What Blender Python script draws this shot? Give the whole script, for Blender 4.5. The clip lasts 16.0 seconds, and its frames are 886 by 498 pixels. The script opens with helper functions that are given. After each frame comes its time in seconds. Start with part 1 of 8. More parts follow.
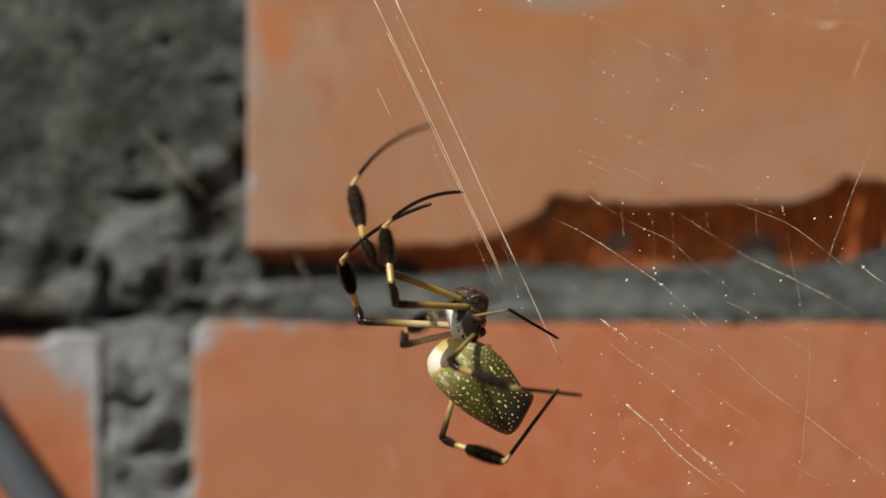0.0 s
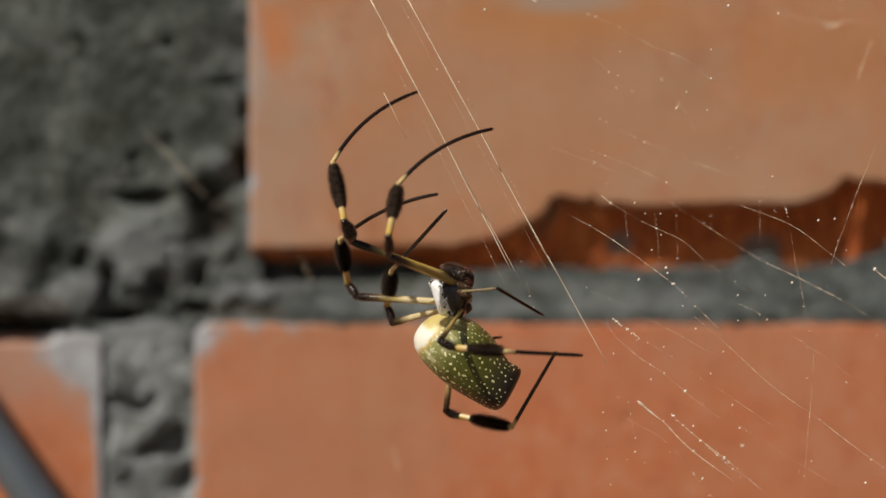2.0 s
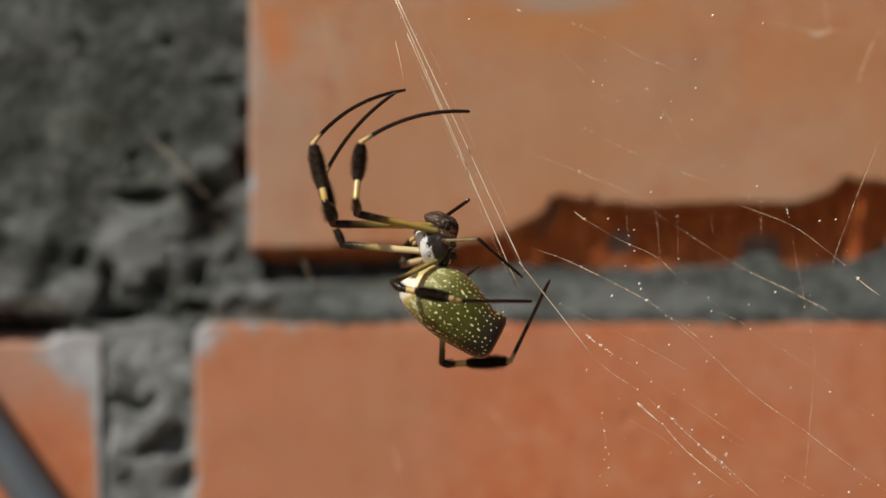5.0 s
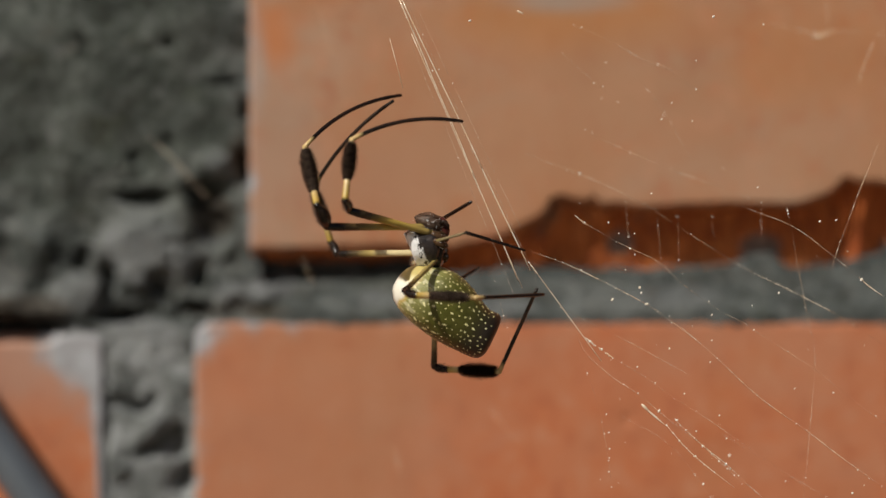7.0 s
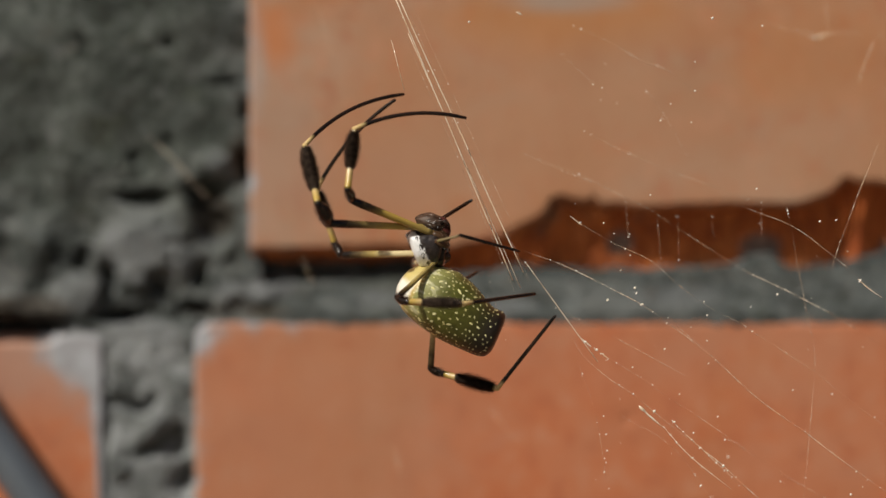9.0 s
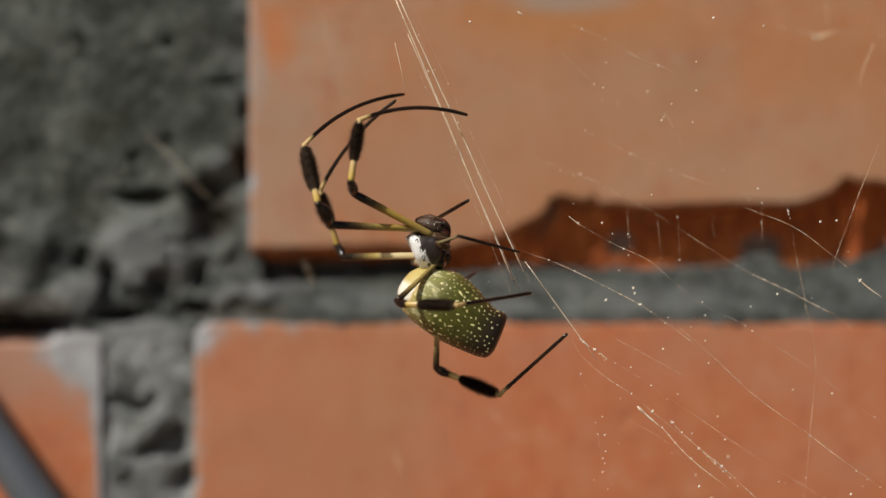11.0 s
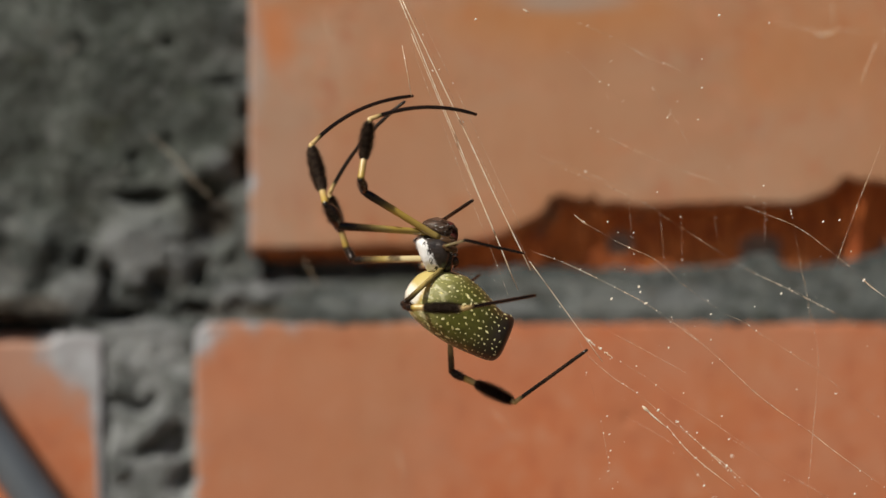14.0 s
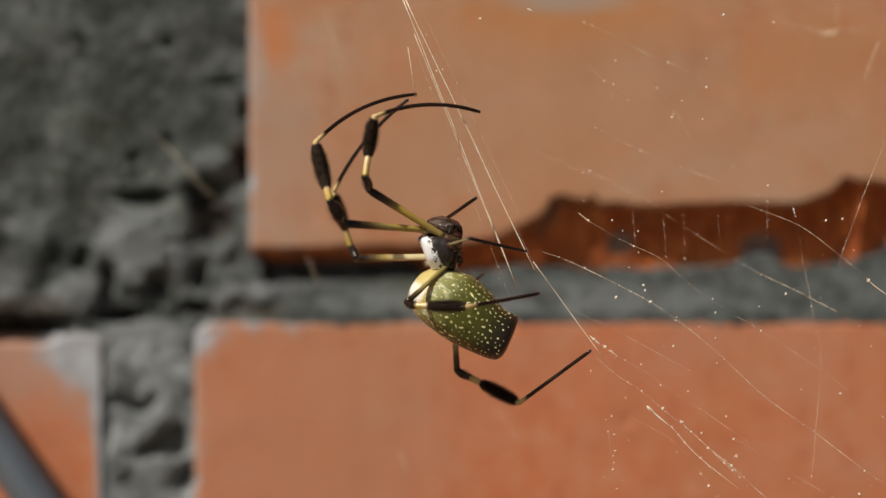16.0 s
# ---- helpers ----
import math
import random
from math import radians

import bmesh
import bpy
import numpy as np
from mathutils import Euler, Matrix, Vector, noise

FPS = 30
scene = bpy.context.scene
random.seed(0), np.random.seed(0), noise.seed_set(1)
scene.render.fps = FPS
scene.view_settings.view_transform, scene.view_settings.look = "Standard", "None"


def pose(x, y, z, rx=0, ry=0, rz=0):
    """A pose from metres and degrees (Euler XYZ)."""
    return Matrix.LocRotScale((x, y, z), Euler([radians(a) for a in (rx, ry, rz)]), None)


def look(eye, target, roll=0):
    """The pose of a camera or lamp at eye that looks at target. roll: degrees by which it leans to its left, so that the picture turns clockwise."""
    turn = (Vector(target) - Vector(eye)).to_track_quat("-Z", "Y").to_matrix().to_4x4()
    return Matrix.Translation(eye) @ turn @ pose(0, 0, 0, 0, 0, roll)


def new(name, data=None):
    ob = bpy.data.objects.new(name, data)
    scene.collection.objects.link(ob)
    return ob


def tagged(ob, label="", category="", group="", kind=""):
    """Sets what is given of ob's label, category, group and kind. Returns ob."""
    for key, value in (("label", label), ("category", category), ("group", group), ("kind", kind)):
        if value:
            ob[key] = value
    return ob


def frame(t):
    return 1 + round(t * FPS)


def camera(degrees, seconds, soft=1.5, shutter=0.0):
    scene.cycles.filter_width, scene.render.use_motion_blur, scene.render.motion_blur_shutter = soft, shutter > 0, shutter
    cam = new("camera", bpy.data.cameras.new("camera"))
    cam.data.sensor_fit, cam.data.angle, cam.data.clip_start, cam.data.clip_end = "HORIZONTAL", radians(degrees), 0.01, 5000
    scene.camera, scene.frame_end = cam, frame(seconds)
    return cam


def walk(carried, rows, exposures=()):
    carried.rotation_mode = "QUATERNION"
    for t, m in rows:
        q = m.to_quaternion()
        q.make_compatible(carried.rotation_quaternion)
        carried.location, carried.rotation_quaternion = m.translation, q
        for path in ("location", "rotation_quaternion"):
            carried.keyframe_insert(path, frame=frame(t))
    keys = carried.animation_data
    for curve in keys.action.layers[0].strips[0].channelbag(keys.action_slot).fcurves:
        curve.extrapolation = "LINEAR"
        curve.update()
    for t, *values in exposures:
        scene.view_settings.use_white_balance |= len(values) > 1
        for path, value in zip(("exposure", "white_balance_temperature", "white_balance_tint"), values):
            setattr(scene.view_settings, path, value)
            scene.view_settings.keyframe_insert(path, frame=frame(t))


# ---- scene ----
cam = camera(20, 16.0, soft=1.5, shutter=0.6)
EYE_Y, EYE_Z, WALL_Y = -0.523, 1.2, 0.112
cam.data.dof.use_dof = True
cam.data.dof.focus_distance = 0.523
cam.data.dof.aperture_fstop = 6.0
walk(cam, [(0.0, pose(0, EYE_Y, EYE_Z, 89.985, 0, -0.04)), (0.5, pose(0, EYE_Y, EYE_Z, 89.99, 0, -0.03)),
           (1.5, pose(0, EYE_Y, EYE_Z, 90, 0, 0)), (16.0, pose(0, EYE_Y, EYE_Z, 90, 0, 0))],
     exposures=[(0.0, 0.11), (11.4, 0.10), (12.3, 0.16), (16.0, 0.16)])

# ---- light ----
SUN_FROM = Vector((-0.53, -0.51, 0.68)).normalized()
world = bpy.data.worlds.new("world")
scene.world = world
world.use_nodes = True
wn, wl = world.node_tree.nodes, world.node_tree.links
sky = wn.new("ShaderNodeTexSky")
sky.sky_type = "NISHITA"
sky.sun_disc = False
sky.dust_density = 5.0
sky.sun_elevation = math.asin(SUN_FROM.z)
sky.sun_rotation = math.atan2(SUN_FROM.x, SUN_FROM.y)
wl.new(sky.outputs[0], wn["Background"].inputs[0])
wn["Background"].inputs[1].default_value = 0.033
sun = new("sun", bpy.data.lights.new("sun", "SUN"))
sun.data.energy = 3.52
sun.data.angle = radians(0.5)
sun.data.color = (1.0, 0.95, 0.845)
sun.matrix_world = look(SUN_FROM * 3 + Vector((0, 0, 1.2)), (0, 0, 1.2))


# ---- materials ----
class Mat:
    """A small builder round one node material."""

    def __init__(self, name, rough=0.6, metal=0.0, coat=0.0, spec=0.5):
        self.m = bpy.data.materials.new(name)
        self.m.use_nodes = True
        self.n, self.l = self.m.node_tree.nodes, self.m.node_tree.links
        self.b = self.n["Principled BSDF"]
        self.b.inputs["Roughness"].default_value = rough
        self.b.inputs["Metallic"].default_value = metal
        self.b.inputs["Coat Weight"].default_value = coat
        self.b.inputs["Specular IOR Level"].default_value = spec
        self.co = self.n.new("ShaderNodeTexCoord").outputs["Object"]

    def coords(self, scale):
        mp = self.n.new("ShaderNodeMapping")
        mp.inputs["Scale"].default_value = scale
        self.l.new(self.co, mp.inputs[0])
        return mp.outputs[0]

    def noise(self, scale, detail=4, rough=0.6, stretch=(1, 1, 1), distort=0.0):
        t = self.n.new("ShaderNodeTexNoise")
        t.inputs["Scale"].default_value = scale
        t.inputs["Detail"].default_value = detail
        t.inputs["Roughness"].default_value = rough
        t.inputs["Distortion"].default_value = distort
        self.l.new(self.coords(stretch), t.inputs["Vector"])
        return t.outputs["Fac"]

    def axis(self, i):
        s = self.n.new("ShaderNodeSeparateXYZ")
        self.l.new(self.co, s.inputs[0])
        return s.outputs[i]

    def math(self, op, a, b=0.0, c=0.0):
        t = self.n.new("ShaderNodeMath")
        t.operation = op
        for k, v in enumerate((a, b, c)):
            if hasattr(v, "links"):
                self.l.new(v, t.inputs[k])
            else:
                t.inputs[k].default_value = v
        return t.outputs[0]

    def ramp(self, fac, stops):
        r = self.n.new("ShaderNodeValToRGB")
        e = r.color_ramp.elements
        while len(e) < len(stops):
            e.new(0.5)
        for k, (p, c) in enumerate(stops):
            e[k].position = p
            e[k].color = (*c, 1) if len(c) == 3 else c
        self.l.new(fac, r.inputs[0])
        return r.outputs[0]

    def step(self, fac, lo, hi):
        t = self.n.new("ShaderNodeMapRange")
        t.interpolation_type = "SMOOTHSTEP"
        t.inputs[1].default_value, t.inputs[2].default_value = lo, hi
        self.l.new(fac, t.inputs[0])
        return t.outputs[0]

    def mix(self, fac, a, b, kind="MIX"):
        t = self.n.new("ShaderNodeMix")
        t.data_type, t.blend_type = "RGBA", kind
        for k, v in ((0, fac), (6, a), (7, b)):
            if hasattr(v, "links"):
                self.l.new(v, t.inputs[k])
            else:
                t.inputs[k].default_value = v if k == 0 else (*v, 1)
        return t.outputs[2]

    def colour(self, c):
        if hasattr(c, "links"):
            self.l.new(c, self.b.inputs["Base Color"])
        else:
            self.b.inputs["Base Color"].default_value = (*c, 1)
        return self

    def bump(self, fac, dist, strength=1.0):
        t = self.n.new("ShaderNodeBump")
        t.inputs["Strength"].default_value = strength
        t.inputs["Distance"].default_value = dist
        self.l.new(fac, t.inputs["Height"])
        old = self.b.inputs["Normal"].links
        if old:
            self.l.new(old[0].from_socket, t.inputs["Normal"])
        self.l.new(t.outputs[0], self.b.inputs["Normal"])
        return self


def brick_face(name, low, mid, high, dusty, sandy, ashy, patches=()):
    k = Mat(name, 0.8)
    c = k.ramp(k.noise(17, 4, 0.6, (1, 1, 1), 0.4), [(0.34, low), (0.50, mid), (0.66, high)])
    dust = k.step(k.noise(24, 6, 0.65, (0.8, 1, 1.5), 0.8), 0.42, 0.70)
    c = k.mix(k.math("MULTIPLY", dust, dusty), c, (0.40, 0.27, 0.19))
    tan = k.step(k.noise(13, 3, 0.5), 0.54, 0.68)
    c = k.mix(k.math("MULTIPLY", tan, sandy), c, (0.40, 0.165, 0.055))
    ash = k.step(k.noise(48, 5, 0.6, (1, 1, 2.0)), 0.60, 0.72)
    c = k.mix(k.math("MULTIPLY", ash, ashy), c, (0.36, 0.29, 0.235))
    fired = k.step(k.noise(210, 5, 0.65), 0.53, 0.66)
    c = k.mix(k.math("MULTIPLY", fired, 0.40), c, (0.47, 0.115, 0.034))
    burnt = k.noise(125, 6, 0.72, (1.2, 1, 0.9))
    c = k.mix(k.math("MULTIPLY", k.step(burnt, 0.53, 0.64), 0.55), c, (0.36, 0.095, 0.038))
    c = k.mix(k.math("MULTIPLY", k.step(burnt, 0.47, 0.37), 0.55), c, (0.50, 0.235, 0.135))
    ragged = k.math("MULTIPLY", k.math("SUBTRACT", k.noise(70, 5, 0.65), 0.5), 2.4)
    for x, z, w, h, much, tint in patches:
        a = k.math("POWER", k.math("ABSOLUTE", k.math("DIVIDE", k.math("SUBTRACT", k.axis(0), x), w)), 2)
        b = k.math("POWER", k.math("ABSOLUTE", k.math("DIVIDE", k.math("SUBTRACT", k.axis(2), z), h)), 2)
        c = k.mix(k.math("MULTIPLY", k.step(k.math("ADD", k.math("ADD", a, b), ragged), 1.9, -0.3), much), c, tint)
    speck = k.step(k.noise(300, 3), 0.63, 0.72)
    c = k.mix(k.math("MULTIPLY", speck, 0.4), c, (0.20, 0.10, 0.07))
    # old lime left on the edges, thinning to a pinkish bloom
    mask = k.n.new("ShaderNodeAttribute")
    mask.attribute_name = "lime"
    cover = k.math("ADD", mask.outputs["Fac"], k.math("MULTIPLY", k.math("SUBTRACT", k.noise(150, 6, 0.7), 0.5), 1.15))
    c = k.mix(k.math("MULTIPLY", k.step(cover, 0.12, 0.48), 0.65), c, (0.40, 0.235, 0.175))
    pale = k.ramp(k.noise(140, 5), [(0.3, (0.21, 0.215, 0.225)), (0.7, (0.45, 0.49, 0.545))])
    c = k.mix(k.math("MULTIPLY", k.step(cover, 0.36, 0.72), 0.9), c, pale)
    k.colour(c).bump(k.noise(900, 4), 0.0003, 0.5).bump(k.noise(130, 4), 0.0008, 0.05)
    return k.m


def brick_core():
    k = Mat("brick_core", 0.9)
    c = k.ramp(k.noise(90, 4), [(0.3, (0.52, 0.115, 0.024)), (0.55, (0.64, 0.175, 0.042)), (0.75, (0.67, 0.245, 0.085))])
    comb = k.noise(1.0, 2, 0.5, (400, 400, 12))
    c = k.mix(k.math("MULTIPLY", k.step(comb, 0.47, 0.60), 0.65), c, (0.26, 0.05, 0.011))
    soot = k.step(k.noise(62, 5, 0.65, (1, 1, 0.8)), 0.56, 0.68)
    c = k.mix(k.math("MULTIPLY", soot, 0.55), c, (0.17, 0.125, 0.095))
    ragged = k.math("MULTIPLY", k.math("SUBTRACT", k.noise(160, 5, 0.65), 0.5), 1.6)
    for x, z, w, h in ((0.0455, 0.0015, 0.0035, 0.0035), (0.0815, 0.0, 0.0060, 0.0045)):
        a = k.math("POWER", k.math("ABSOLUTE", k.math("DIVIDE", k.math("SUBTRACT", k.axis(0), x), w)), 2)
        b = k.math("POWER", k.math("ABSOLUTE", k.math("DIVIDE", k.math("SUBTRACT", k.axis(2), z), h)), 2)
        c = k.mix(k.math("MULTIPLY", k.step(k.math("ADD", k.math("ADD", a, b), ragged), 1.3, 0.4), 0.8), c, (0.19, 0.175, 0.16))
    k.colour(c).bump(comb, 0.002, 0.9).bump(k.noise(260, 4), 0.001, 0.6)
    return k.m


def mortar():
    k = Mat("mortar", 0.95, spec=0.25)
    base = k.ramp(k.noise(110, 6, 0.65), [(0.30, (0.037, 0.043, 0.041)), (0.50, (0.079, 0.089, 0.088)), (0.70, (0.142, 0.157, 0.157))])
    fleck = k.noise(260, 5, 0.7)
    base = k.mix(k.math("MULTIPLY", k.step(fleck, 0.54, 0.70), 0.55), base, (0.22, 0.235, 0.235))
    base = k.mix(k.math("MULTIPLY", k.step(fleck, 0.46, 0.32), 0.6), base, (0.030, 0.031, 0.027))
    brown = k.step(k.noise(85, 5, 0.65, (1, 1, 1), 0.5), 0.56, 0.68)
    base = k.mix(k.math("MULTIPLY", brown, 0.28), base, (0.090, 0.076, 0.056))
    grit = k.step(k.noise(900, 3), 0.58, 0.72)
    base = k.mix(k.math("MULTIPLY", grit, 0.4), base, (0.07, 0.06, 0.05))
    pale = k.math("MULTIPLY", k.step(k.noise(55, 5, 0.6), 0.50, 0.66), k.step(k.axis(0), -0.040, -0.060))
    base = k.mix(k.math("MULTIPLY", pale, 0.5), base, (0.34, 0.34, 0.33))
    # three paler trowel lumps
    ragged = k.math("MULTIPLY", k.math("SUBTRACT", k.noise(95, 5, 0.65), 0.5), 1.0)
    for x, z, w, h, much in ((-0.0735, 0.001, 0.0150, 0.0110, 0.75), (-0.0925, -0.0115, 0.0080, 0.0060, 0.4), (-0.057, 0.0215, 0.0045, 0.0032, 0.6), (-0.076, -0.0235, 0.0115, 0.0060, 0.75), (-0.076, 0.0340, 0.0140, 0.0080, 0.4),
                             (-0.050, -0.0110, 0.0090, 0.0030, 0.5), (-0.012, -0.0125, 0.0100, 0.0028, 0.5),
                             (-0.043, -0.0090, 0.0060, 0.0035, 0.7), (0.014, -0.0145, 0.0100, 0.0020, 0.5), (0.060, -0.0120, 0.0120, 0.0030, 0.4)):
        a = k.math("POWER", k.math("ABSOLUTE", k.math("DIVIDE", k.math("SUBTRACT", k.axis(0), x), w)), 2)
        b = k.math("POWER", k.math("ABSOLUTE", k.math("DIVIDE", k.math("SUBTRACT", k.axis(2), z), h)), 2)
        lump = k.step(k.math("ADD", k.math("ADD", a, b), ragged), 1.25, 0.55)
        base = k.mix(k.math("MULTIPLY", lump, much), base, (0.225, 0.233, 0.245))
    joint = k.math("MULTIPLY", k.step(k.axis(2), -0.017, -0.023), k.step(k.noise(70, 4), 0.35, 0.65))
    base = k.mix(k.math("MULTIPLY", joint, 0.75), base, (0.33, 0.345, 0.35))
    mottle = k.noise(42, 4, 0.6, (0.8, 1, 1.3), 0.6)
    base = k.mix(k.math("MULTIPLY", k.step(mottle, 0.46, 0.34), 0.5), base, (0.030, 0.032, 0.029))
    base = k.mix(k.math("MULTIPLY", k.step(mottle, 0.54, 0.66), 0.5), base, (0.20, 0.208, 0.205))
    # old grime on the thick patch beside the upper brick
    edge = k.math("ADD", k.axis(0), k.math("MULTIPLY", k.math("SUBTRACT", k.noise(30, 4), 0.5), 0.05))
    high = k.math("ADD", k.axis(2), k.math("MULTIPLY", k.math("SUBTRACT", k.noise(38, 4), 0.5), 0.05))
    grime = k.math("MULTIPLY", k.step(edge, -0.050, -0.062), k.step(high, -0.008, 0.026))
    base = k.mix(k.math("MULTIPLY", grime, 0.80), base, k.ramp(k.noise(105, 6, 0.75), [(0.34, (0.014, 0.018, 0.013)), (0.50, (0.044, 0.053, 0.044)), (0.64, (0.105, 0.120, 0.107))]))
    # rusty stains and a thin green growth
    rust = k.step(k.noise(120, 4, 0.6, (1, 1, 1), 1.0), 0.62, 0.72)
    base = k.mix(k.math("MULTIPLY", rust, 0.40), base, (0.110, 0.075, 0.045))
    # dark brown patches: one lump, two pits, and the brown line above the brick
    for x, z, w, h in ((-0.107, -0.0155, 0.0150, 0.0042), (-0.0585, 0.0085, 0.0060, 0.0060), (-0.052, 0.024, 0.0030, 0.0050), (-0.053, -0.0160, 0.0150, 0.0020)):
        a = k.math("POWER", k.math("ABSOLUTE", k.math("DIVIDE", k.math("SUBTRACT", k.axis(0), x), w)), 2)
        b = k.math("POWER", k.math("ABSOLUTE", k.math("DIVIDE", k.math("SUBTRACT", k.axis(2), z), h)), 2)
        dark_patch = k.step(k.math("ADD", k.math("ADD", a, b), ragged), 1.3, 0.3)
        base = k.mix(k.math("MULTIPLY", dark_patch, 0.75), base, (0.050, 0.034, 0.022))
    moss = k.step(k.noise(60, 5, 0.65, (0.7, 1, 1.6)), 0.57, 0.70)
    base = k.mix(k.math("MULTIPLY", moss, 0.45), base, (0.052, 0.058, 0.030))
    blotch = k.noise(100, 6, 0.7, (1, 1, 1.2), 0.4)
    base = k.mix(k.math("MULTIPLY", k.step(blotch, 0.54, 0.64), 0.45), base, (0.21, 0.218, 0.215))
    base = k.mix(k.math("MULTIPLY", k.step(blotch, 0.46, 0.36), 0.50), base, (0.034, 0.032, 0.026))
    chalk = k.math("MULTIPLY", k.math("MULTIPLY", k.step(k.axis(0), -0.058, -0.064), k.step(k.axis(2), -0.018, -0.024)), k.step(k.noise(120, 5, 0.65), 0.46, 0.58))
    base = k.mix(k.math("MULTIPLY", chalk, 0.65), base, (0.34, 0.355, 0.365))
    grain = k.noise(480, 6, 0.75)
    base = k.mix(k.math("MULTIPLY", k.step(grain, 0.50, 0.64), 0.45), base, (0.20, 0.212, 0.205))
    base = k.mix(k.math("MULTIPLY", k.step(grain, 0.48, 0.36), 0.55), base, (0.022, 0.021, 0.017))
    k.colour(base).bump(k.noise(420, 6, 0.7), 0.0016, 0.8).bump(fleck, 0.0016, 0.6)
    return k.m


def steel():
    k = Mat("painted_steel", 0.46, 0.35)
    c = k.ramp(k.noise(60, 4, 0.6, (1, 1, 0.3)), [(0.3, (0.098, 0.116, 0.140)), (0.7, (0.17, 0.196, 0.228))])
    k.colour(c).bump(k.noise(700, 3), 0.0003, 0.4)
    return k.m


def soil():
    k = Mat("soil", 0.95)
    c = k.ramp(k.noise(9, 6), [(0.3, (0.10, 0.075, 0.05)), (0.7, (0.20, 0.16, 0.11))])
    k.colour(c).bump(k.noise(60, 5), 0.01, 0.6)
    return k.m


def abdomen_skin():
    """Olive skin; z runs from the waist to the spinnerets."""
    k = Mat("abdomen_skin", 0.36, coat=0.08)
    z = k.math("ADD", k.axis(2), k.math("MULTIPLY", k.math("SUBTRACT", k.noise(420, 3), 0.5), 0.0022))
    c = k.ramp(k.noise(520, 5, 0.65), [(0.3, (0.050, 0.052, 0.007)), (0.55, (0.098, 0.100, 0.015)), (0.75, (0.150, 0.146, 0.030))])
    c = k.mix(k.math("MULTIPLY", k.step(z, 0.0115, 0.0030), 0.85), c, (0.37, 0.36, 0.13))
    curd = k.math("MULTIPLY", k.step(k.noise(640, 3, 0.5, (1.4, 1, 0.7)), 0.52, 0.60), k.step(z, 0.0095, 0.0045))
    c = k.mix(k.math("MULTIPLY", curd, 0.75), c, (0.72, 0.68, 0.44))
    c = k.mix(k.math("MULTIPLY", k.step(z, 0.0046, 0.0036), 0.8), c, (0.62, 0.42, 0.11))
    cap = k.mix(k.step(k.math("ADD", k.axis(0), k.math("MULTIPLY", k.math("SUBTRACT", k.noise(500, 3), 0.5), 0.002)), -0.0012, 0.0008), (0.58, 0.47, 0.17), (0.86, 0.83, 0.72))
    c = k.mix(k.step(z, 0.0038, 0.0028), c, cap)
    c = k.mix(k.math("MULTIPLY", k.step(z, 0.0120, 0.0190), 0.6), c, (0.050, 0.042, 0.008))
    c = k.mix(k.math("MULTIPLY", k.step(k.axis(0), 0.0050, 0.0070), 0.35), c, (0.42, 0.37, 0.12))
    c = k.mix(k.step(z, 0.0160, 0.0214), c, (0.016, 0.010, 0.005))
    k.colour(c).bump(k.noise(1500, 4), 0.0002, 0.5)
    return k.m


def plain(name, a, b, scale, rough, coat=0.0, bump=0.0001, stretch=(1, 1, 1)):
    k = Mat(name, rough, coat=coat, spec=0.22)
    k.colour(k.ramp(k.noise(scale, 4, 0.6, stretch), [(0.3, a), (0.7, b)])).bump(k.noise(scale * 2.2, 3), bump, 0.5)
    return k.m


def carapace_skin():
    k = Mat("carapace_skin", 0.30, coat=0.35)
    dark = k.ramp(k.noise(700, 4), [(0.3, (0.010, 0.008, 0.008)), (0.7, (0.045, 0.030, 0.024))])
    slant = k.math("ADD", k.axis(0), k.math("MULTIPLY", k.axis(2), 0.50))
    edge = k.math("ADD", slant, k.math("MULTIPLY", k.math("SUBTRACT", k.noise(520, 3), 0.5), 0.0030))
    high = k.math("ADD", k.axis(2), k.math("MULTIPLY", k.math("SUBTRACT", k.noise(500, 3), 0.5), 0.0016))
    white = k.math("MULTIPLY", k.step(edge, 0.0020, 0.0014), k.step(high, 0.0034, 0.0027))
    streak = k.step(k.noise(420, 4, 0.6, (1.9, 1.4, 0.6)), 0.60, 0.54)
    c = k.mix(k.math("MULTIPLY", white, streak), dark, (0.90, 0.90, 0.90))
    k.colour(c).bump(k.noise(1600, 4), 0.0003, 0.6)
    return k.m


def leg_skin(name, stops, rough=0.40, coat=0.0):
    """Bands of colour along the segment; z is in metres from its root."""
    k = Mat(name, rough * 0.6, coat=coat, spec=0.55)
    z = k.math("ADD", k.axis(2), k.math("MULTIPLY", k.math("SUBTRACT", k.noise(900, 2), 0.5), 0.0012))
    c = k.ramp(k.math("MULTIPLY", z, 1 / 0.030), stops)
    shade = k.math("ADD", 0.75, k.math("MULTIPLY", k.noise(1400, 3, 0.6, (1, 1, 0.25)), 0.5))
    t = k.mix(1.0, c, c, "MIX")
    v = k.n.new("ShaderNodeHueSaturation")
    k.l.new(t, v.inputs["Color"])
    k.l.new(shade, v.inputs["Value"])
    k.colour(v.outputs[0]).bump(k.noise(2600, 2), 0.00006, 0.5)
    return k.m


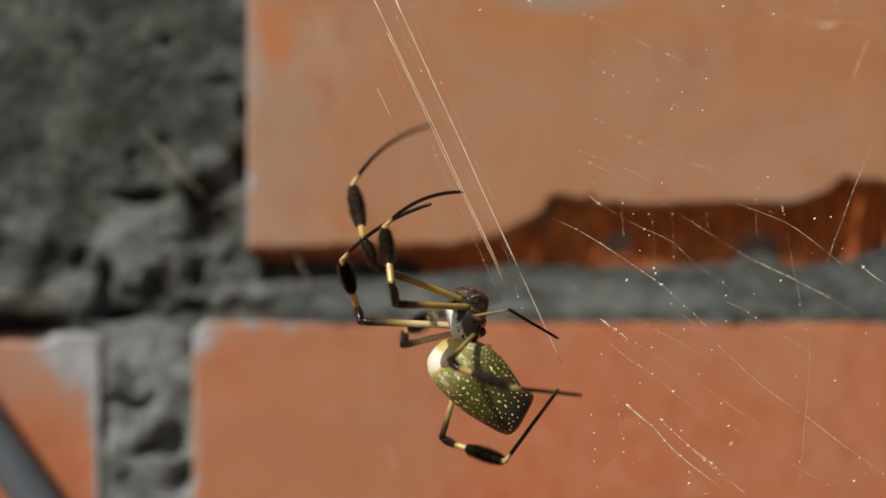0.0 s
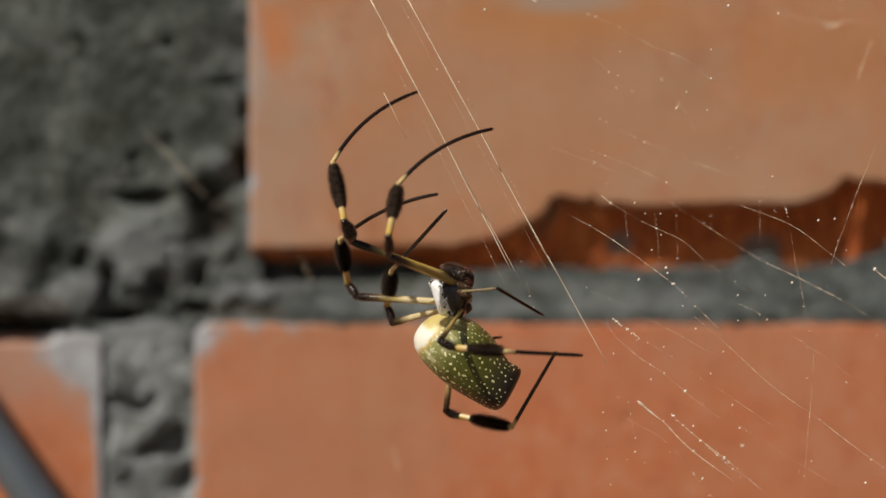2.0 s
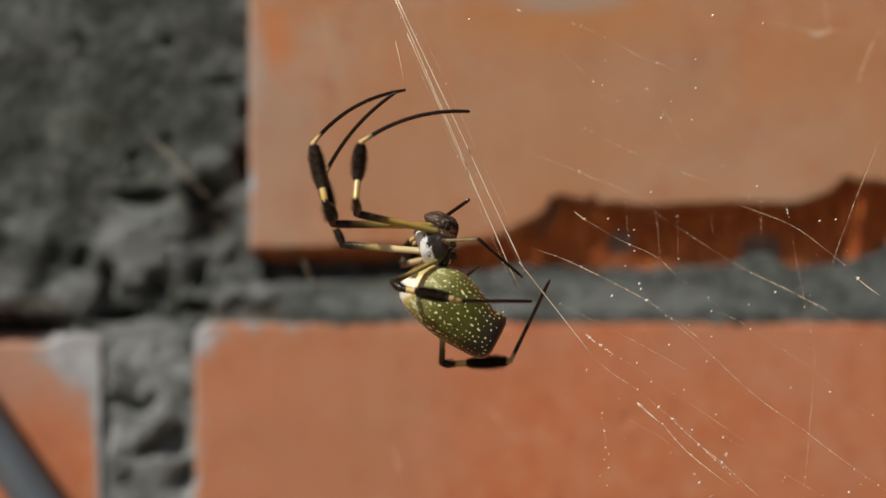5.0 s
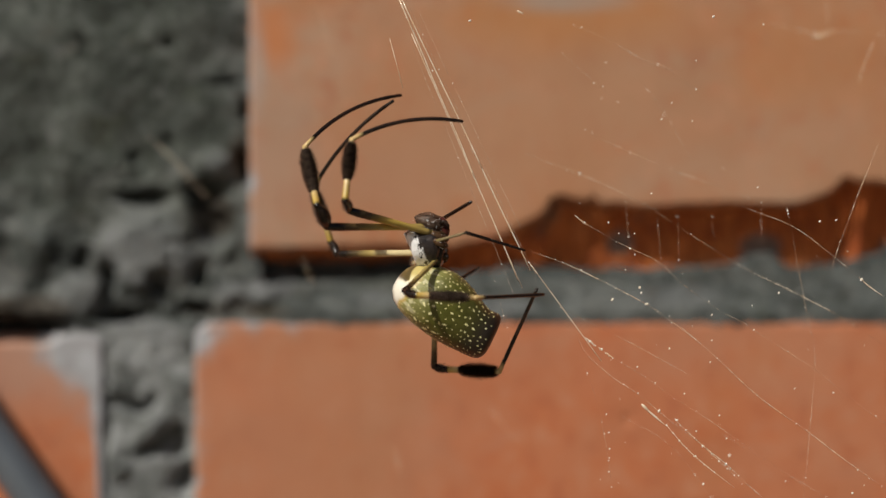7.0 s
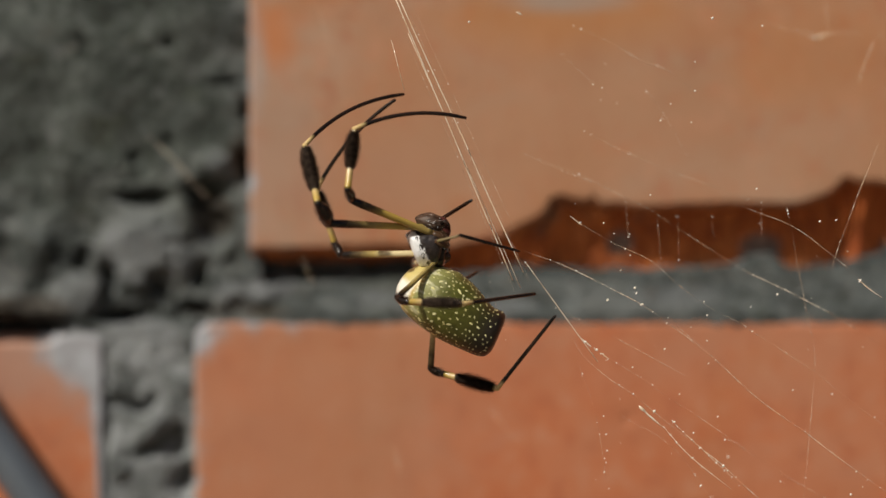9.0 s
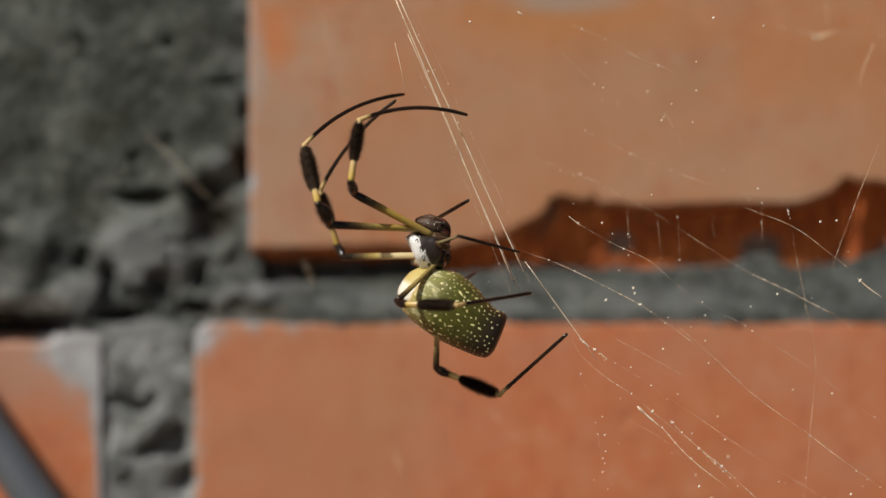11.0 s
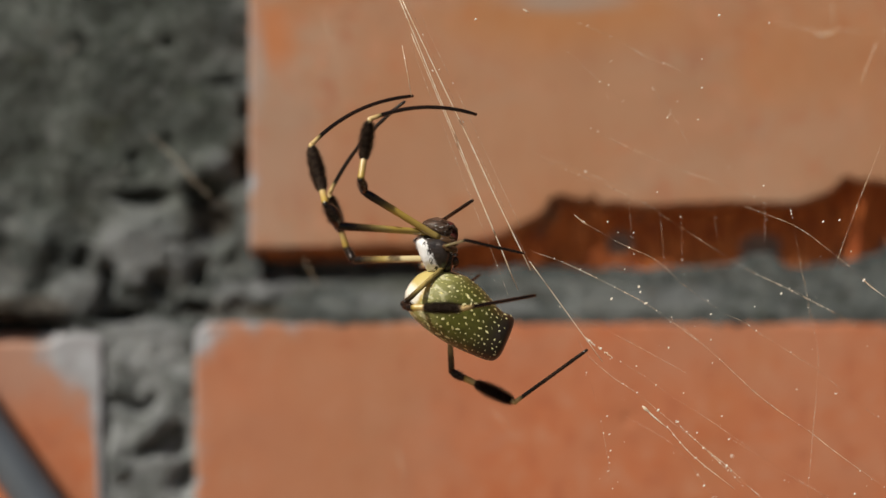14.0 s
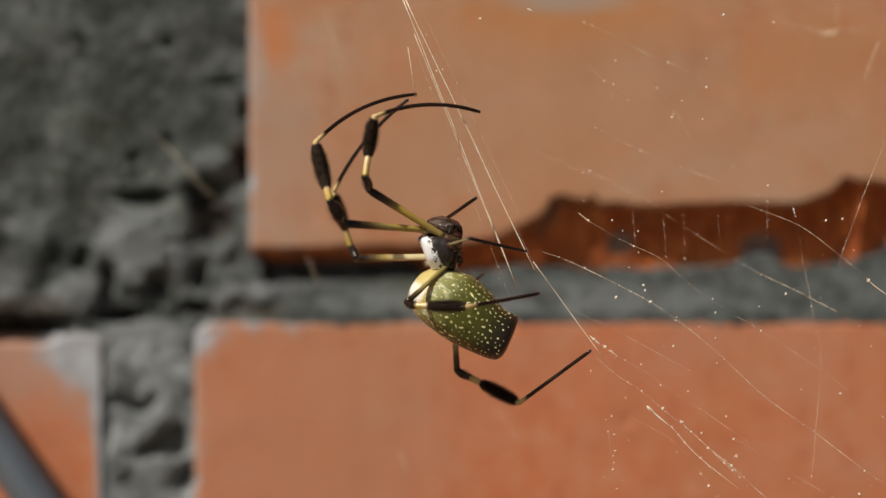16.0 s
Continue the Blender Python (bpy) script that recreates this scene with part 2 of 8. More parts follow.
def silk(name, lo, hi, scale, thin):
    """Clear thread; its glints are put into colour and alpha along some of its length only."""
    k = Mat(name, 0.2, spec=1.0)
    k.colour(k.ramp(k.noise(240, 3), [(0.35, (0.88, 0.62, 0.38)), (0.60, (0.98, 0.90, 0.76))]))
    lit = k.ramp(k.noise(scale, 4, 0.65), [(0.42, (lo, lo, lo)), (0.62, (hi, hi, hi))])
    fine = k.ramp(k.noise(850, 3, 0.6), [(0.40, (thin, thin, thin)), (0.58, (1, 1, 1))])
    k.l.new(k.math("MULTIPLY", lit, fine), k.b.inputs["Alpha"])
    return k.m


BRICK_TAN = brick_face("brick_tan", (0.405, 0.175, 0.078), (0.41, 0.196, 0.102), (0.395, 0.210, 0.124), 0.65, 0.5, 0.45,
                       ((-0.043, 0.053, 0.006, 0.008, 0.8, (0.50, 0.165, 0.050)), (0.030, 0.058, 0.030, 0.009, 0.8, (0.43, 0.180, 0.062)),
                        (-0.042, 0.022, 0.011, 0.022, 0.7, (0.37, 0.245, 0.178)), (0.095, 0.048, 0.022, 0.014, 0.6, (0.42, 0.175, 0.066)),
                        (0.050, 0.042, 0.022, 0.012, 0.5, (0.37, 0.215, 0.130)), (-0.020, 0.018, 0.024, 0.010, 0.5, (0.40, 0.215, 0.135)),
                        (0.020, 0.030, 0.040, 0.020, 0.7, (0.41, 0.212, 0.118)), (0.031, 0.0625, 0.015, 0.0028, 0.75, (0.33, 0.275, 0.235)),
                        (0.100, 0.020, 0.040, 0.014, 0.5, (0.41, 0.215, 0.122)), (-0.047, 0.045, 0.0025, 0.012, 0.7, (0.34, 0.30, 0.27))))
BRICK = brick_face("brick_orange", (0.47, 0.128, 0.042), (0.475, 0.153, 0.064), (0.46, 0.172, 0.084), 0.25, 0.35, 0.18)
BRICK_DUSTY = brick_face("brick_dusty_orange", (0.47, 0.128, 0.042), (0.475, 0.153, 0.064), (0.46, 0.172, 0.084), 0.25, 0.35, 0.18,
                         ((-0.040, -0.048, 0.050, 0.036, 0.6, (0.41, 0.185, 0.105)), (-0.104, -0.029, 0.022, 0.011, 0.75, (0.39, 0.24, 0.18)),
                          (0.040, -0.030, 0.030, 0.008, 0.4, (0.44, 0.165, 0.085))))
CORE, MORTAR, STEEL, SOIL = brick_core(), mortar(), steel(), soil()
SKIN, CARAPACE = abdomen_skin(), carapace_skin()
# plain thread with broken glints, and a copy painted as glinting all along
SILK, SILK_GLINT = silk("silk", 0.07, 1.0, 85, 0.36), silk("glint_silk", 0.85, 1.0, 60, 0.9)
# white beads: drops on the web, and its sparkle put into pale colour
GLINT_BEAD = plain("droplet_glint", (0.90, 0.82, 0.64), (0.98, 0.96, 0.92), 500, 0.22, 1.0)
SPOT = plain("pale_spot", (0.66, 0.60, 0.22), (0.86, 0.82, 0.52), 420, 0.40)
DARK = plain("dark_chitin", (0.006, 0.004, 0.003), (0.028, 0.016, 0.011), 800, 0.20, 0.4)
HEAD = plain("head_chitin", (0.006, 0.004, 0.003), (0.135, 0.085, 0.060), 760, 0.26, 0.1, 0.0006, (0.45, 1.6, 2.2))
RED = plain("red_chitin", (0.06, 0.015, 0.012), (0.13, 0.035, 0.028), 700, 0.3, 0.3)
COXA = plain("brown_chitin", (0.016, 0.009, 0.005), (0.125, 0.066, 0.032), 520, 0.32, 0.1)
HAIR = plain("black_hair", (0.006, 0.004, 0.003), (0.115, 0.078, 0.058), 900, 0.42, 0.35)
PALE = plain("silver_hair", (0.55, 0.55, 0.55), (0.85, 0.85, 0.86), 900, 0.45)


# ---- mesh helpers ----
def part(name, bm, material, parent, label=""):
    """Links a bmesh as one mesh object under parent."""
    me = bpy.data.meshes.new(name)
    bm.to_mesh(me)
    bm.free()
    for m in material if isinstance(material, (list, tuple)) else [material]:
        me.materials.append(m)
    for p in me.polygons:
        p.use_smooth = True
    ob = new(name, me)
    ob.parent = parent
    return tagged(ob, label)


def thing(name, label, category, place=(0, 0, 0), group="", kind=""):
    ob = new(name)
    ob.empty_display_size = 0.005
    ob.location = place
    return tagged(ob, label, category, group, kind)


def tube(bm, path, radii, sides=8, flat=1.0, mat=0):
    """A tapered tube along a list of points, with closed ends."""
    path = [Vector(p) for p in path]
    rings, up = [], None
    for i, p in enumerate(path):
        d = (path[min(i + 1, len(path) - 1)] - path[max(i - 1, 0)]).normalized()
        if up is None:
            up = d.orthogonal().normalized()
        up = (up - d * up.dot(d)).normalized()
        side = d.cross(up)
        rings.append([bm.verts.new(p + (up * math.cos(a) + side * math.sin(a) * flat) * radii[i])
                      for a in [2 * math.pi * j / sides for j in range(sides)]])
    for a, b in zip(rings, rings[1:]):
        for j in range(sides):
            f = bm.faces.new((a[j], a[(j + 1) % sides], b[(j + 1) % sides], b[j]))
            f.material_index = mat
    for r in (rings[0][::-1], rings[-1]):
        bm.faces.new(r).material_index = mat


def blob(bm, centre, size, turn=0.0, seg=24, rings=16, rough=0.0, mat=0):
    """A rounded lump, turned about y, with a slightly uneven skin."""
    m = pose(*centre, 0, turn, 0) @ Matrix.Diagonal((*size, 1))
    out = bmesh.ops.create_uvsphere(bm, u_segments=seg, v_segments=rings, radius=1.0)["verts"]
    for v in out:
        k = 1 + rough * noise.noise(v.co * 2.3 + Vector(centre) * 900)
        v.co = m @ (v.co * k)
    for f in {f for v in out for f in v.link_faces}:
        f.material_index = mat


def between(points, x):
    for (a, p), (b, q) in zip(points, points[1:]):
        if x <= b:
            k = max(0.0, (x - a) / (b - a))
            return p + (q - p) * k
    return points[-1][1]


# ---- ground and wall ----
def build_ground():
    bm = bmesh.new()
    bmesh.ops.create_grid(bm, x_segments=40, y_segments=40, size=30)
    for v in bm.verts:
        d = min(1.0, v.co.length / 4)
        v.co.z = 0.03 * d * noise.noise(v.co * 0.7) - 0.01
    g = part("ground", bm, SOIL, None, "bare brown earth below the wall")
    tagged(g, category="ground", kind="structure")


CHIP = [(-60, -1.5), (-47, 0.1), (-26, 0.6), (2, 0.8), (14, 3.0), (22, 7.3), (26, 9.6), (27.5, 12.8), (30, 13.2), (36, 12.2), (38.0, 13.6), (40, 11.4), (58, 11.0), (74, 11.8),
        (90, 11.6), (98, 14.2), (102, 18.4), (105, 17.0), (112, 17.2), (125, 14.0), (140, 2.0), (175, -2.0)]
RECESS = [(-60, 14.0), (-14, 14.0), (8, 5.0), (24, 2.8), (34, 5.6), (44, 7.0), (94, 7.0), (101, 6.4), (104, 4.6), (106.5, 3.0), (109, 5.0), (114, 7.5), (180, 6.0)]
BED = [(-46, -8.4), (-10, -7.6), (8, -5.2), (17, -3.9), (31, -5.0), (74, -4.2), (79, -1.5), (84, -1.2), (88, -4.0), (100, -3.8), (112, -0.5), (190, -6.0)]
CORNER_L = [(-125, -19.0), (-106, -22.5), (-97.7, -31.0), (-91.4, -38.8), (-88.4, -47.5), (-87.3, -63.0), (-86, -90.0)]


def brick_mesh(name, u0, u1, v0, v1, step, cut=None, seed=0.0, chip=None, face=None, lime=(0, 0, 0, 0), smear=None):
    """A brick as a finely divided front with worn edges, closed at the sides and back. cut(u, v): how far inside a broken corner; lime: width of old
    mortar left on the face at the west, east, bottom and top edge; smear(u, v): how far outside a further patch of it."""
    nu, nv = max(4, int((u1 - u0) / step)), max(4, int((v1 - v0) / step))
    bm = bmesh.new()
    grid, R, weights = [], 0.6, []
    for j in range(nv + 1):
        row = []
        for i in range(nu + 1):
            u, v = u0 + (u1 - u0) * i / nu, v0 + (v1 - v0) * j / nv
            w = 0.9 * noise.noise(Vector((u * 0.11, v * 0.11, seed))) + 0.4 * noise.noise(Vector((u * 0.45, v * 0.45, seed + 5)))
            e = min(u - u0, u1 - u, v - v0, v1 - v) + (w if i not in (0, nu) and j not in (0, nv) else 0)
            if cut:
                e = min(e, cut(u, v) + w)
            e = max(-6.0, e)
            d = 0.25 * noise.noise(Vector((u * 0.06, v * 0.06, seed + 9))) + 0.03 * noise.noise(Vector((u * 0.5, v * 0.5, seed)))
            if e < R:
                d += R - math.sqrt(max(0.0, R * R - (R - max(0.0, e)) ** 2)) + max(0.0, -e) * 1.6
            d += 0.55 * math.exp(-(((u - 46.6) / 1.3) ** 2 + ((v + 43) / 1.2) ** 2))
            s = 1
            if chip:
                s = v - between(chip, u) - 0.7 * w
                if s < 0:
                    ridge = 0.8 * noise.noise(Vector((u * 0.8, v * 0.09, 3))) + 0.9 * noise.noise(Vector((u * 0.16, v * 0.16, 7)))
                    d += (min(between(RECESS, u), -s * 3.0) + 0.30 * max(0.0, -s)) + ridge * min(1.0, -s)
            x = bm.verts.new((u / 1000, d / 1000, v / 1000))
            pale = 2.2 * noise.noise(Vector((u * 0.16, v * 0.16, seed + 20))) + 0.8 * noise.noise(Vector((u * 0.6, v * 0.6, seed + 30)))
            edges = [(u - u0) - lime[0], (u1 - u) - lime[1], (v - v0) - lime[2], (v1 - v) - lime[3]]
            if smear:
                edges.append(smear(u, v))
            row.append((x, s))
            weights.append(min(1.0, max(0.0, (4.0 - min(edges) - pale) / 9.5)) if any(lime) else 0.0)
        grid.append(row)
    for j in range(nv):
        for i in range(nu):
            q = (grid[j][i], grid[j][i + 1], grid[j + 1][i + 1], grid[j + 1][i])
            f = bm.faces.new([x for x, _ in q])
            f.material_index = 1 if max(s for _, s in q) < 0.2 else 0
    rim = [grid[0][i][0] for i in range(nu)] + [grid[j][nu][0] for j in range(nv)] + \
          [grid[nv][i][0] for i in range(nu, 0, -1)] + [grid[j][0][0] for j in range(nv, 0, -1)]
    back = [bm.verts.new((x.co.x, 0.055, x.co.z)) for x in rim]
    for i in range(len(rim)):
        k = (i + 1) % len(rim)
        bm.faces.new((rim[k], rim[i], back[i], back[k]))
    bm.faces.new(back)
    me = bpy.data.meshes.new(name)
    bm.to_mesh(me)
    bm.free()
    for m in (face or BRICK, CORE):
        me.materials.append(m)
    mask = me.attributes.new("lime", "FLOAT", "POINT")
    for i, w in enumerate(weights):
        mask.data[i].value = w
    for p in me.polygons:
        p.use_smooth = True
    return me


# lumps and pits of the mortar: along, up, half width, half height, size
LUMPS = [(-74, 0.6, 15, 11, 4.6), (-92, -11.8, 8.5, 6, 3.8), (-103, 0, 8, 9, 2.0), (-113, -15.4, 19, 3.9, 7.5), (-48, -11.5, 9, 4, 2.2), (-57.0, 21.6, 5, 4, 2.8),
         (-78.5, -8.5, 4, 8, 1.8), (-71, -16.3, 2.4, 2.2, 2.0), (-75.6, -46.5, 4, 3, 2.0), (-82.5, -54, 3, 8, 1.6), (-66, -33, 5, 5, 0.8)]
PITS = [(-92.3, -3, 2.4, 2.4, 4.5), (-85.4, -7.5, 2.0, 6, 4.5), (-82, -17.2, 5.3, 1.9, 6), (-72.6, -8.6, 3.0, 3.4, 3.2), (-62, -6.4, 3.4, 3.2, 3.0), (-63, -15.8, 5.3, 2.0, 4),
        (-76.5, 13.2, 8.0, 2.2, 4.8), (-60.8, 14.2, 5.2, 3.4, 4.4), (-61.5, 9.8, 3.4, 3.6, 3.6), (-57.0, 6.0, 4.6, 5.0, 4.6), (-50.8, 21.3, 2.2, 5, 6), (-107, -20.4, 13, 3.4, 8.0)]
HOLES = [(-50.8, 36, 2.0, 3, 4), (-55.2, 42.4, 5.0, 1.0, 3.2), (-69, 52.7, 1.8, 1.7, 1.8), (-90.6, 52.5, 2, 2, 1.3), (-69.4, 26.8, 2.2, 1.4, 1.6), (-77.4, 23.6, 2.2, 1.6, 1.5),
         (-78, -39.4, 6.2, 1.8, 3.6), (-68.4, -49, 4.2, 4.4, 4.2), (-74.2, -51.5, 3.4, 2.0, 3.2), (-65.6, -58.5, 3.0, 5.5, 4.6)]


def mortar_depth(u, v):
    """How far the mortar lies behind the brick faces."""
    p = Vector((u, v, 0))
    if u > -46 and v > between(BED, u) + 0.8 * noise.noise(p * 0.12):
        return 24.0
    if (u > -62.0 and v < -19.5 + 0.9 * noise.noise(p * 0.25)) or (u < -88 and v < -30):
        return 24.0
    left = min(1.0, max(0.0, (-36 - u) / 18))
    low = min(1.0, max(0.0, (-4 - v) / 12))
    far = min(1.0, max(0.0, (u - 8) / 22))
    d = (4.8 - 1.4 * far - (4.5 - 1.4 * far) * low * low) * (1 - left) + (4.6 if v > -18 else 1.6) * left
    d += 0.7 * noise.noise(p * 0.09) + 0.4 * noise.noise(p * 0.3)
    if left > 0:
        rough = 0.5 + 0.5 * min(1.0, max(0.0, (26 - v) / 22)) if v > -19 else 0.5
        d += 1.5 * left * rough * (-1.5 * noise.noise(p * 0.07 + Vector((3, 1, 0))) - 1.2 * noise.noise(p * 0.15) - 0.5 * noise.noise(p * 0.4) - 0.2 * noise.noise(p * 1.0))
    wob = Vector((noise.noise(p * 0.16), noise.noise(p * 0.16 + Vector((5, 5, 5))), 0)) * 2.2
    for x, y, w, h, high in LUMPS:
        k = math.hypot((u + wob.x - x) / w, (v + wob.y - y) / h)
        if k < 1:
            d -= 1.25 * high * (1 - k * k)
    for x, y, w, h, deep in PITS + HOLES:
        k = math.hypot((u + wob.x - x) / w, (v + wob.y - y) / h)
        if k < 1.4:
            q = 1 - k / 1.4
            d += 1.5 * deep * min(1.0, q * q * (3 - 2 * q) * 1.15)
    return max(-4.2 if u < -94 and -21 < v < -8 else -0.3, d)


def build_wall():
    wall = thing("wall_brick", "weathered orange brick wall with rough grey mortar joints", "wall", (0, WALL_Y, EYE_Z), kind="structure")
    # the mortar in view, as a finely uneven sheet
    bm = bmesh.new()
    us, vs = np.arange(-135, 190, 0.7), np.arange(-100, 80, 0.7)
    g = [[bm.verts.new((u / 1000, mortar_depth(u, v) / 1000, v / 1000)) for u in us] for v in vs]
    for j in range(len(vs) - 1):
        for i in range(len(us) - 1):
            bm.faces.new((g[j][i], g[j][i + 1], g[j + 1][i + 1], g[j + 1][i]))
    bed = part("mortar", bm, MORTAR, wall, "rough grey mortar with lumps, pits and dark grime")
    bed["kind"] = "stuff"
    # the core of the wall behind it
    bm = bmesh.new()
    bmesh.ops.create_cube(bm, size=1.0)
    for v in bm.verts:
        v.co = Vector((v.co.x * 1.9, 0.012 + (v.co.y + 0.5) * 0.2, -0.35 + v.co.z * 1.7))
    bmesh.ops.bevel(bm, geom=bm.edges[:], offset=0.004, segments=2, affect="EDGES")
    part("core", bm, MORTAR, wall)

    def lay(mesh, u, v, label=""):
        b = new("brick", mesh)
        b.parent = wall
        b.location = (u / 1000, 0, v / 1000)
        return tagged(b, label)

    lay(brick_mesh("brick", -49, 171, -6.5, 66, 0.7, seed=1.0, chip=CHIP, face=BRICK_TAN, lime=(0.6, -4, -4, -3)), 0, 0, "orange brick with its lower edge broken away")
    lay(brick_mesh("brick", -62.8, 157, -88, -18.6, 0.6, seed=2.0, face=BRICK_DUSTY, lime=(0.8, -4, -4, -2),
                   cut=lambda u, v: (u + 62.8) * 0.6 + (-18.6 - v) * 0.8 - 2.2, smear=lambda u, v: min((u + 62.8) * 0.8 + (-18.6 - v) * 0.45 - 6.5, -19.7 - v + max(0.0, u + 36) * 0.2)), 0, 0, "orange brick with a worn pale corner")
    lay(brick_mesh("brick", -306, -86, -90, -21.5, 0.6, seed=3.0, face=BRICK_DUSTY, lime=(-4, 0.8, -4, 0.5),
                   cut=lambda u, v: min((-86 - u) * 0.6 + (-21.5 - v) * 0.8 - 1.6, -24.0 - v + 0.6 * max(0.0, u + 100)), smear=lambda u, v: (between(CORNER_L, u) - v) * 0.42 - 0.5), 0, 0, "orange brick with a rounded broken corner")
    cut_bricks = {}
    for r in range(-14, 6):
        for c in range(-4, 5):
            u = c * 235 + (47 if r == -1 else 60 if r == 0 else 177 if r % 2 else 60)
            left, right = max(u - 110, -938), min(u + 110, 938)
            if r in (0, -1) and c in (0, -1) or right - left < 30:
                continue
            if right - left not in cut_bricks:
                half = (right - left) / 2
                cut_bricks[right - left] = brick_mesh("brick", -half, half, -35, 35, 5.0, seed=4.0)
            lay(cut_bricks[right - left], (left + right) / 2, 28.8 + 82 * r)


def build_rod():
    """A grey round bar that stands on the ground and leans along the wall."""
    rod = thing("steel_bar", "dark grey painted round steel bar leaning against the wall", "bar")
    mid, d = Vector((-0.1025, WALL_Y - 0.0062, EYE_Z - 0.0617)), Vector((0.575, 0, -0.818))
    top, foot = mid - d * 0.11, mid + d * ((mid.z - 0.003) / 0.818)
    bm = bmesh.new()
    n = 30
    tube(bm, [top.lerp(foot, i / n) for i in range(n + 1)], [0.0049] + [0.0056] * (n - 1) + [0.0049], 28)
    part("shaft", bm, STEEL, rod)


build_ground()
build_wall()
build_rod()


# ---- the spider ----
MM = 0.001
spider = thing("spider", "female orb-weaver spider with an olive white-spotted abdomen and tufted banded legs", "spider")


def fuzz(bm, centre, size, turn, count, reach, rng, mat=1, keep=None):
    """Short hairs that lie almost flat on a lump."""
    m = pose(*centre, 0, turn, 0)
    for _ in range(count):
        a, h = rng.uniform(0, 2 * math.pi), rng.uniform(-0.9, 0.95)
        n = Vector((math.sqrt(1 - h * h) * math.cos(a), math.sqrt(1 - h * h) * math.sin(a), h))
        p = Vector((n.x * size[0], n.y * size[1], n.z * size[2]))
        if keep and not keep(m @ p):
            continue
        side = n.cross(Vector((rng.uniform(-1, 1), rng.uniform(-1, 1), rng.uniform(-1, 1)))).normalized()
        lie = side.cross(n)
        q = p + (lie * 0.9 + n * rng.uniform(0.15, 0.6)) * reach * rng.uniform(0.5, 1.1)
        w = side * 0.00003
        f = bm.faces.new([bm.verts.new(m @ v) for v in (p - w, p + w, q)])
        f.material_index = mat


def build_body():
    bm = bmesh.new()
    blob(bm, (0.0020, 0, 0.0002), (0.0036, 0.0036, 0.0048), 0, 28, 20, 0.07)
    rng = random.Random(3)
    fuzz(bm, (0.0020, 0, 0.0002), (0.0036, 0.0036, 0.0048), 0, 900, 0.0008, rng, keep=lambda p: p.x + 0.2 * p.z < 0.0014 and p.z < 0.003)
    for v in bm.verts:
        # square it towards the sides, swell it below the head, and draw the back into one slanting line
        z, ring = v.co.z, math.sqrt(max(0.02, 1 - min(1.0, abs(v.co.z - 0.0002) / 0.0048) ** 2))
        a, b = (v.co.x - 0.0020) / (0.0036 * ring), v.co.y / (0.0036 * ring)
        square = math.hypot(a, b) / max(1e-6, (a ** 6 + b ** 6) ** (1 / 6))
        v.co.x, v.co.y = 0.0020 + (v.co.x - 0.0020) * square, v.co.y * square
        swell = min(1.0, max(0.0, (0.0034 - z) / 0.0018))
        v.co.y *= 1 + 0.22 * swell * swell * (3 - 2 * swell)
        line = -0.0010 - 0.5 * z if z < 0.0024 else -0.0022 + 1.2 * (z - 0.0024)
        v.co.x += (line - 0.0020 + 0.0036 * ring) * min(1.0, max(0.0, -a))
    part("carapace", bm, [CARAPACE, PALE], spider, "silver-white haired carapace with dark marks")
    bm = bmesh.new()
    blob(bm, (0.0033, 0, 0.0050), (0.0036, 0.0030, 0.0020), 14, 24, 14, 0.12)
    for y in (-0.0012, 0.0012):
        blob(bm, (0.0022, y, 0.0064), (0.0004, 0.0004, 0.0004), 0, 10, 8)
        blob(bm, (0.0036, y * 1.4, 0.0064), (0.0004, 0.0004, 0.0004), 0, 10, 8)
    fuzz(bm, (0.0034, 0, 0.0048), (0.0034, 0.0030, 0.0018), 14, 190, 0.0011, rng)
    part("head", bm, [HEAD, PALE], spider, "dark brown glossy head with small eyes")
    for y in (-0.0011, 0.0011):
        bm = bmesh.new()
        blob(bm, (0.0058, y, 0.0042), (0.0013, 0.0010, 0.0022), -18, 16, 12, 0.08)
        tube(bm, [(0.0064, y, 0.0024), (0.0068, y * 0.8, 0.0014), (0.0064, y * 0.5, 0.0008)], [0.0004, 0.0003, 0.0001], 8)
        part("fang", bm, RED, spider, "dark red jaw and fang")
        bm = bmesh.new()
        tube(bm, [(0.0052, y * 2.1, 0.0048), (0.0060, y * 2.6, 0.0054), (0.0068, y * 2.5, 0.0046), (0.0070, y * 2.3, 0.0037)],
             [0.0004, 0.0004, 0.00035, 0.0002], 8)
        part("palp", bm, DARK, spider)
    bm = bmesh.new()
    blob(bm, (0.0052, 0, -0.0008), (0.0016, 0.0032, 0.0042), 8, 18, 14, 0.1)
    part("sternum", bm, DARK, spider)
    # one hip joint to each leg, drawn out to its root
    for x, y, z, r in ((0.00212, -0.0015, 0.004, 1.0), (0.00329, -0.0028, 0.00282, 1.0), (0.00447, -0.0045, 0.00118, 0.8), (0.00565, -0.001, -0.00165, 1.0),
                       (0.00141, 0.003, -0.00141, 1.0), (0.00471, 0.0045, 0.0, 0.8), (0.00471, 0.005, -0.00165, 1.0), (0.00235, 0.004, -0.00259, 1.0)):
        inner, root = Vector((0.0068, 0.62 * y, 0.75 * z - 0.0006)), Vector((x, y, z))
        bend = inner.lerp(root, 0.5) + Vector((0.0002, 0.25 * y, -0.0002))
        bm = bmesh.new()
        tube(bm, [inner, inner.lerp(bend, 0.5), bend, bend.lerp(root, 0.6), root], [v * r * MM for v in (0.55, 0.98, 0.80, 0.92, 0.62)], 12)
        blob(bm, root, (0.00072 * r, 0.00072 * r, 0.00072 * r), 0, 12, 8)
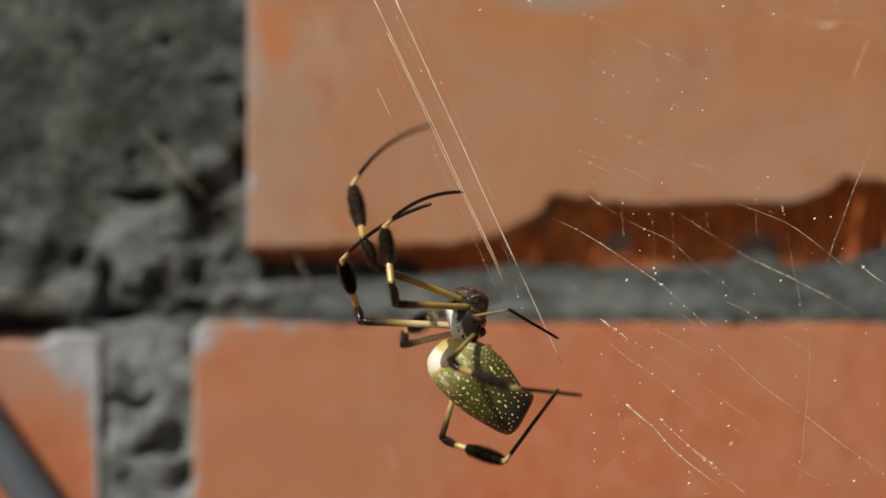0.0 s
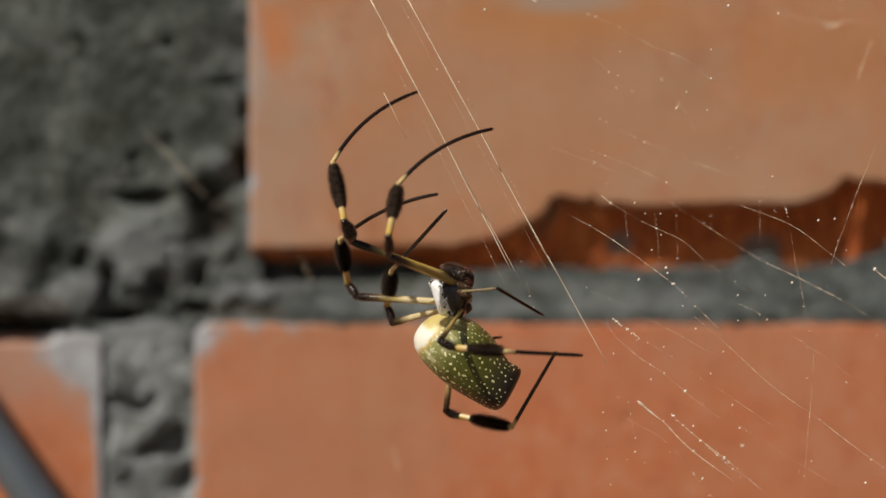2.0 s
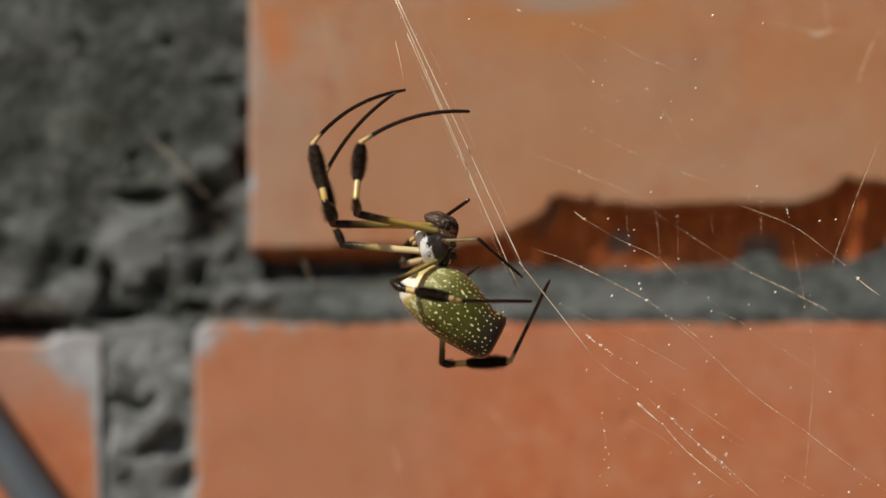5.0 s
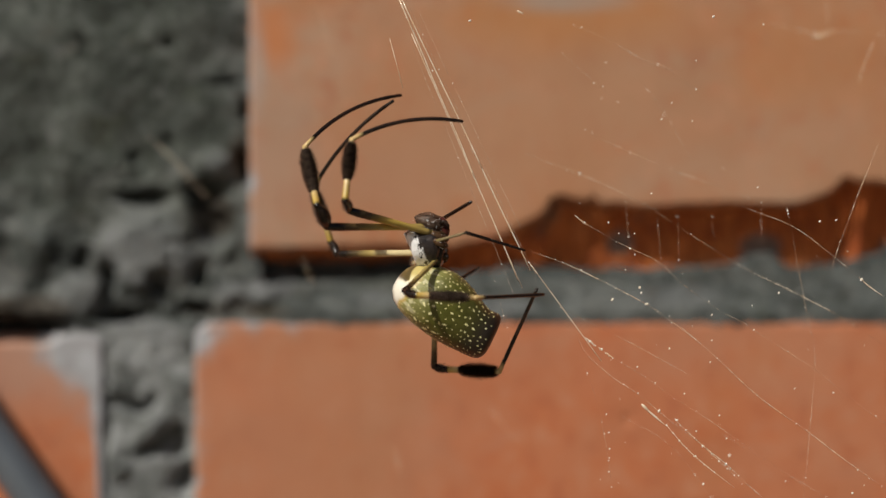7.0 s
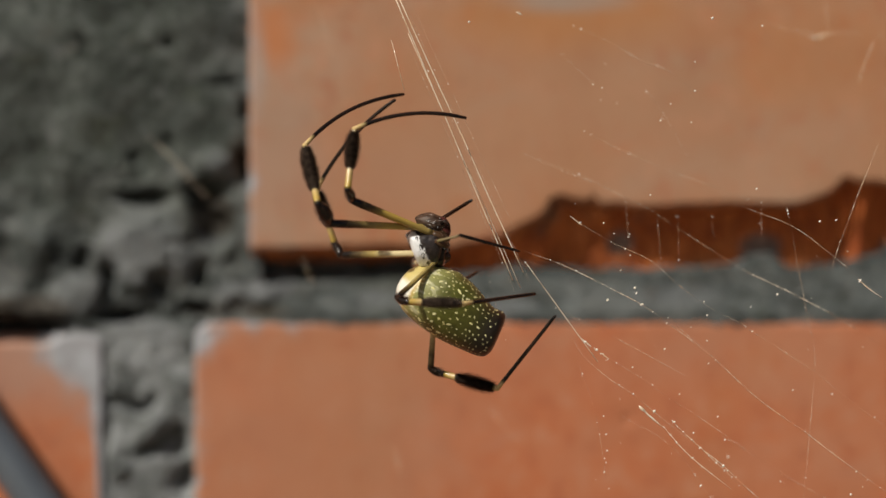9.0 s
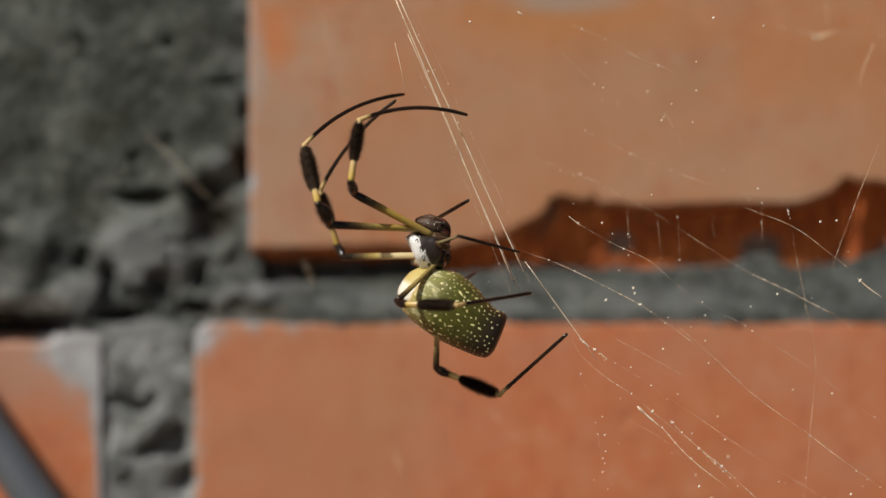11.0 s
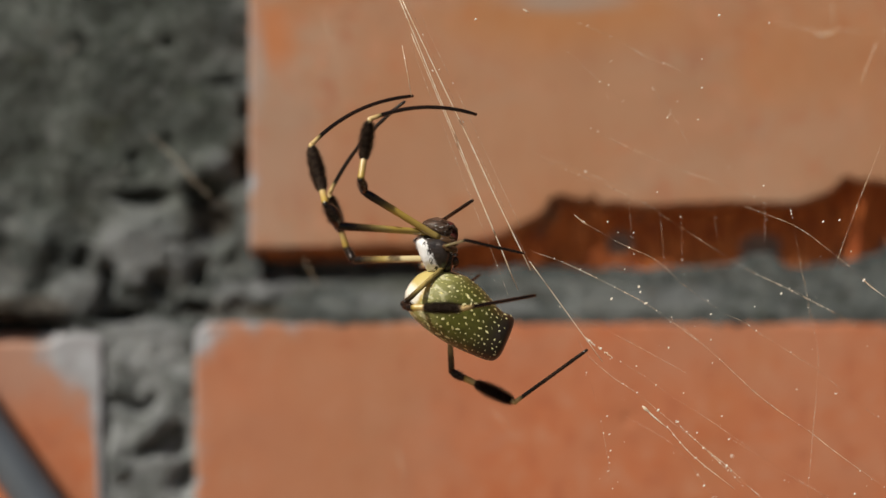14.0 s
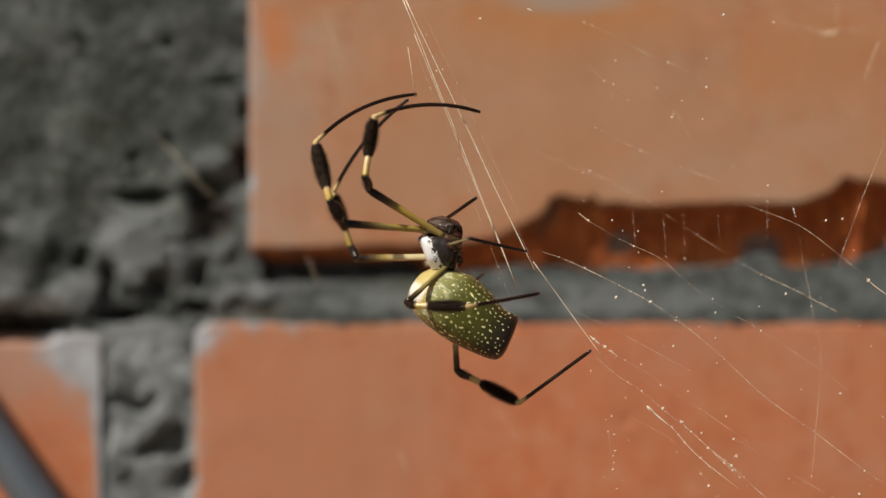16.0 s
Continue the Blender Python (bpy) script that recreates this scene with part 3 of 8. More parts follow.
        fuzz(bm, bend, (0.0009, 0.0009, 0.0009), 0, 10, 0.0007, rng)
        part("coxa", bm, [COXA, PALE], spider)
    bm = bmesh.new()
    tube(bm, [(0.0036, 0, -0.0034), (0.0033, 0, -0.0052)], [0.0011, 0.0012], 12)
    part("waist", bm, DARK, spider)


# the outline of the abdomen from waist to tail: back side, belly side, and the rounding of its cut end
BACK = [(0, 0.5), (0.2, 2.0), (0.6, 3.0), (2, 4.4), (4.4, 5.3), (8, 5.8), (11.8, 5.8), (14.3, 5.45), (17, 5.0), (19.5, 4.5), (21.4, 3.95), (22.4, 3.45), (23.1, 2.7), (23.6, 1.8)]
BELLY = [(0, 0.5), (0.3, 2.3), (1.1, 3.8), (3, 5.6), (6, 7.0), (9, 7.6), (11.2, 7.6), (14.4, 7.0), (16.5, 6.35), (18.3, 5.95), (20, 5.9), (21.8, 6.3), (23.6, 6.3)]
CLOSE = [(0, 1.0), (22.5, 1.0), (22.9, 0.97), (23.2, 0.90), (23.4, 0.78), (23.5, 0.55), (23.55, 0.03)]


def build_abdomen():
    """An egg cut off at the spinnerets; its own z runs from front to tail."""
    tilt = pose(-24 / 8500, 0, -55 / 8500, 0, 124.5, 0)
    bm = bmesh.new()
    zs = [0, .15, .3, .7, 1.2, 2, 2.8, 4, 5.3, 6.4, 7.6, 9, 10, 11.5, 13, 14.2, 15.3, 16.5, 17.6, 18.4, 19, 19.6, 20.1, 20.8, 21.4, 22, 22.5, 22.9, 23.2, 23.4, 23.5, 23.55]
    n, rings = 40, []

    def skin(z, t):
        k = between(CLOSE, z) * (1 + 0.02 * noise.noise(Vector((math.cos(t) * 1.3, math.sin(t) * 1.3, z * 0.3))))
        back, belly = between(BACK, z) * k, between(BELLY, z) * k
        x, y = math.cos(t) * (back if math.cos(t) > 0 else belly), math.sin(t) * (back + belly) * 0.46
        slope = 0.19 * min(1.0, max(0.0, (z - 16) / 6)) * (3.2 - x)
        return Vector((x * 1.03 + 0.1, y, (z - slope) * 1.04)) * MM

    for z in zs:
        rings.append([bm.verts.new(skin(z, 2 * math.pi * i / n)) for i in range(n)])
    for a, b in zip(rings, rings[1:]):
        for i in range(n):
            bm.faces.new((a[i], a[(i + 1) % n], b[(i + 1) % n], b[i]))
    bm.faces.new(rings[0][::-1])
    bm.faces.new(rings[-1])
    ab = part("abdomen", bm, SKIN, spider, "plump olive abdomen with a white front band and dark tail")
    ab.matrix_basis = tilt
    # the pale spots, in loose rows along the abdomen
    rng = random.Random(5)
    bm, kept = bmesh.new(), []
    for _ in range(3600):
        z, t = rng.uniform(3.2, 22.4), (rng.randrange(26) + rng.gauss(0, 0.16)) * 2 * math.pi / 26
        p = skin(z, t)
        pick = rng.random()
        if z > 19.5 and pick > 0.3 or z > 16.5 and pick > 0.62 or z > 12.5 and math.cos(t) < 0.1 and pick > 0.45:
            continue
        r = rng.uniform(0.27, 0.36) if pick < 0.12 else rng.uniform(0.18, 0.27) if pick < 0.6 else rng.uniform(0.09, 0.16)
        r *= 0.55 if z > 18.5 else 0.72 if z > 16 else 1.35 if math.cos(t) > 0.72 and pick < 0.3 else 0.84
        if any((p - q).length < (r + s) * MM + 0.00052 for q, s in kept) or len(kept) > 520:
            continue
        kept.append((p, r))
        a, b = (skin(z, t + 0.02) - p).normalized(), (skin(z + 0.05, t) - p).normalized()
        out = a.cross(b).normalized()
        if out.dot(p - Vector((0, 0, p.z))) < 0:
            out = -out
        long, ang = rng.choice((1.0, 1.2, 1.5, 2.3)) * rng.uniform(0.9, 1.2), rng.uniform(-1.0, 1.0)
        mid = bm.verts.new(p + out * 0.00012)
        c, s = math.cos(ang), math.sin(ang)
        ring = []
        for k in range(10):
            w = 2 * math.pi * k / 10
            x, y = r * MM * math.cos(w), r * MM * long * math.sin(w) * rng.uniform(0.65, 1.2)
            ring.append(bm.verts.new(p + a * (x * c - y * s) + b * (x * s + y * c) + out * 0.00002))
        for k in range(10):
            bm.faces.new((mid, ring[k], ring[(k + 1) % 10]))
    sp = part("speckling", bm, SPOT, ab, "small raised cream-white spots")
    sp["kind"] = "stuff"


build_body()
build_abdomen()

# colour bands along the leg segments: (metres from the root) / 0.030
YEL, OLV, BLK, TAN = (0.46, 0.31, 0.065), (0.36, 0.265, 0.085), (0.010, 0.006, 0.004), (0.60, 0.43, 0.19)
CREAM, DULL = (0.58, 0.48, 0.27), (0.20, 0.165, 0.065)


def limb(bm, length, radii, bow=0.0, sides=12, rings=16):
    pts = [(4 * bow * length * k * (1 - k), 0, length * k) for k in [i / rings for i in range(rings + 1)]]
    tube(bm, pts, [between(radii, i / rings) * MM for i in range(rings + 1)], sides)
    for a in (pts[0], pts[-1]):
        r = between(radii, 0 if a is pts[0] else 1) * MM * 1.02
        blob(bm, a, (r, r, r), 0, 10, 8)


def hairs(bm, length, lo, hi, core, reach, count, rng, mat=1):
    """Thin stiff hairs that lean forward along a segment."""
    for _ in range(count):
        k = rng.uniform(lo, hi)
        fat = math.sin(math.pi * (k - lo) / (hi - lo)) ** 0.45
        a = rng.uniform(0, 2 * math.pi)
        out, side = Vector((math.cos(a), math.sin(a), 0)), Vector((-math.sin(a), math.cos(a), 0))
        p = out * core * MM * (0.45 + 0.4 * fat) + Vector((0, 0, length * k))
        q = p + out * reach * MM * (0.45 + 0.65 * rng.random() ** 1.6) * (0.35 + 0.65 * fat) + Vector((0, 0, rng.uniform(0.4, 1.1) * MM))
        w = rng.uniform(0.018, 0.034) * MM
        f = bm.faces.new([bm.verts.new(p - side * w), bm.verts.new(p + side * w), bm.verts.new(q)])
        f.material_index = mat


def band(name, length, stops, rough=0.40):
    return leg_skin(name, [(min(1.0, k * length / 0.030), c) for k, c in stops], rough)


def build_leg(tag, lengths, femur=(OLV, YEL, OLV), dark_from=0.74, bow=0.0, slim=1.0, knee=1.0, brush=1.0, bare=0.27):
    """femur > patella, tibia, metatarsus; each segment's own z runs along it from its root."""
    rng = random.Random(tag)
    lf, lp, lt, lm = lengths
    bm = bmesh.new()
    limb(bm, lf, [(0, 0.74 * slim), (0.3, 0.72 * slim), (0.75, 0.82 * slim), (0.92, 0.92 * slim), (1, 0.70)])
    hairs(bm, lf, 0.05, 0.98, 0.6, 0.35, 160, rng)
    fem = part("leg", bm, [band("femur_" + tag, lf, [(0, femur[0]), (0.42, femur[1]), (dark_from - 0.24, femur[2]), (dark_from - 0.06, (0.085, 0.055, 0.022)), (dark_from + 0.08, BLK), (1, BLK)], 0.28), HAIR], spider,
               "yellow and black banded leg with a tufted shin")
    bm = bmesh.new()
    limb(bm, lp, [(0, 0.70), (0.35, 0.92 * knee), (0.7, 0.86 * knee), (1, 0.64)], -0.06, 12, 12)
    hairs(bm, lp, 0.0, 0.95, 0.85 * knee, 0.7 * knee, 420, rng)
    pat = part("patella", bm, [DARK, HAIR], fem)
    bm = bmesh.new()
    limb(bm, lt, [(0, 0.74), (bare - 0.05, 0.70), (bare, 0.68), (bare + 0.10, 0.70 * brush), (0.62, 0.82 * brush), (0.80, 0.74 * brush), (0.90, 0.60), (0.95, 0.56), (1, 0.54)], 0.0, 12, 24)
    hairs(bm, lt, bare - 0.07, 0.915, 0.95 * brush, 1.45 * brush, 9000, rng)
    tib = part("tibia", bm, [band("tibia_" + tag, lt, [(0, BLK), (0.05, YEL), (bare - 0.05, TAN), (bare, BLK), (0.89, BLK), (0.93, TAN), (1, TAN)]), HAIR], fem,
               "yellow shin with a brush of black hairs")
    bm = bmesh.new()
    limb(bm, lm, [(0, 0.54), (0.05, 0.46), (0.5, 0.42), (0.9, 0.40), (1, 0.33)], bow, 10, 28)
    hairs(bm, lm, 0.05, 0.97, 0.25, 0.16, 0 if bow else 120, rng)
    met = part("metatarsus", bm, [band("metatarsus_" + tag, lm, [(0, TAN), (0.055, TAN), (0.12, BLK), (0.5, (0.026, 0.013, 0.008)), (1, BLK)]), HAIR], fem,
               "thin dark curved foot" if bow else "thin dark straight foot")
    return {"femur": fem, "patella": pat, "tibia": tib, "metatarsus": met}


def build_short_leg(tag, lf, ls):
    rng = random.Random(tag)
    bm = bmesh.new()
    limb(bm, lf, [(0, 0.36), (0.7, 0.30), (1, 0.30)])
    hairs(bm, lf, 0.05, 0.95, 0.35, 0.25, 80, rng)
    fem = part("leg", bm, [band("short_femur_" + tag, lf, [(0, DULL), (0.4, (0.25, 0.195, 0.11)), (0.85, (0.25, 0.195, 0.11)), (1, BLK)]), HAIR], spider, "short thin pale and dark third leg")
    bm = bmesh.new()
    limb(bm, ls, [(0, 0.38), (0.3, 0.37), (0.9, 0.33), (1, 0.27)])
    hairs(bm, ls, 0.03, 0.97, 0.28, 0.22, 160, rng)
    shin = part("shin", bm, [DARK, HAIR], fem)
    return {"femur": fem, "shin": shin}


leg_a = build_leg("A", (0.02211, 0.00584, 0.01609, 0.02621), (OLV, YEL, OLV), 0.78, bow=0.085, knee=1.6)
leg_b = build_leg("B", (0.01895, 0.00511, 0.01318, 0.02342), (OLV, YEL, YEL), 0.82, bow=0.085, bare=0.38)
leg_c = build_leg("C", (0.02092, 0.00362, 0.01238, 0.02581), (CREAM, CREAM, OLV), 0.80, bow=0.06, bare=0.36)
leg_d = build_leg("D", (0.01551, 0.00338, 0.01134, 0.01773), (DULL, OLV, OLV), 0.90, slim=0.66, brush=0.85)
leg_e = build_leg("E", (0.02453, 0.00331, 0.01267, 0.02006), (TAN, CREAM, TAN), 0.94, slim=0.75)
leg_k = build_leg("K", (0.01438, 0.00390, 0.01113, 0.01974), (CREAM, CREAM, CREAM), 0.88, slim=0.9)
leg_f = build_short_leg("F", 0.00877, 0.01428)
leg_h = build_short_leg("H", 0.00995, 0.0135)


# ---- the web ----
spider_web = thing("spider_web", "loose golden spider silk strands stretched before the wall", "spider web")


def at_web(u, v, d=0.0):
    """Millimetres across, up and away, in the plane of the web."""
    s = 1 + d / 523
    return Vector((u * s / 1000, d / 1000, EYE_Z + v * s / 1000))


def strand(points, r, seed, beads=0.0, bright=False):
    """One thread of silk through a few points, a little uneven, with pale beads for drops and glints."""
    r *= 1.22
    pts = [at_web(*p) for p in points]
    path, rng = [], random.Random(seed)
    ends = [pts[0] * 2 - pts[1], *pts, pts[-1] * 2 - pts[-2]]
    for i in range(len(pts) - 1):
        a, b, c, e = ends[i:i + 4]
        n = max(4, int((c - b).length / 0.0025))
        for k in range(n + (i == len(pts) - 2)):
            t = k / n
            p = 0.5 * (2 * b + (c - a) * t + (2 * a - 5 * b + 4 * c - e) * t * t + (3 * b - a - 3 * c + e) * t ** 3)
            path.append(p + 0.0002 * noise.noise_vector(p * 130 + Vector((seed, 0, 0))))
    bm = bmesh.new()
    ends = [min(1.0, 0.3 + 2.2 * min(i, len(path) - 1 - i) / len(path)) for i in range(len(path))]
    tube(bm, path, [r * MM * k * (1 + 0.35 * noise.noise(p * 400 + Vector((0, seed, 0)))) for p, k in zip(path, ends)], 5)
    length = sum((b - a).length for a, b in zip(pts, pts[1:]))
    for _ in range(int(0.7 * beads * length * 1000)):
        away = 0.0001 if beads > 1 or rng.random() < 0.68 else 0.0035
        p = rng.choice(path) + Vector((rng.gauss(0, 1), 0.3 * rng.gauss(0, 1), rng.gauss(0, 1))) * away
        s = rng.uniform(0.05, 0.135) * MM * (2.0 if rng.random() < 0.08 else 1)
        blob(bm, p, (s, s, s * rng.uniform(1, 1.8)), rng.uniform(0, 90), 6, 5, mat=1)
    return part("strand", bm, [SILK_GLINT if bright else SILK, GLINT_BEAD], spider_web)


def straight_strand(length, r, seed, beads=0.0, bright=False):
    """A thread along its own z, to be swung as the web sways."""
    rng = random.Random(seed)
    n = int(length / 0.004)
    path = [Vector((0.00025 * noise.noise(Vector((i * 0.21, seed, 0))), 0.00025 * noise.noise(Vector((i * 0.21, seed, 5))), length * i / n)) for i in range(n + 1)]
    bm = bmesh.new()
    tube(bm, path, [r * MM * (1 + 0.45 * noise.noise(Vector((i * 0.5, seed, 9)))) for i in range(n + 1)], 5)
    for _ in range(int(beads * length * 1000)):
        p, s = rng.choice(path), rng.uniform(0.06, 0.15) * MM
        blob(bm, p, (s, s, s * 1.6), 0, 6, 5, mat=1)
    return part("strand", bm, [SILK_GLINT if bright else SILK, GLINT_BEAD], spider_web)


WEB_LEFT, WEB_RIGHT, WEB_LOW, WEB_TOP, WEB_STILL = [], [], [], [], []
# short thick bright pieces here and below are glints modelled as silk
WEB_LEFT.append(strand([(28.4, -18.6, -1), (29.6, -19.6, -1), (30.6, -20.4, -1)], 0.13, 1, 2.5, True))
WEB_LEFT.append(strand([(31.1, -20.7, -1), (31.9, -21.3, -1)], 0.11, 61, 2.0, True))
WEB_LEFT.append(strand([(32.4, -21.7, -1), (33.2, -22.3, -1), (34.2, -23.0, -1)], 0.10, 62, 2.0, True))
WEB_LEFT.append(strand([(26.1, 6.9), (27.9, 5.4), (28.7, 4.9)], 0.105, 2, 0.2, True))
thread_long = strand([(16.6, -0.4), (22.0, -2.3), (27.3, -4.7), (34.6, -8.2), (41.5, -11.9), (48.0, -16.6), (54.4, -21.5)], 0.0775, 3, 0.24)
WEB_LEFT.append(strand([(22.5, -11.9, 5), (26.1, -13.8, 5), (40.9, -21.2, 5), (49.9, -26.3, 5)], 0.0476, 4, 0.12))
WEB_LEFT.append(strand([(32.9, -22.1), (39.2, -25.7), (45.0, -29.8), (53.2, -35.1), (59.7, -39.6), (67.9, -45.3)], 0.032, 5, 0.28))
WEB_LEFT.append(strand([(27.9, 5.4, 1), (31.9, 3.1, 1), (37.6, 0.1, 1), (43.3, -2.8, 1), (48.3, -7.3, 1), (56.4, -13.0, 1)], 0.058, 6, 0.24))
WEB_LEFT.append(strand([(18.9, 18.4, 14), (32.5, 13.1, 14), (44.1, 7.6, 14)], 0.040, 7, 0.2))
WEB_LEFT.append(strand([(26.1, -17.1), (28.6, -22.0), (33.5, -26.5), (39.2, -30.2), (45.0, -35.1), (51.5, -40.0)], 0.0424, 8, 0.2))
WEB_LEFT.append(strand([(27.8, -23.4), (31.3, -34.0), (34.2, -51.6)], 0.019, 9, 0.5))
WEB_LEFT.append(strand([(8.9, -4.6, 1), (11.3, -14.0, 1), (14.2, -23.4, 1)], 0.0164, 10, 0.5))
WEB_RIGHT.append(strand([(86.3, -6.0), (88.4, -7.8), (91.5, -10.0)], 0.105, 11, 0, True))
WEB_RIGHT.append(strand([(46.6, -14.1), (54.8, -21.2), (64.6, -30.2), (75.3, -38.0), (81.8, -42.9), (93.3, -51.1)], 0.071, 12, 0.24))
WEB_RIGHT.append(strand([(56.4, -13.0, 8), (62.2, -15.5, 8), (64.6, -17.3, 8), (76.1, -24.5, 8), (81.8, -29.0, 8), (91.7, -36.5, 8)], 0.0502, 13, 0.24))
WEB_RIGHT.append(strand([(44.1, 7.6, 14), (53.6, 1.3, 14), (62.9, -4.4, 14), (80.4, -13.1, 14), (96.0, -23.4, 14)], 0.071, 14, 0.2))
WEB_RIGHT.append(strand([(58.1, -38.8, 20), (67.9, -44.9, 20), (79.4, -51.9, 20)], 0.045, 15, 0.3))
WEB_LOW.append(strand([(51.5, -40.0), (58.1, -45.3), (61.4, -48.5)], 0.084, 16, 0.24))
WEB_LOW.append(strand([(61.4, -48.5), (65.5, -52.1)], 0.071, 17, 0.24))
# thick bright head: a glint built into the thread
WEB_LOW.append(strand([(40.4, -32.8), (41.0, -33.4), (41.9, -34.2)], 0.32, 18, 0, True))
WEB_LOW.append(strand([(40.9, -33.2), (42.5, -34.7), (45.6, -37.3)], 0.171, 19, 0.1, True))
WEB_LOW.append(strand([(45.6, -37.3), (51.5, -43.7), (59.7, -50.1)], 0.07, 20, 1.6, True))
WEB_LOW.append(strand([(47.4, -35.8), (48.5, -37.0), (55.0, -43.2), (61.3, -49.3)], 0.06, 63, 1.8))
WEB_TOP.append(strand([(15.9, 49.7, 10), (17.2, 49.0, 10)], 0.15, 21, 0, True))
WEB_TOP.append(strand([(27.8, 46.6, 22), (34.2, 43.9, 22), (41.9, 39.5, 22), (47.8, 37.2, 22), (53.4, 32.8, 22)], 0.052, 22, 0.24))
WEB_TOP.append(strand([(25.4, 40.7, 22), (32.5, 34.2, 22), (38.4, 29.5, 22)], 0.021, 23, 0.3))
WEB_TOP.append(strand([(66.0, 47.4, 60), (77.2, 45.1, 60), (84.2, 45.3, 60), (93.6, 44.1, 60)], 0.055, 24, 0.12))
WEB_TOP.append(strand([(77.0, 44.4, 60), (79.0, 44.3, 60), (81.8, 45.6, 60)], 0.24, 25, 0))
WEB_TOP.append(strand([(80.1, 51.9, 60), (80.9, 45.1, 60)], 0.07, 26, 0.1))
WEB_TOP.append(strand([(30.1, 24.8, 22), (37.2, 21.1, 22), (47.8, 16.6, 22), (64.2, 10.7, 22)], 0.0385, 27, 0.3))
WEB_TOP.append(strand([(39.5, 37.8, 22), (46.6, 28.4, 22), (52.5, 17.8, 22)], 0.018, 28, 0.4))
WEB_TOP.append(strand([(17.2, 20.1, 22), (26.6, 16.6, 22), (39.5, 11.3, 22)], 0.028, 29, 0.24))
WEB_STILL.append(strand([(91.1, 21.9, 6), (86.6, 10.7, 6), (83.1, 1.3, 6), (81.2, -4.4, 6)], 0.084, 30, 0.12))
WEB_STILL.append(strand([(71.8, 8.8, 8), (72.8, 4.2, 8), (75.8, -12.2, 8), (77.8, -22.6, 8), (76.7, -37.5, 8), (75.4, -52.8, 8)], 0.042, 31, 0.16))
WEB_STILL.append(strand([(62.6, 8.7, 2), (73.1, 4.7, 2), (80.4, -0.7, 2), (87.8, -6.9, 2), (94.8, -12.2, 2)], 0.071, 32, 0.2))
WEB_STILL.append(strand([(89.9, 43.1, 40), (87.8, 37.8, 40), (86.9, 34.2, 40)], 0.123, 33, 0))
WEB_STILL.append(strand([(-26.6, 52.6, 85), (-24.6, 46.6, 85), (-22.6, 39.2, 85)], 0.136, 34, 0.1))
WEB_STILL.append(strand([(-61.4, 23.9, 100), (-56.9, 19.5, 100), (-52.2, 14.2, 100), (-48.0, 9.8, 100)], 0.09, 35, 0, True))
WEB_STILL.append(strand([(-10.4, -38.7, 80), (-9.2, -43.4, 80), (-8.5, -48.1, 80)], 0.11, 36, 0))
WEB_STILL.append(strand([(-29.3, -1.6, 80), (-26.4, -8.1, 80)], 0.08, 37, 0))
WEB_STILL.append(strand([(10.1, -33.4, 80), (15.4, -40.1, 80)], 0.11, 38, 0))
WEB_STILL.append(strand([(38.4, 9.5, 16), (39.3, 0.1, 16)], 0.0242, 39, 0.4))
WEB_STILL.append(strand([(44.8, 7.2, 16), (45.6, -2.2, 16)], 0.0242, 40, 0.4))
WEB_STILL.append(strand([(56.0, 8.9, 16), (56.9, 0.1, 16)], 0.0242, 41, 0.4))
WEB_STILL.append(strand([(66.6, 9.5, 16), (66.8, 1.3, 16)], 0.0242, 42, 0.4))
WEB_STILL.append(strand([(48.9, 9.5, 16), (49.5, -2.2, 16)], 0.0242, 43, 0.4))
WEB_STILL.append(strand([(37.2, -34.6, 16), (47.8, -41.1, 16), (56.0, -51.6, 16)], 0.0242, 44, 0.4))


def glint_drops(points, seed):
    """Pale beads for lone drops and for glints on threads too thin to see: across, up, size."""
    rng, out = random.Random(seed), []
    for u, v, r in points:
        bm = bmesh.new()
        blob(bm, at_web(u, v, rng.uniform(-1, 5)), (r * MM * 0.9, r * MM * 0.9, r * MM * rng.uniform(0.9, 1.5)), rng.uniform(20, 60), 8, 6)
        out.append(part("glint_drop", bm, GLINT_BEAD, spider_web, "tiny pale bead for a drop and glint on the silk"))
    return out


WEB_TOP.extend(glint_drops([(56.8, 48.3, 0.30), (67.2, 46.7, 0.16), (46.0, 27.0, 0.20), (52.4, 26.6, 0.17), (53.2, 39.2, 0.17), (48.1, 30.4, 0.15), (53.2, 33.2, 0.20),
                         (31.9, 34.5, 0.17), (33.8, 33.8, 0.13), (30.1, 24.8, 0.13), (43.9, 11.5, 0.16), (66.0, 12.8, 0.18), (6.1, 47.5, 0.26)], 70))
# the last eight beads in this list form one long glint
WEB_LEFT.extend(glint_drops([(33.1, 5.4, 0.19), (28.1, 5.4, 0.24), (37.6, 0.0, 0.22), (38.6, -1.3, 0.18), (38.5, 3.1, 0.14), (39.6, -8.1, 0.30), (39.9, -9.2, 0.22),
                          (33.9, -10.6, 0.26), (54.6, -13.8, 0.16), (54.6, -19.1, 0.17), (45.8, -20.8, 0.20), (39.1, -24.6, 0.17), (48.9, -30.2, 0.16), (28.6, -18.8, 0.15), (29.2, -19.3, 0.20),
                          (29.8, -19.8, 0.20), (30.4, -20.3, 0.15), (31.4, -21.0, 0.15), (32.5, -21.8, 0.13), (33.2, -22.3, 0.13), (34.0, -22.9, 0.13)], 71))
WEB_RIGHT.extend(glint_drops([(64.4, -17.0, 0.15), (69.6, -9.3, 0.24), (55.3, -23.7, 0.15), (57.2, -34.8, 0.15), (58.7, -39.6, 0.18), (86.8, -6.5, 0.30), (84.9, -51.0, 0.28)], 72))
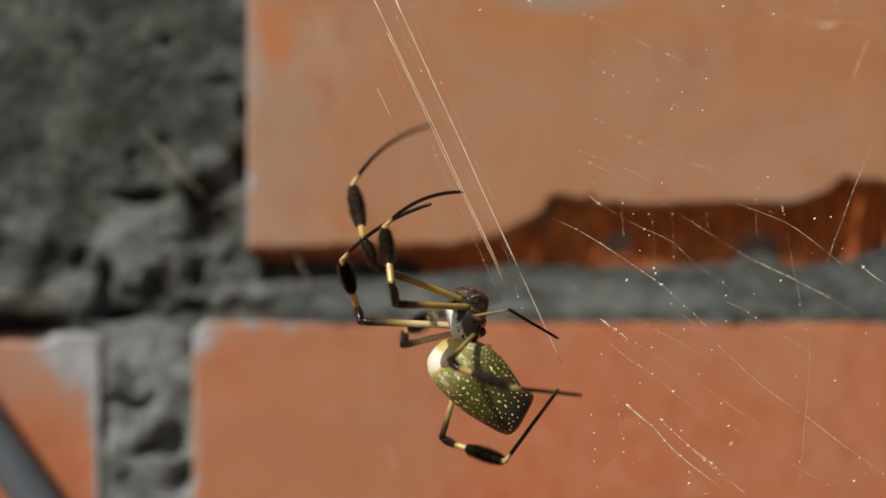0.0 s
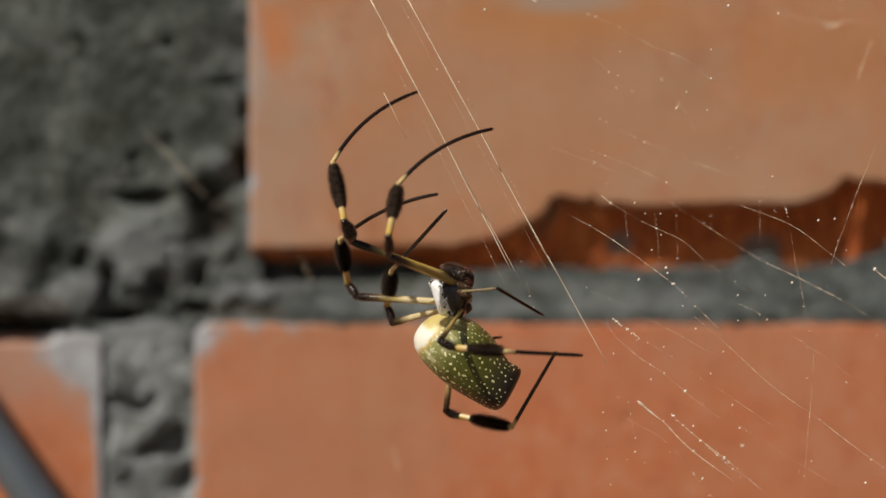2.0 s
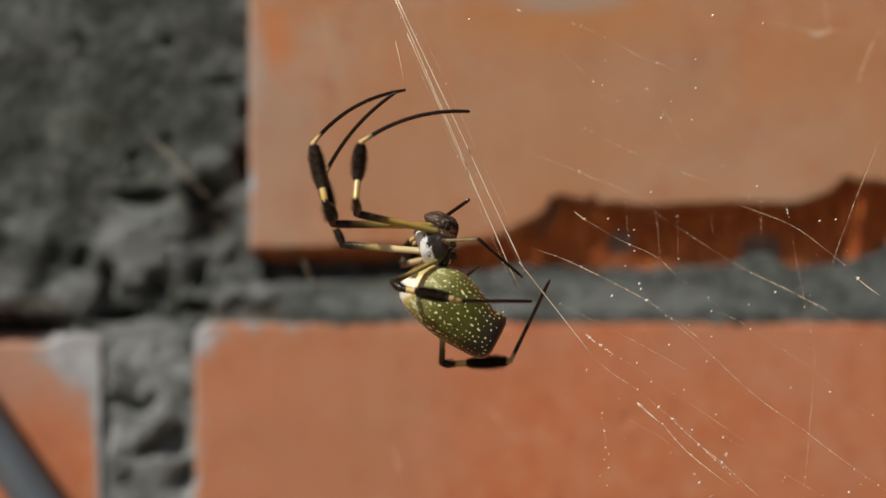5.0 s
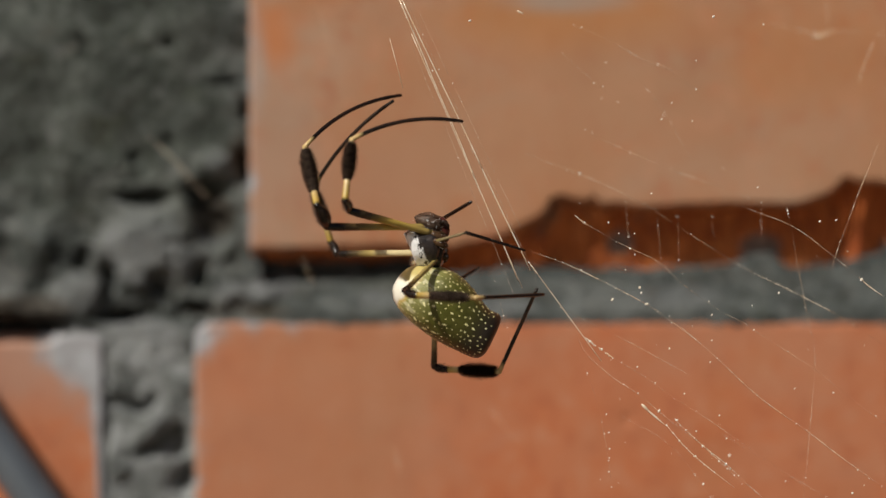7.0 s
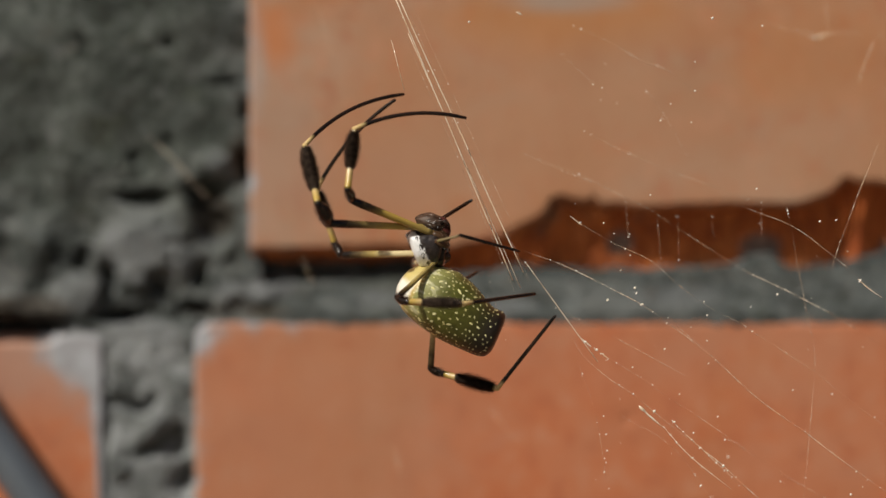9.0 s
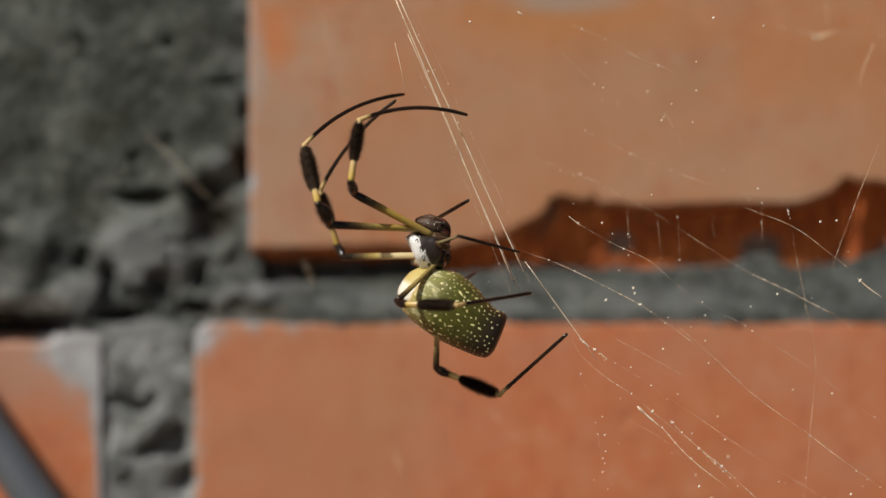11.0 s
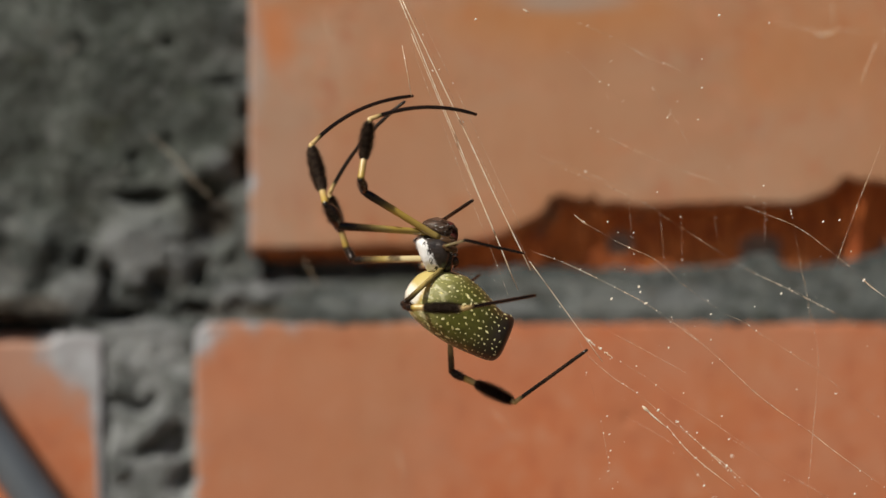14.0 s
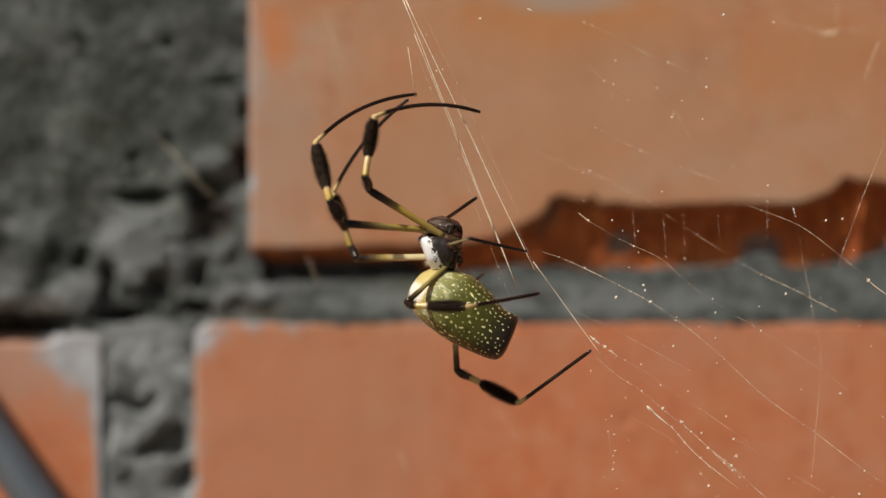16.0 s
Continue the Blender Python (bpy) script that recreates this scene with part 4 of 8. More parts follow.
WEB_STILL.extend(glint_drops([(78.8, 5.6, 0.24), (82.2, 5.9, 0.20), (72.1, 7.8, 0.20), (72.2, 7.2, 0.16)], 73))
WEB_LOW.extend(glint_drops([(43.3, -28.4, 0.16), (51.8, -38.4, 0.18), (51.7, -43.6, 0.18), (53.3, -49.4, 0.22), (58.0, -45.3, 0.30), (58.9, -46.3, 0.24), (33.1, -34.9, 0.14),
                         (33.6, -38.7, 0.15), (33.8, -42.1, 0.15), (33.6, -44.6, 0.13), (34.2, -50.0, 0.14)], 74))
thread_main = straight_strand(0.063, 0.125, 40, 0.01, True)
thread_second = straight_strand(0.064, 0.115, 41, 0.06, True)
thread_third = straight_strand(0.058, 0.085, 42, 0.06, True)
thread_fourth = straight_strand(0.066, 0.0256, 43, 0.04)
thread_fifth = straight_strand(0.06, 0.0288, 44, 0.05)
thread_sixth = straight_strand(0.05, 0.03, 45, 0.08)
thread_seventh = straight_strand(0.064, 0.0256, 46, 0.05)
thread_lower = straight_strand(0.0255, 0.08, 55, 0.06, True)
thread_loose = straight_strand(0.0105, 0.06, 60, 0.3, True)


# ---- what moves ----
def motions():
    walk(spider, [(0, pose(0.00224, 0, 1.18541, 0, 6.9, 0)), (0.2, pose(0.00147, 0, 1.18576, 0, 4.2, 0)), (0.5, pose(0.00176, 0, 1.18765, 0, 4.8, 0)),
        (0.7, pose(0.00035, 0, 1.18812, 0, 4, 0)), (1, pose(0.00318, 0, 1.18976, 0, 1.8, 0)), (1.3, pose(0.00129, 0, 1.18976, 0, 3.8, 0)),
        (1.5, pose(0.00176, 0, 1.18976, 0, 4.4, 0)), (2, pose(-0.00106, 0, 1.19047, 0, 5.9, 0)), (2.2, pose(-0.00035, 0, 1.19176, 0, 5.2, 0)),
        (2.5, pose(-0.00153, 0, 1.19435, 0, 7.2, 0)), (2.8, pose(-0.00082, 0, 1.19588, 0, 2.4, 0)), (3, pose(0.00035, 0, 1.19706, 0, 1, 0)),
        (3.3, pose(-0.00259, 0, 1.19776, 0, 5.8, 0)), (3.5, pose(-0.00282, 0, 1.198, 0, 6, 0)), (3.7, pose(-0.00247, 0, 1.19882, 0, 6.5, 0)),
        (4, pose(-0.00459, 0, 1.19929, 0, 5.2, 0)), (4.2, pose(-0.00388, 0, 1.20024, 0, 5.3, 0)), (6.5, pose(-0.00576, 0, 1.20129, 0, 4.5, 0)),
        (7, pose(-0.00601, 0, 1.20067, 0, 3, 0)), (7.5, pose(-0.00547, 0, 1.20013, 0, 1.8, 0)), (8, pose(-0.00529, 0, 1.20067, 0, 0.9, 0)),
        (8.5, pose(-0.00547, 0, 1.20121, 0, 0.9, 0)), (9, pose(-0.00566, 0, 1.20049, 0, 0.9, 0)), (11.5, pose(-0.00547, 0, 1.19978, 0, 0, 0)),
        (12, pose(-0.00493, 0, 1.19941, 0, 0, 0)), (12.5, pose(-0.00529, 0, 1.19959, 0, 0, 0)), (13, pose(-0.00529, 0, 1.20013, 0, 0.3, 0)),
        (13.5, pose(-0.00458, 0, 1.19995, 0, 0.3, 0)), (14, pose(-0.00404, 0, 1.19941, 0, 0.1, 0)), (14.5, pose(-0.00404, 0, 1.19959, 0, 0.3, 0)),
        (15, pose(-0.00404, 0, 1.19995, 0, 0.6, 0)), (15.5, pose(-0.00385, 0, 1.20013, 0, 0.7, 0)), (16, pose(-0.00313, 0, 1.19978, 0, 0.7, 0))])
    walk(leg_a['femur'], [(0, pose(0.00212, -0.0015, 0.004, -25.2, 75.5, 180)), (0.2, pose(0.00212, -0.0015, 0.004, -25.3, 68.5, 180)), (0.5, pose(0.00212, -0.0015, 0.004, -25.6, 46.1, 180)),
        (0.6, pose(0.00212, -0.0015, 0.004, -30.8, 42.5, 180)), (0.7, pose(0.00212, -0.0015, 0.004, -31.4, 44, 180)), (0.9, pose(0.00212, -0.0015, 0.004, -27.6, 55, 180)),
        (1, pose(0.00212, -0.0015, 0.004, -22.9, 59.8, 180)), (1.3, pose(0.00212, -0.0015, 0.004, -27.3, 68.7, 180)), (1.5, pose(0.00212, -0.0015, 0.004, -24.8, 71.2, 180)),
        (2, pose(0.00212, -0.0015, 0.004, -13.4, 76.2, 180)), (2.2, pose(0.00212, -0.0015, 0.004, -17.4, 80.1, 180)), (2.5, pose(0.00212, -0.0015, 0.004, -21.3, 85.9, 180)),
        (2.8, pose(0.00212, -0.0015, 0.004, -22.2, 86.3, 180)), (3, pose(0.00212, -0.0015, 0.004, -26.3, 83.6, 180)), (3.3, pose(0.00212, -0.0015, 0.004, -23.1, 88.8, 180)),
        (3.5, pose(0.00212, -0.0015, 0.004, -18.3, 89.1, 180)), (3.7, pose(0.00212, -0.0015, 0.004, 157.4, 87.6, 0)), (4, pose(0.00212, -0.0015, 0.004, 158.8, 87.4, 0)),
        (4.2, pose(0.00212, -0.0015, 0.004, 161.9, 86.3, 0)), (6.5, pose(0.00212, -0.0015, 0.004, 155.2, 85.8, 0)), (7, pose(0.00212, -0.0015, 0.004, 155.3, 86.9, 0)),
        (7.5, pose(0.00212, -0.0015, 0.004, 153.6, 88.5, 0)), (8, pose(0.00212, -0.0015, 0.004, 153.2, 89.7, 0)), (8.5, pose(0.00212, -0.0015, 0.004, -27.8, 89.8, 180)),
        (9, pose(0.00212, -0.0015, 0.004, -26.7, 88.7, 180)), (11.5, pose(0.00212, -0.0015, 0.004, -28, 86.9, -180)), (12, pose(0.00212, -0.0015, 0.004, -27.9, 86.3, 180)),
        (12.5, pose(0.00212, -0.0015, 0.004, -28, 86.3, 180)), (13, pose(0.00212, -0.0015, 0.004, -27.8, 86.6, 180)), (13.5, pose(0.00212, -0.0015, 0.004, -27.8, 86.6, -180)),
        (14, pose(0.00212, -0.0015, 0.004, -27.7, 86.3, 180)), (14.5, pose(0.00212, -0.0015, 0.004, -27.6, 86.6, 180)), (15, pose(0.00212, -0.0015, 0.004, -26.4, 86.4, 180)),
        (15.5, pose(0.00212, -0.0015, 0.004, -27.4, 86.4, 180)), (16, pose(0.00212, -0.0015, 0.004, -27.3, 86.4, 180))])
    walk(leg_a['patella'], [(0, pose(0, 0, 0.02211, 26.2, -42.1, -25.2)), (0.2, pose(0, 0, 0.02211, -11.9, -26.7, -13.7)), (0.5, pose(0, 0, 0.02211, -0.7, -20.2, -10.1)),
        (0.6, pose(0, 0, 0.02211, -7.9, -20.4, -12.9)), (0.7, pose(0, 0, 0.02211, -10.7, -14.8, -9.3)), (0.9, pose(0, 0, 0.02211, -11.9, -26.4, -15.1)),
        (1, pose(0, 0, 0.02211, -18.5, -30.2, -14.2)), (1.3, pose(0, 0, 0.02211, -5.4, -29.5, -17)), (1.5, pose(0, 0, 0.02211, -9.2, -36.3, -19.9)),
        (2, pose(0, 0, 0.02211, -22.6, -49.7, -16.3)), (2.2, pose(0, 0, 0.02211, -13.8, -53.9, -25.4)), (2.5, pose(0, 0, 0.02211, -5, -55.2, -34)),
        (2.8, pose(0, 0, 0.02211, -4.4, -57.4, -39.8)), (3, pose(0, 0, 0.02211, -16.7, -46.4, -31.3)), (3.3, pose(0, 0, 0.02211, 11.1, -59.1, -45.4)),
        (3.5, pose(0, 0, 0.02211, -11.8, -63.4, -41.3)), (3.7, pose(0, 0, 0.02211, 8.1, -60.7, -47.9)), (4, pose(0, 0, 0.02211, 2.4, -62.9, -49.3)),
        (4.2, pose(0, 0, 0.02211, 1.1, -65.3, -45.1)), (6.5, pose(0, 0, 0.02211, 15.9, -57.6, -46.6)), (7, pose(0, 0, 0.02211, 12.9, -57.5, -46.2)),
        (7.5, pose(0, 0, 0.02211, 13.3, -54.7, -44.5)), (8, pose(0, 0, 0.02211, 5.8, -51.7, -39.7)), (8.5, pose(0, 0, 0.02211, 9.5, -51.2, -41.1)),
        (9, pose(0, 0, 0.02211, 4.1, -50.7, -38)), (11.5, pose(0, 0, 0.02211, 8, -48.5, -37)), (12, pose(0, 0, 0.02211, 7.4, -48.1, -36.2)),
        (12.5, pose(0, 0, 0.02211, 7.5, -48.1, -36.3)), (13, pose(0, 0, 0.02211, 7.3, -48.2, -36.1)), (13.5, pose(0, 0, 0.02211, 7.2, -48.2, -36)),
        (14, pose(0, 0, 0.02211, 10.6, -48.9, -37.1)), (14.5, pose(0, 0, 0.02211, 10.4, -48.9, -36.9)), (15, pose(0, 0, 0.02211, 8.7, -50.7, -37.3)),
        (15.5, pose(0, 0, 0.02211, 6.1, -47.9, -35)), (16, pose(0, 0, 0.02211, 9.6, -48.6, -35.8))])
    walk(leg_a['tibia'], [(0, pose(-0.00428, -0.00083, 0.026, 83.4, -48.5, -32.2)), (0.2, pose(-0.00221, 0.00178, 0.02722, 58.2, -38.8, -22.3)), (0.5, pose(-0.00197, 0.00042, 0.0276, 48, -29.5, -15.7)),
        (0.6, pose(-0.00179, 0.00124, 0.02753, 43.9, -35.2, -24.9)), (0.7, pose(-0.00128, 0.00131, 0.02766, 59.6, -27.5, -18.5)), (0.9, pose(-0.00214, 0.00183, 0.02723, 59, -37.9, -24)),
        (1, pose(-0.00225, 0.00248, 0.0269, 57.5, -42.5, -22.7)), (1.3, pose(-0.00258, 0.00137, 0.02717, 69.7, -45.1, -31.3)), (1.5, pose(-0.00289, 0.00204, 0.02676, 66.9, -47.2, -30)),
        (2, pose(-0.00332, 0.00331, 0.0256, 61.3, -55.5, -20.3)), (2.2, pose(-0.00355, 0.00322, 0.02545, 69, -58, -30)), (2.5, pose(-0.00367, 0.0031, 0.02544, 80.6, -58.4, -39.3)),
        (2.8, pose(-0.00349, 0.00348, 0.02525, 86.1, -60.8, -46.9)), (3, pose(-0.00259, 0.00354, 0.02597, 89, -57.2, -50)), (3.3, pose(-0.00426, 0.00271, 0.02506, 89.4, -59.2, -45.6)),
        (3.5, pose(-0.00305, 0.00427, 0.02467, 81.4, -62.7, -39.8)), (3.7, pose(-0.00399, 0.00319, 0.02495, 89, -60.7, -47.9)), (4, pose(-0.00357, 0.00378, 0.02477, 89.5, -63.4, -50.8)),
        (4.2, pose(-0.00383, 0.00368, 0.02456, 88.1, -66.6, -48.9)), (6.5, pose(-0.00442, 0.00235, 0.02513, 100.3, -61.7, -59)), (7, pose(-0.00426, 0.00256, 0.02517, 100.9, -61.9, -59.6)),
        (7.5, pose(-0.00425, 0.00229, 0.0254, 102.2, -60.3, -60.4)), (8, pose(-0.00388, 0.00246, 0.02571, 102, -59.8, -60.1)), (8.5, pose(-0.00402, 0.00223, 0.02572, 102.2, -58.7, -60.1)),
        (9, pose(-0.00381, 0.00245, 0.0258, 98.1, -58.7, -56)), (11.5, pose(-0.00395, 0.00195, 0.02595, 96.4, -56.9, -54.8)), (12, pose(-0.00393, 0.00194, 0.02598, 95.6, -56.7, -53.8)),
        (12.5, pose(-0.00393, 0.00194, 0.02598, 95.6, -56.7, -53.9)), (13, pose(-0.00392, 0.00195, 0.02598, 95.4, -56.8, -53.8)), (13.5, pose(-0.00392, 0.00195, 0.02598, 95.5, -56.8, -53.8)),
        (14, pose(-0.0041, 0.00175, 0.02589, 94.2, -56.5, -52.6)), (14.5, pose(-0.0041, 0.00176, 0.02589, 94, -56.6, -52.5)), (15, pose(-0.00409, 0.00201, 0.02577, 91.9, -57.3, -50.6)),
        (15.5, pose(-0.00389, 0.00197, 0.02601, 92.4, -56.6, -51.9)), (16, pose(-0.00407, 0.00175, 0.02592, 93.1, -56.6, -51.5))])
    walk(leg_a['metatarsus'], [(0, pose(-0.01396, -0.01363, 0.02722, 172.9, -51.7, -143.4)), (0.2, pose(-0.01232, -0.00885, 0.03382, 97.1, -64.4, -80)), (0.5, pose(-0.01032, -0.00966, 0.03696, 54.2, -46.5, -30.2)),
        (0.6, pose(-0.01254, -0.00609, 0.03701, 53.3, -48.5, -42.4)), (0.7, pose(-0.00925, -0.01066, 0.03489, 73.8, -51.6, -50.4)), (0.9, pose(-0.0124, -0.0087, 0.03378, 104.5, -61.3, -73)),
        (1, pose(-0.01288, -0.00779, 0.03327, 129.7, -66.8, -100)), (1.3, pose(-0.01379, -0.00948, 0.03111, 148, -58.8, -121.6)), (1.5, pose(-0.0143, -0.00847, 0.03105, 157.1, -58.2, -131.6)),
        (2, pose(-0.01419, -0.00773, 0.02997, -179.2, -58.3, -157.3)), (2.2, pose(-0.01531, -0.00733, 0.02851, 178.7, -51.1, -157.2)), (2.5, pose(-0.01546, -0.00777, 0.02682, -177.6, -42.9, -158.8)),
        (2.8, pose(-0.01587, -0.00678, 0.02579, -177.4, -37.5, -161.7)), (3, pose(-0.01507, -0.00662, 0.02612, -178.9, -36.8, -158.3)), (3.3, pose(-0.01586, -0.00844, 0.02515, -172.4, -35.4, -162.3)),
        (3.5, pose(-0.01489, -0.00658, 0.02577, -168.1, -38.2, -164.9)), (3.7, pose(-0.0161, -0.00741, 0.02509, -173.3, -33.3, -164.1)), (4, pose(-0.01613, -0.00628, 0.02483, -172.4, -30.9, -166.6)),
        (4.2, pose(-0.01627, -0.00652, 0.02477, -169.5, -31.9, -168.3)), (6.5, pose(-0.01669, -0.00799, 0.02376, -177.8, -27.9, -165.8)), (7, pose(-0.01653, -0.00776, 0.02374, -178.1, -27.3, -166.2)),
        (7.5, pose(-0.01648, -0.00804, 0.02372, -180, -27.2, -165.2)), (8, pose(-0.01609, -0.00789, 0.02403, 179, -27.2, -165)), (8.5, pose(-0.01621, -0.00813, 0.02395, 177.6, -26.9, -164.5)),
        (9, pose(-0.01593, -0.00807, 0.02462, 177.9, -27.8, -164.6)), (11.5, pose(-0.01615, -0.00849, 0.02498, 176.1, -27.7, -163.7)), (12, pose(-0.01608, -0.00858, 0.02512, 176.6, -27.9, -163.7)),
        (12.5, pose(-0.01609, -0.00856, 0.02512, 175.9, -27.7, -163.8)), (13, pose(-0.01609, -0.00855, 0.02514, 175.3, -27.5, -164)), (13.5, pose(-0.01609, -0.00855, 0.02514, 176, -27.7, -163.9)),
        (14, pose(-0.01626, -0.00877, 0.02524, 175.3, -27.5, -164.1)), (14.5, pose(-0.01626, -0.00876, 0.02527, 176.1, -27.8, -164)), (15, pose(-0.01623, -0.00855, 0.02549, 177.1, -28, -164.7)),
        (15.5, pose(-0.01618, -0.00841, 0.02563, 176, -27.8, -164.2)), (16, pose(-0.0162, -0.00883, 0.02544, 176.7, -28, -164.1))])
    walk(leg_b['femur'], [(0, pose(0.00329, -0.0028, 0.00282, 143.5, 86.4, 0)), (0.2, pose(0.00329, -0.0028, 0.00282, 140.7, 88.1, 0)), (0.5, pose(0.00329, -0.0028, 0.00282, 150.5, 79.1, 0)),
        (0.7, pose(0.00329, -0.0028, 0.00282, 143.9, 77.6, 0)), (1, pose(0.00329, -0.0028, 0.00282, 145, 83.5, 0)), (1.3, pose(0.00329, -0.0028, 0.00282, 142.5, 86.6, 0)),
        (1.5, pose(0.00329, -0.0028, 0.00282, -37.4, 88.6, 180)), (2, pose(0.00329, -0.0028, 0.00282, -38.8, 72.8, 180)), (2.2, pose(0.00329, -0.0028, 0.00282, -49.9, 41.7, -180)),
        (2.5, pose(0.00329, -0.0028, 0.00282, -43, 39.7, -180)), (2.8, pose(0.00329, -0.0028, 0.00282, -33.8, 43, 180)), (3, pose(0.00329, -0.0028, 0.00282, -33.1, 64.7, 180)),
        (3.3, pose(0.00329, -0.0028, 0.00282, -30, 78.4, 180)), (3.5, pose(0.00329, -0.0028, 0.00282, -28.6, 81.7, 180)), (3.7, pose(0.00329, -0.0028, 0.00282, -29.5, 82.8, -180)),
        (4, pose(0.00329, -0.0028, 0.00282, -27.3, 80.5, -180)), (4.2, pose(0.00329, -0.0028, 0.00282, -24, 83, -180)), (6.5, pose(0.00329, -0.0028, 0.00282, -24.2, 80.4, 180)),
        (7, pose(0.00329, -0.0028, 0.00282, -24.6, 77.7, 180)), (7.5, pose(0.00329, -0.0028, 0.00282, -23.5, 74.4, 180)), (8, pose(0.00329, -0.0028, 0.00282, -22.5, 72, 180)),
        (8.5, pose(0.00329, -0.0028, 0.00282, -22.5, 70.3, 180)), (9, pose(0.00329, -0.0028, 0.00282, -20.8, 68.6, -180)), (11.5, pose(0.00329, -0.0028, 0.00282, -16.4, 60.9, 180)),
        (12, pose(0.00329, -0.0028, 0.00282, -15.9, 59.6, 180)), (12.5, pose(0.00329, -0.0028, 0.00282, -15.7, 58.3, 180)), (13, pose(0.00329, -0.0028, 0.00282, -15.5, 58.7, -180)),
        (13.5, pose(0.00329, -0.0028, 0.00282, -14.1, 58.3, 180)), (14, pose(0.00329, -0.0028, 0.00282, -15.4, 58.5, 180)), (14.5, pose(0.00329, -0.0028, 0.00282, -15.1, 58.7, 180)),
        (15, pose(0.00329, -0.0028, 0.00282, -13.6, 58.5, 180)), (15.5, pose(0.00329, -0.0028, 0.00282, -16.8, 58.8, -180)), (16, pose(0.00329, -0.0028, 0.00282, -16.6, 58.8, 180))])
    walk(leg_b['patella'], [(0, pose(0, 0, 0.01895, 37.4, -51.9, -70.2)), (0.2, pose(0, 0, 0.01895, 37.1, -48.6, -68.2)), (0.5, pose(0, 0, 0.01895, 78.8, -59.1, -109.2)),
        (0.7, pose(0, 0, 0.01895, 56.8, -53.8, -95.1)), (1, pose(0, 0, 0.01895, 45.2, -55, -90.6)), (1.3, pose(0, 0, 0.01895, 73.4, -52, -79.1)),
        (1.5, pose(0, 0, 0.01895, 45.9, -50.8, -70.1)), (2, pose(0, 0, 0.01895, 20.5, -46.3, -57.3)), (2.2, pose(0, 0, 0.01895, 7.6, -27.3, -37.7)),
        (2.5, pose(0, 0, 0.01895, -9.2, -23.8, -24.3)), (2.8, pose(0, 0, 0.01895, -13.3, -41.5, -36.3)), (3, pose(0, 0, 0.01895, 9.5, -51.6, -55.4)),
        (3.3, pose(0, 0, 0.01895, 16.3, -58.4, -70)), (3.5, pose(0, 0, 0.01895, 20.8, -60.6, -75.3)), (3.7, pose(0, 0, 0.01895, 20, -58.5, -67.2)),
        (4, pose(0, 0, 0.01895, 4.5, -58.5, -57.3)), (4.2, pose(0, 0, 0.01895, 13.1, -64.4, -67.8)), (6.5, pose(0, 0, 0.01895, -26.4, -51.3, -34.1)),
        (7, pose(0, 0, 0.01895, -26.6, -50.2, -33.4)), (7.5, pose(0, 0, 0.01895, -23.6, -53.6, -36)), (8, pose(0, 0, 0.01895, -29.2, -52.4, -32.5)),
        (8.5, pose(0, 0, 0.01895, -27.9, -51.7, -31.6)), (9, pose(0, 0, 0.01895, -33.9, -47.2, -24.2)), (11.5, pose(0, 0, 0.01895, -39.1, -47.6, -18.8)),
        (12, pose(0, 0, 0.01895, -40.4, -46.4, -17.4)), (12.5, pose(0, 0, 0.01895, -41.3, -45.1, -16.4)), (13, pose(0, 0, 0.01895, -41.5, -45.2, -16.2)),
        (13.5, pose(0, 0, 0.01895, -46.1, -44.4, -14.2)), (14, pose(0, 0, 0.01895, -41.6, -45.2, -16.2)), (14.5, pose(0, 0, 0.01895, -42.1, -45.3, -15.8)),
        (15, pose(0, 0, 0.01895, -44.2, -45.3, -14.2)), (15.5, pose(0, 0, 0.01895, -40, -44.3, -17.1)), (16, pose(0, 0, 0.01895, -38.9, -41.2, -15.1))])
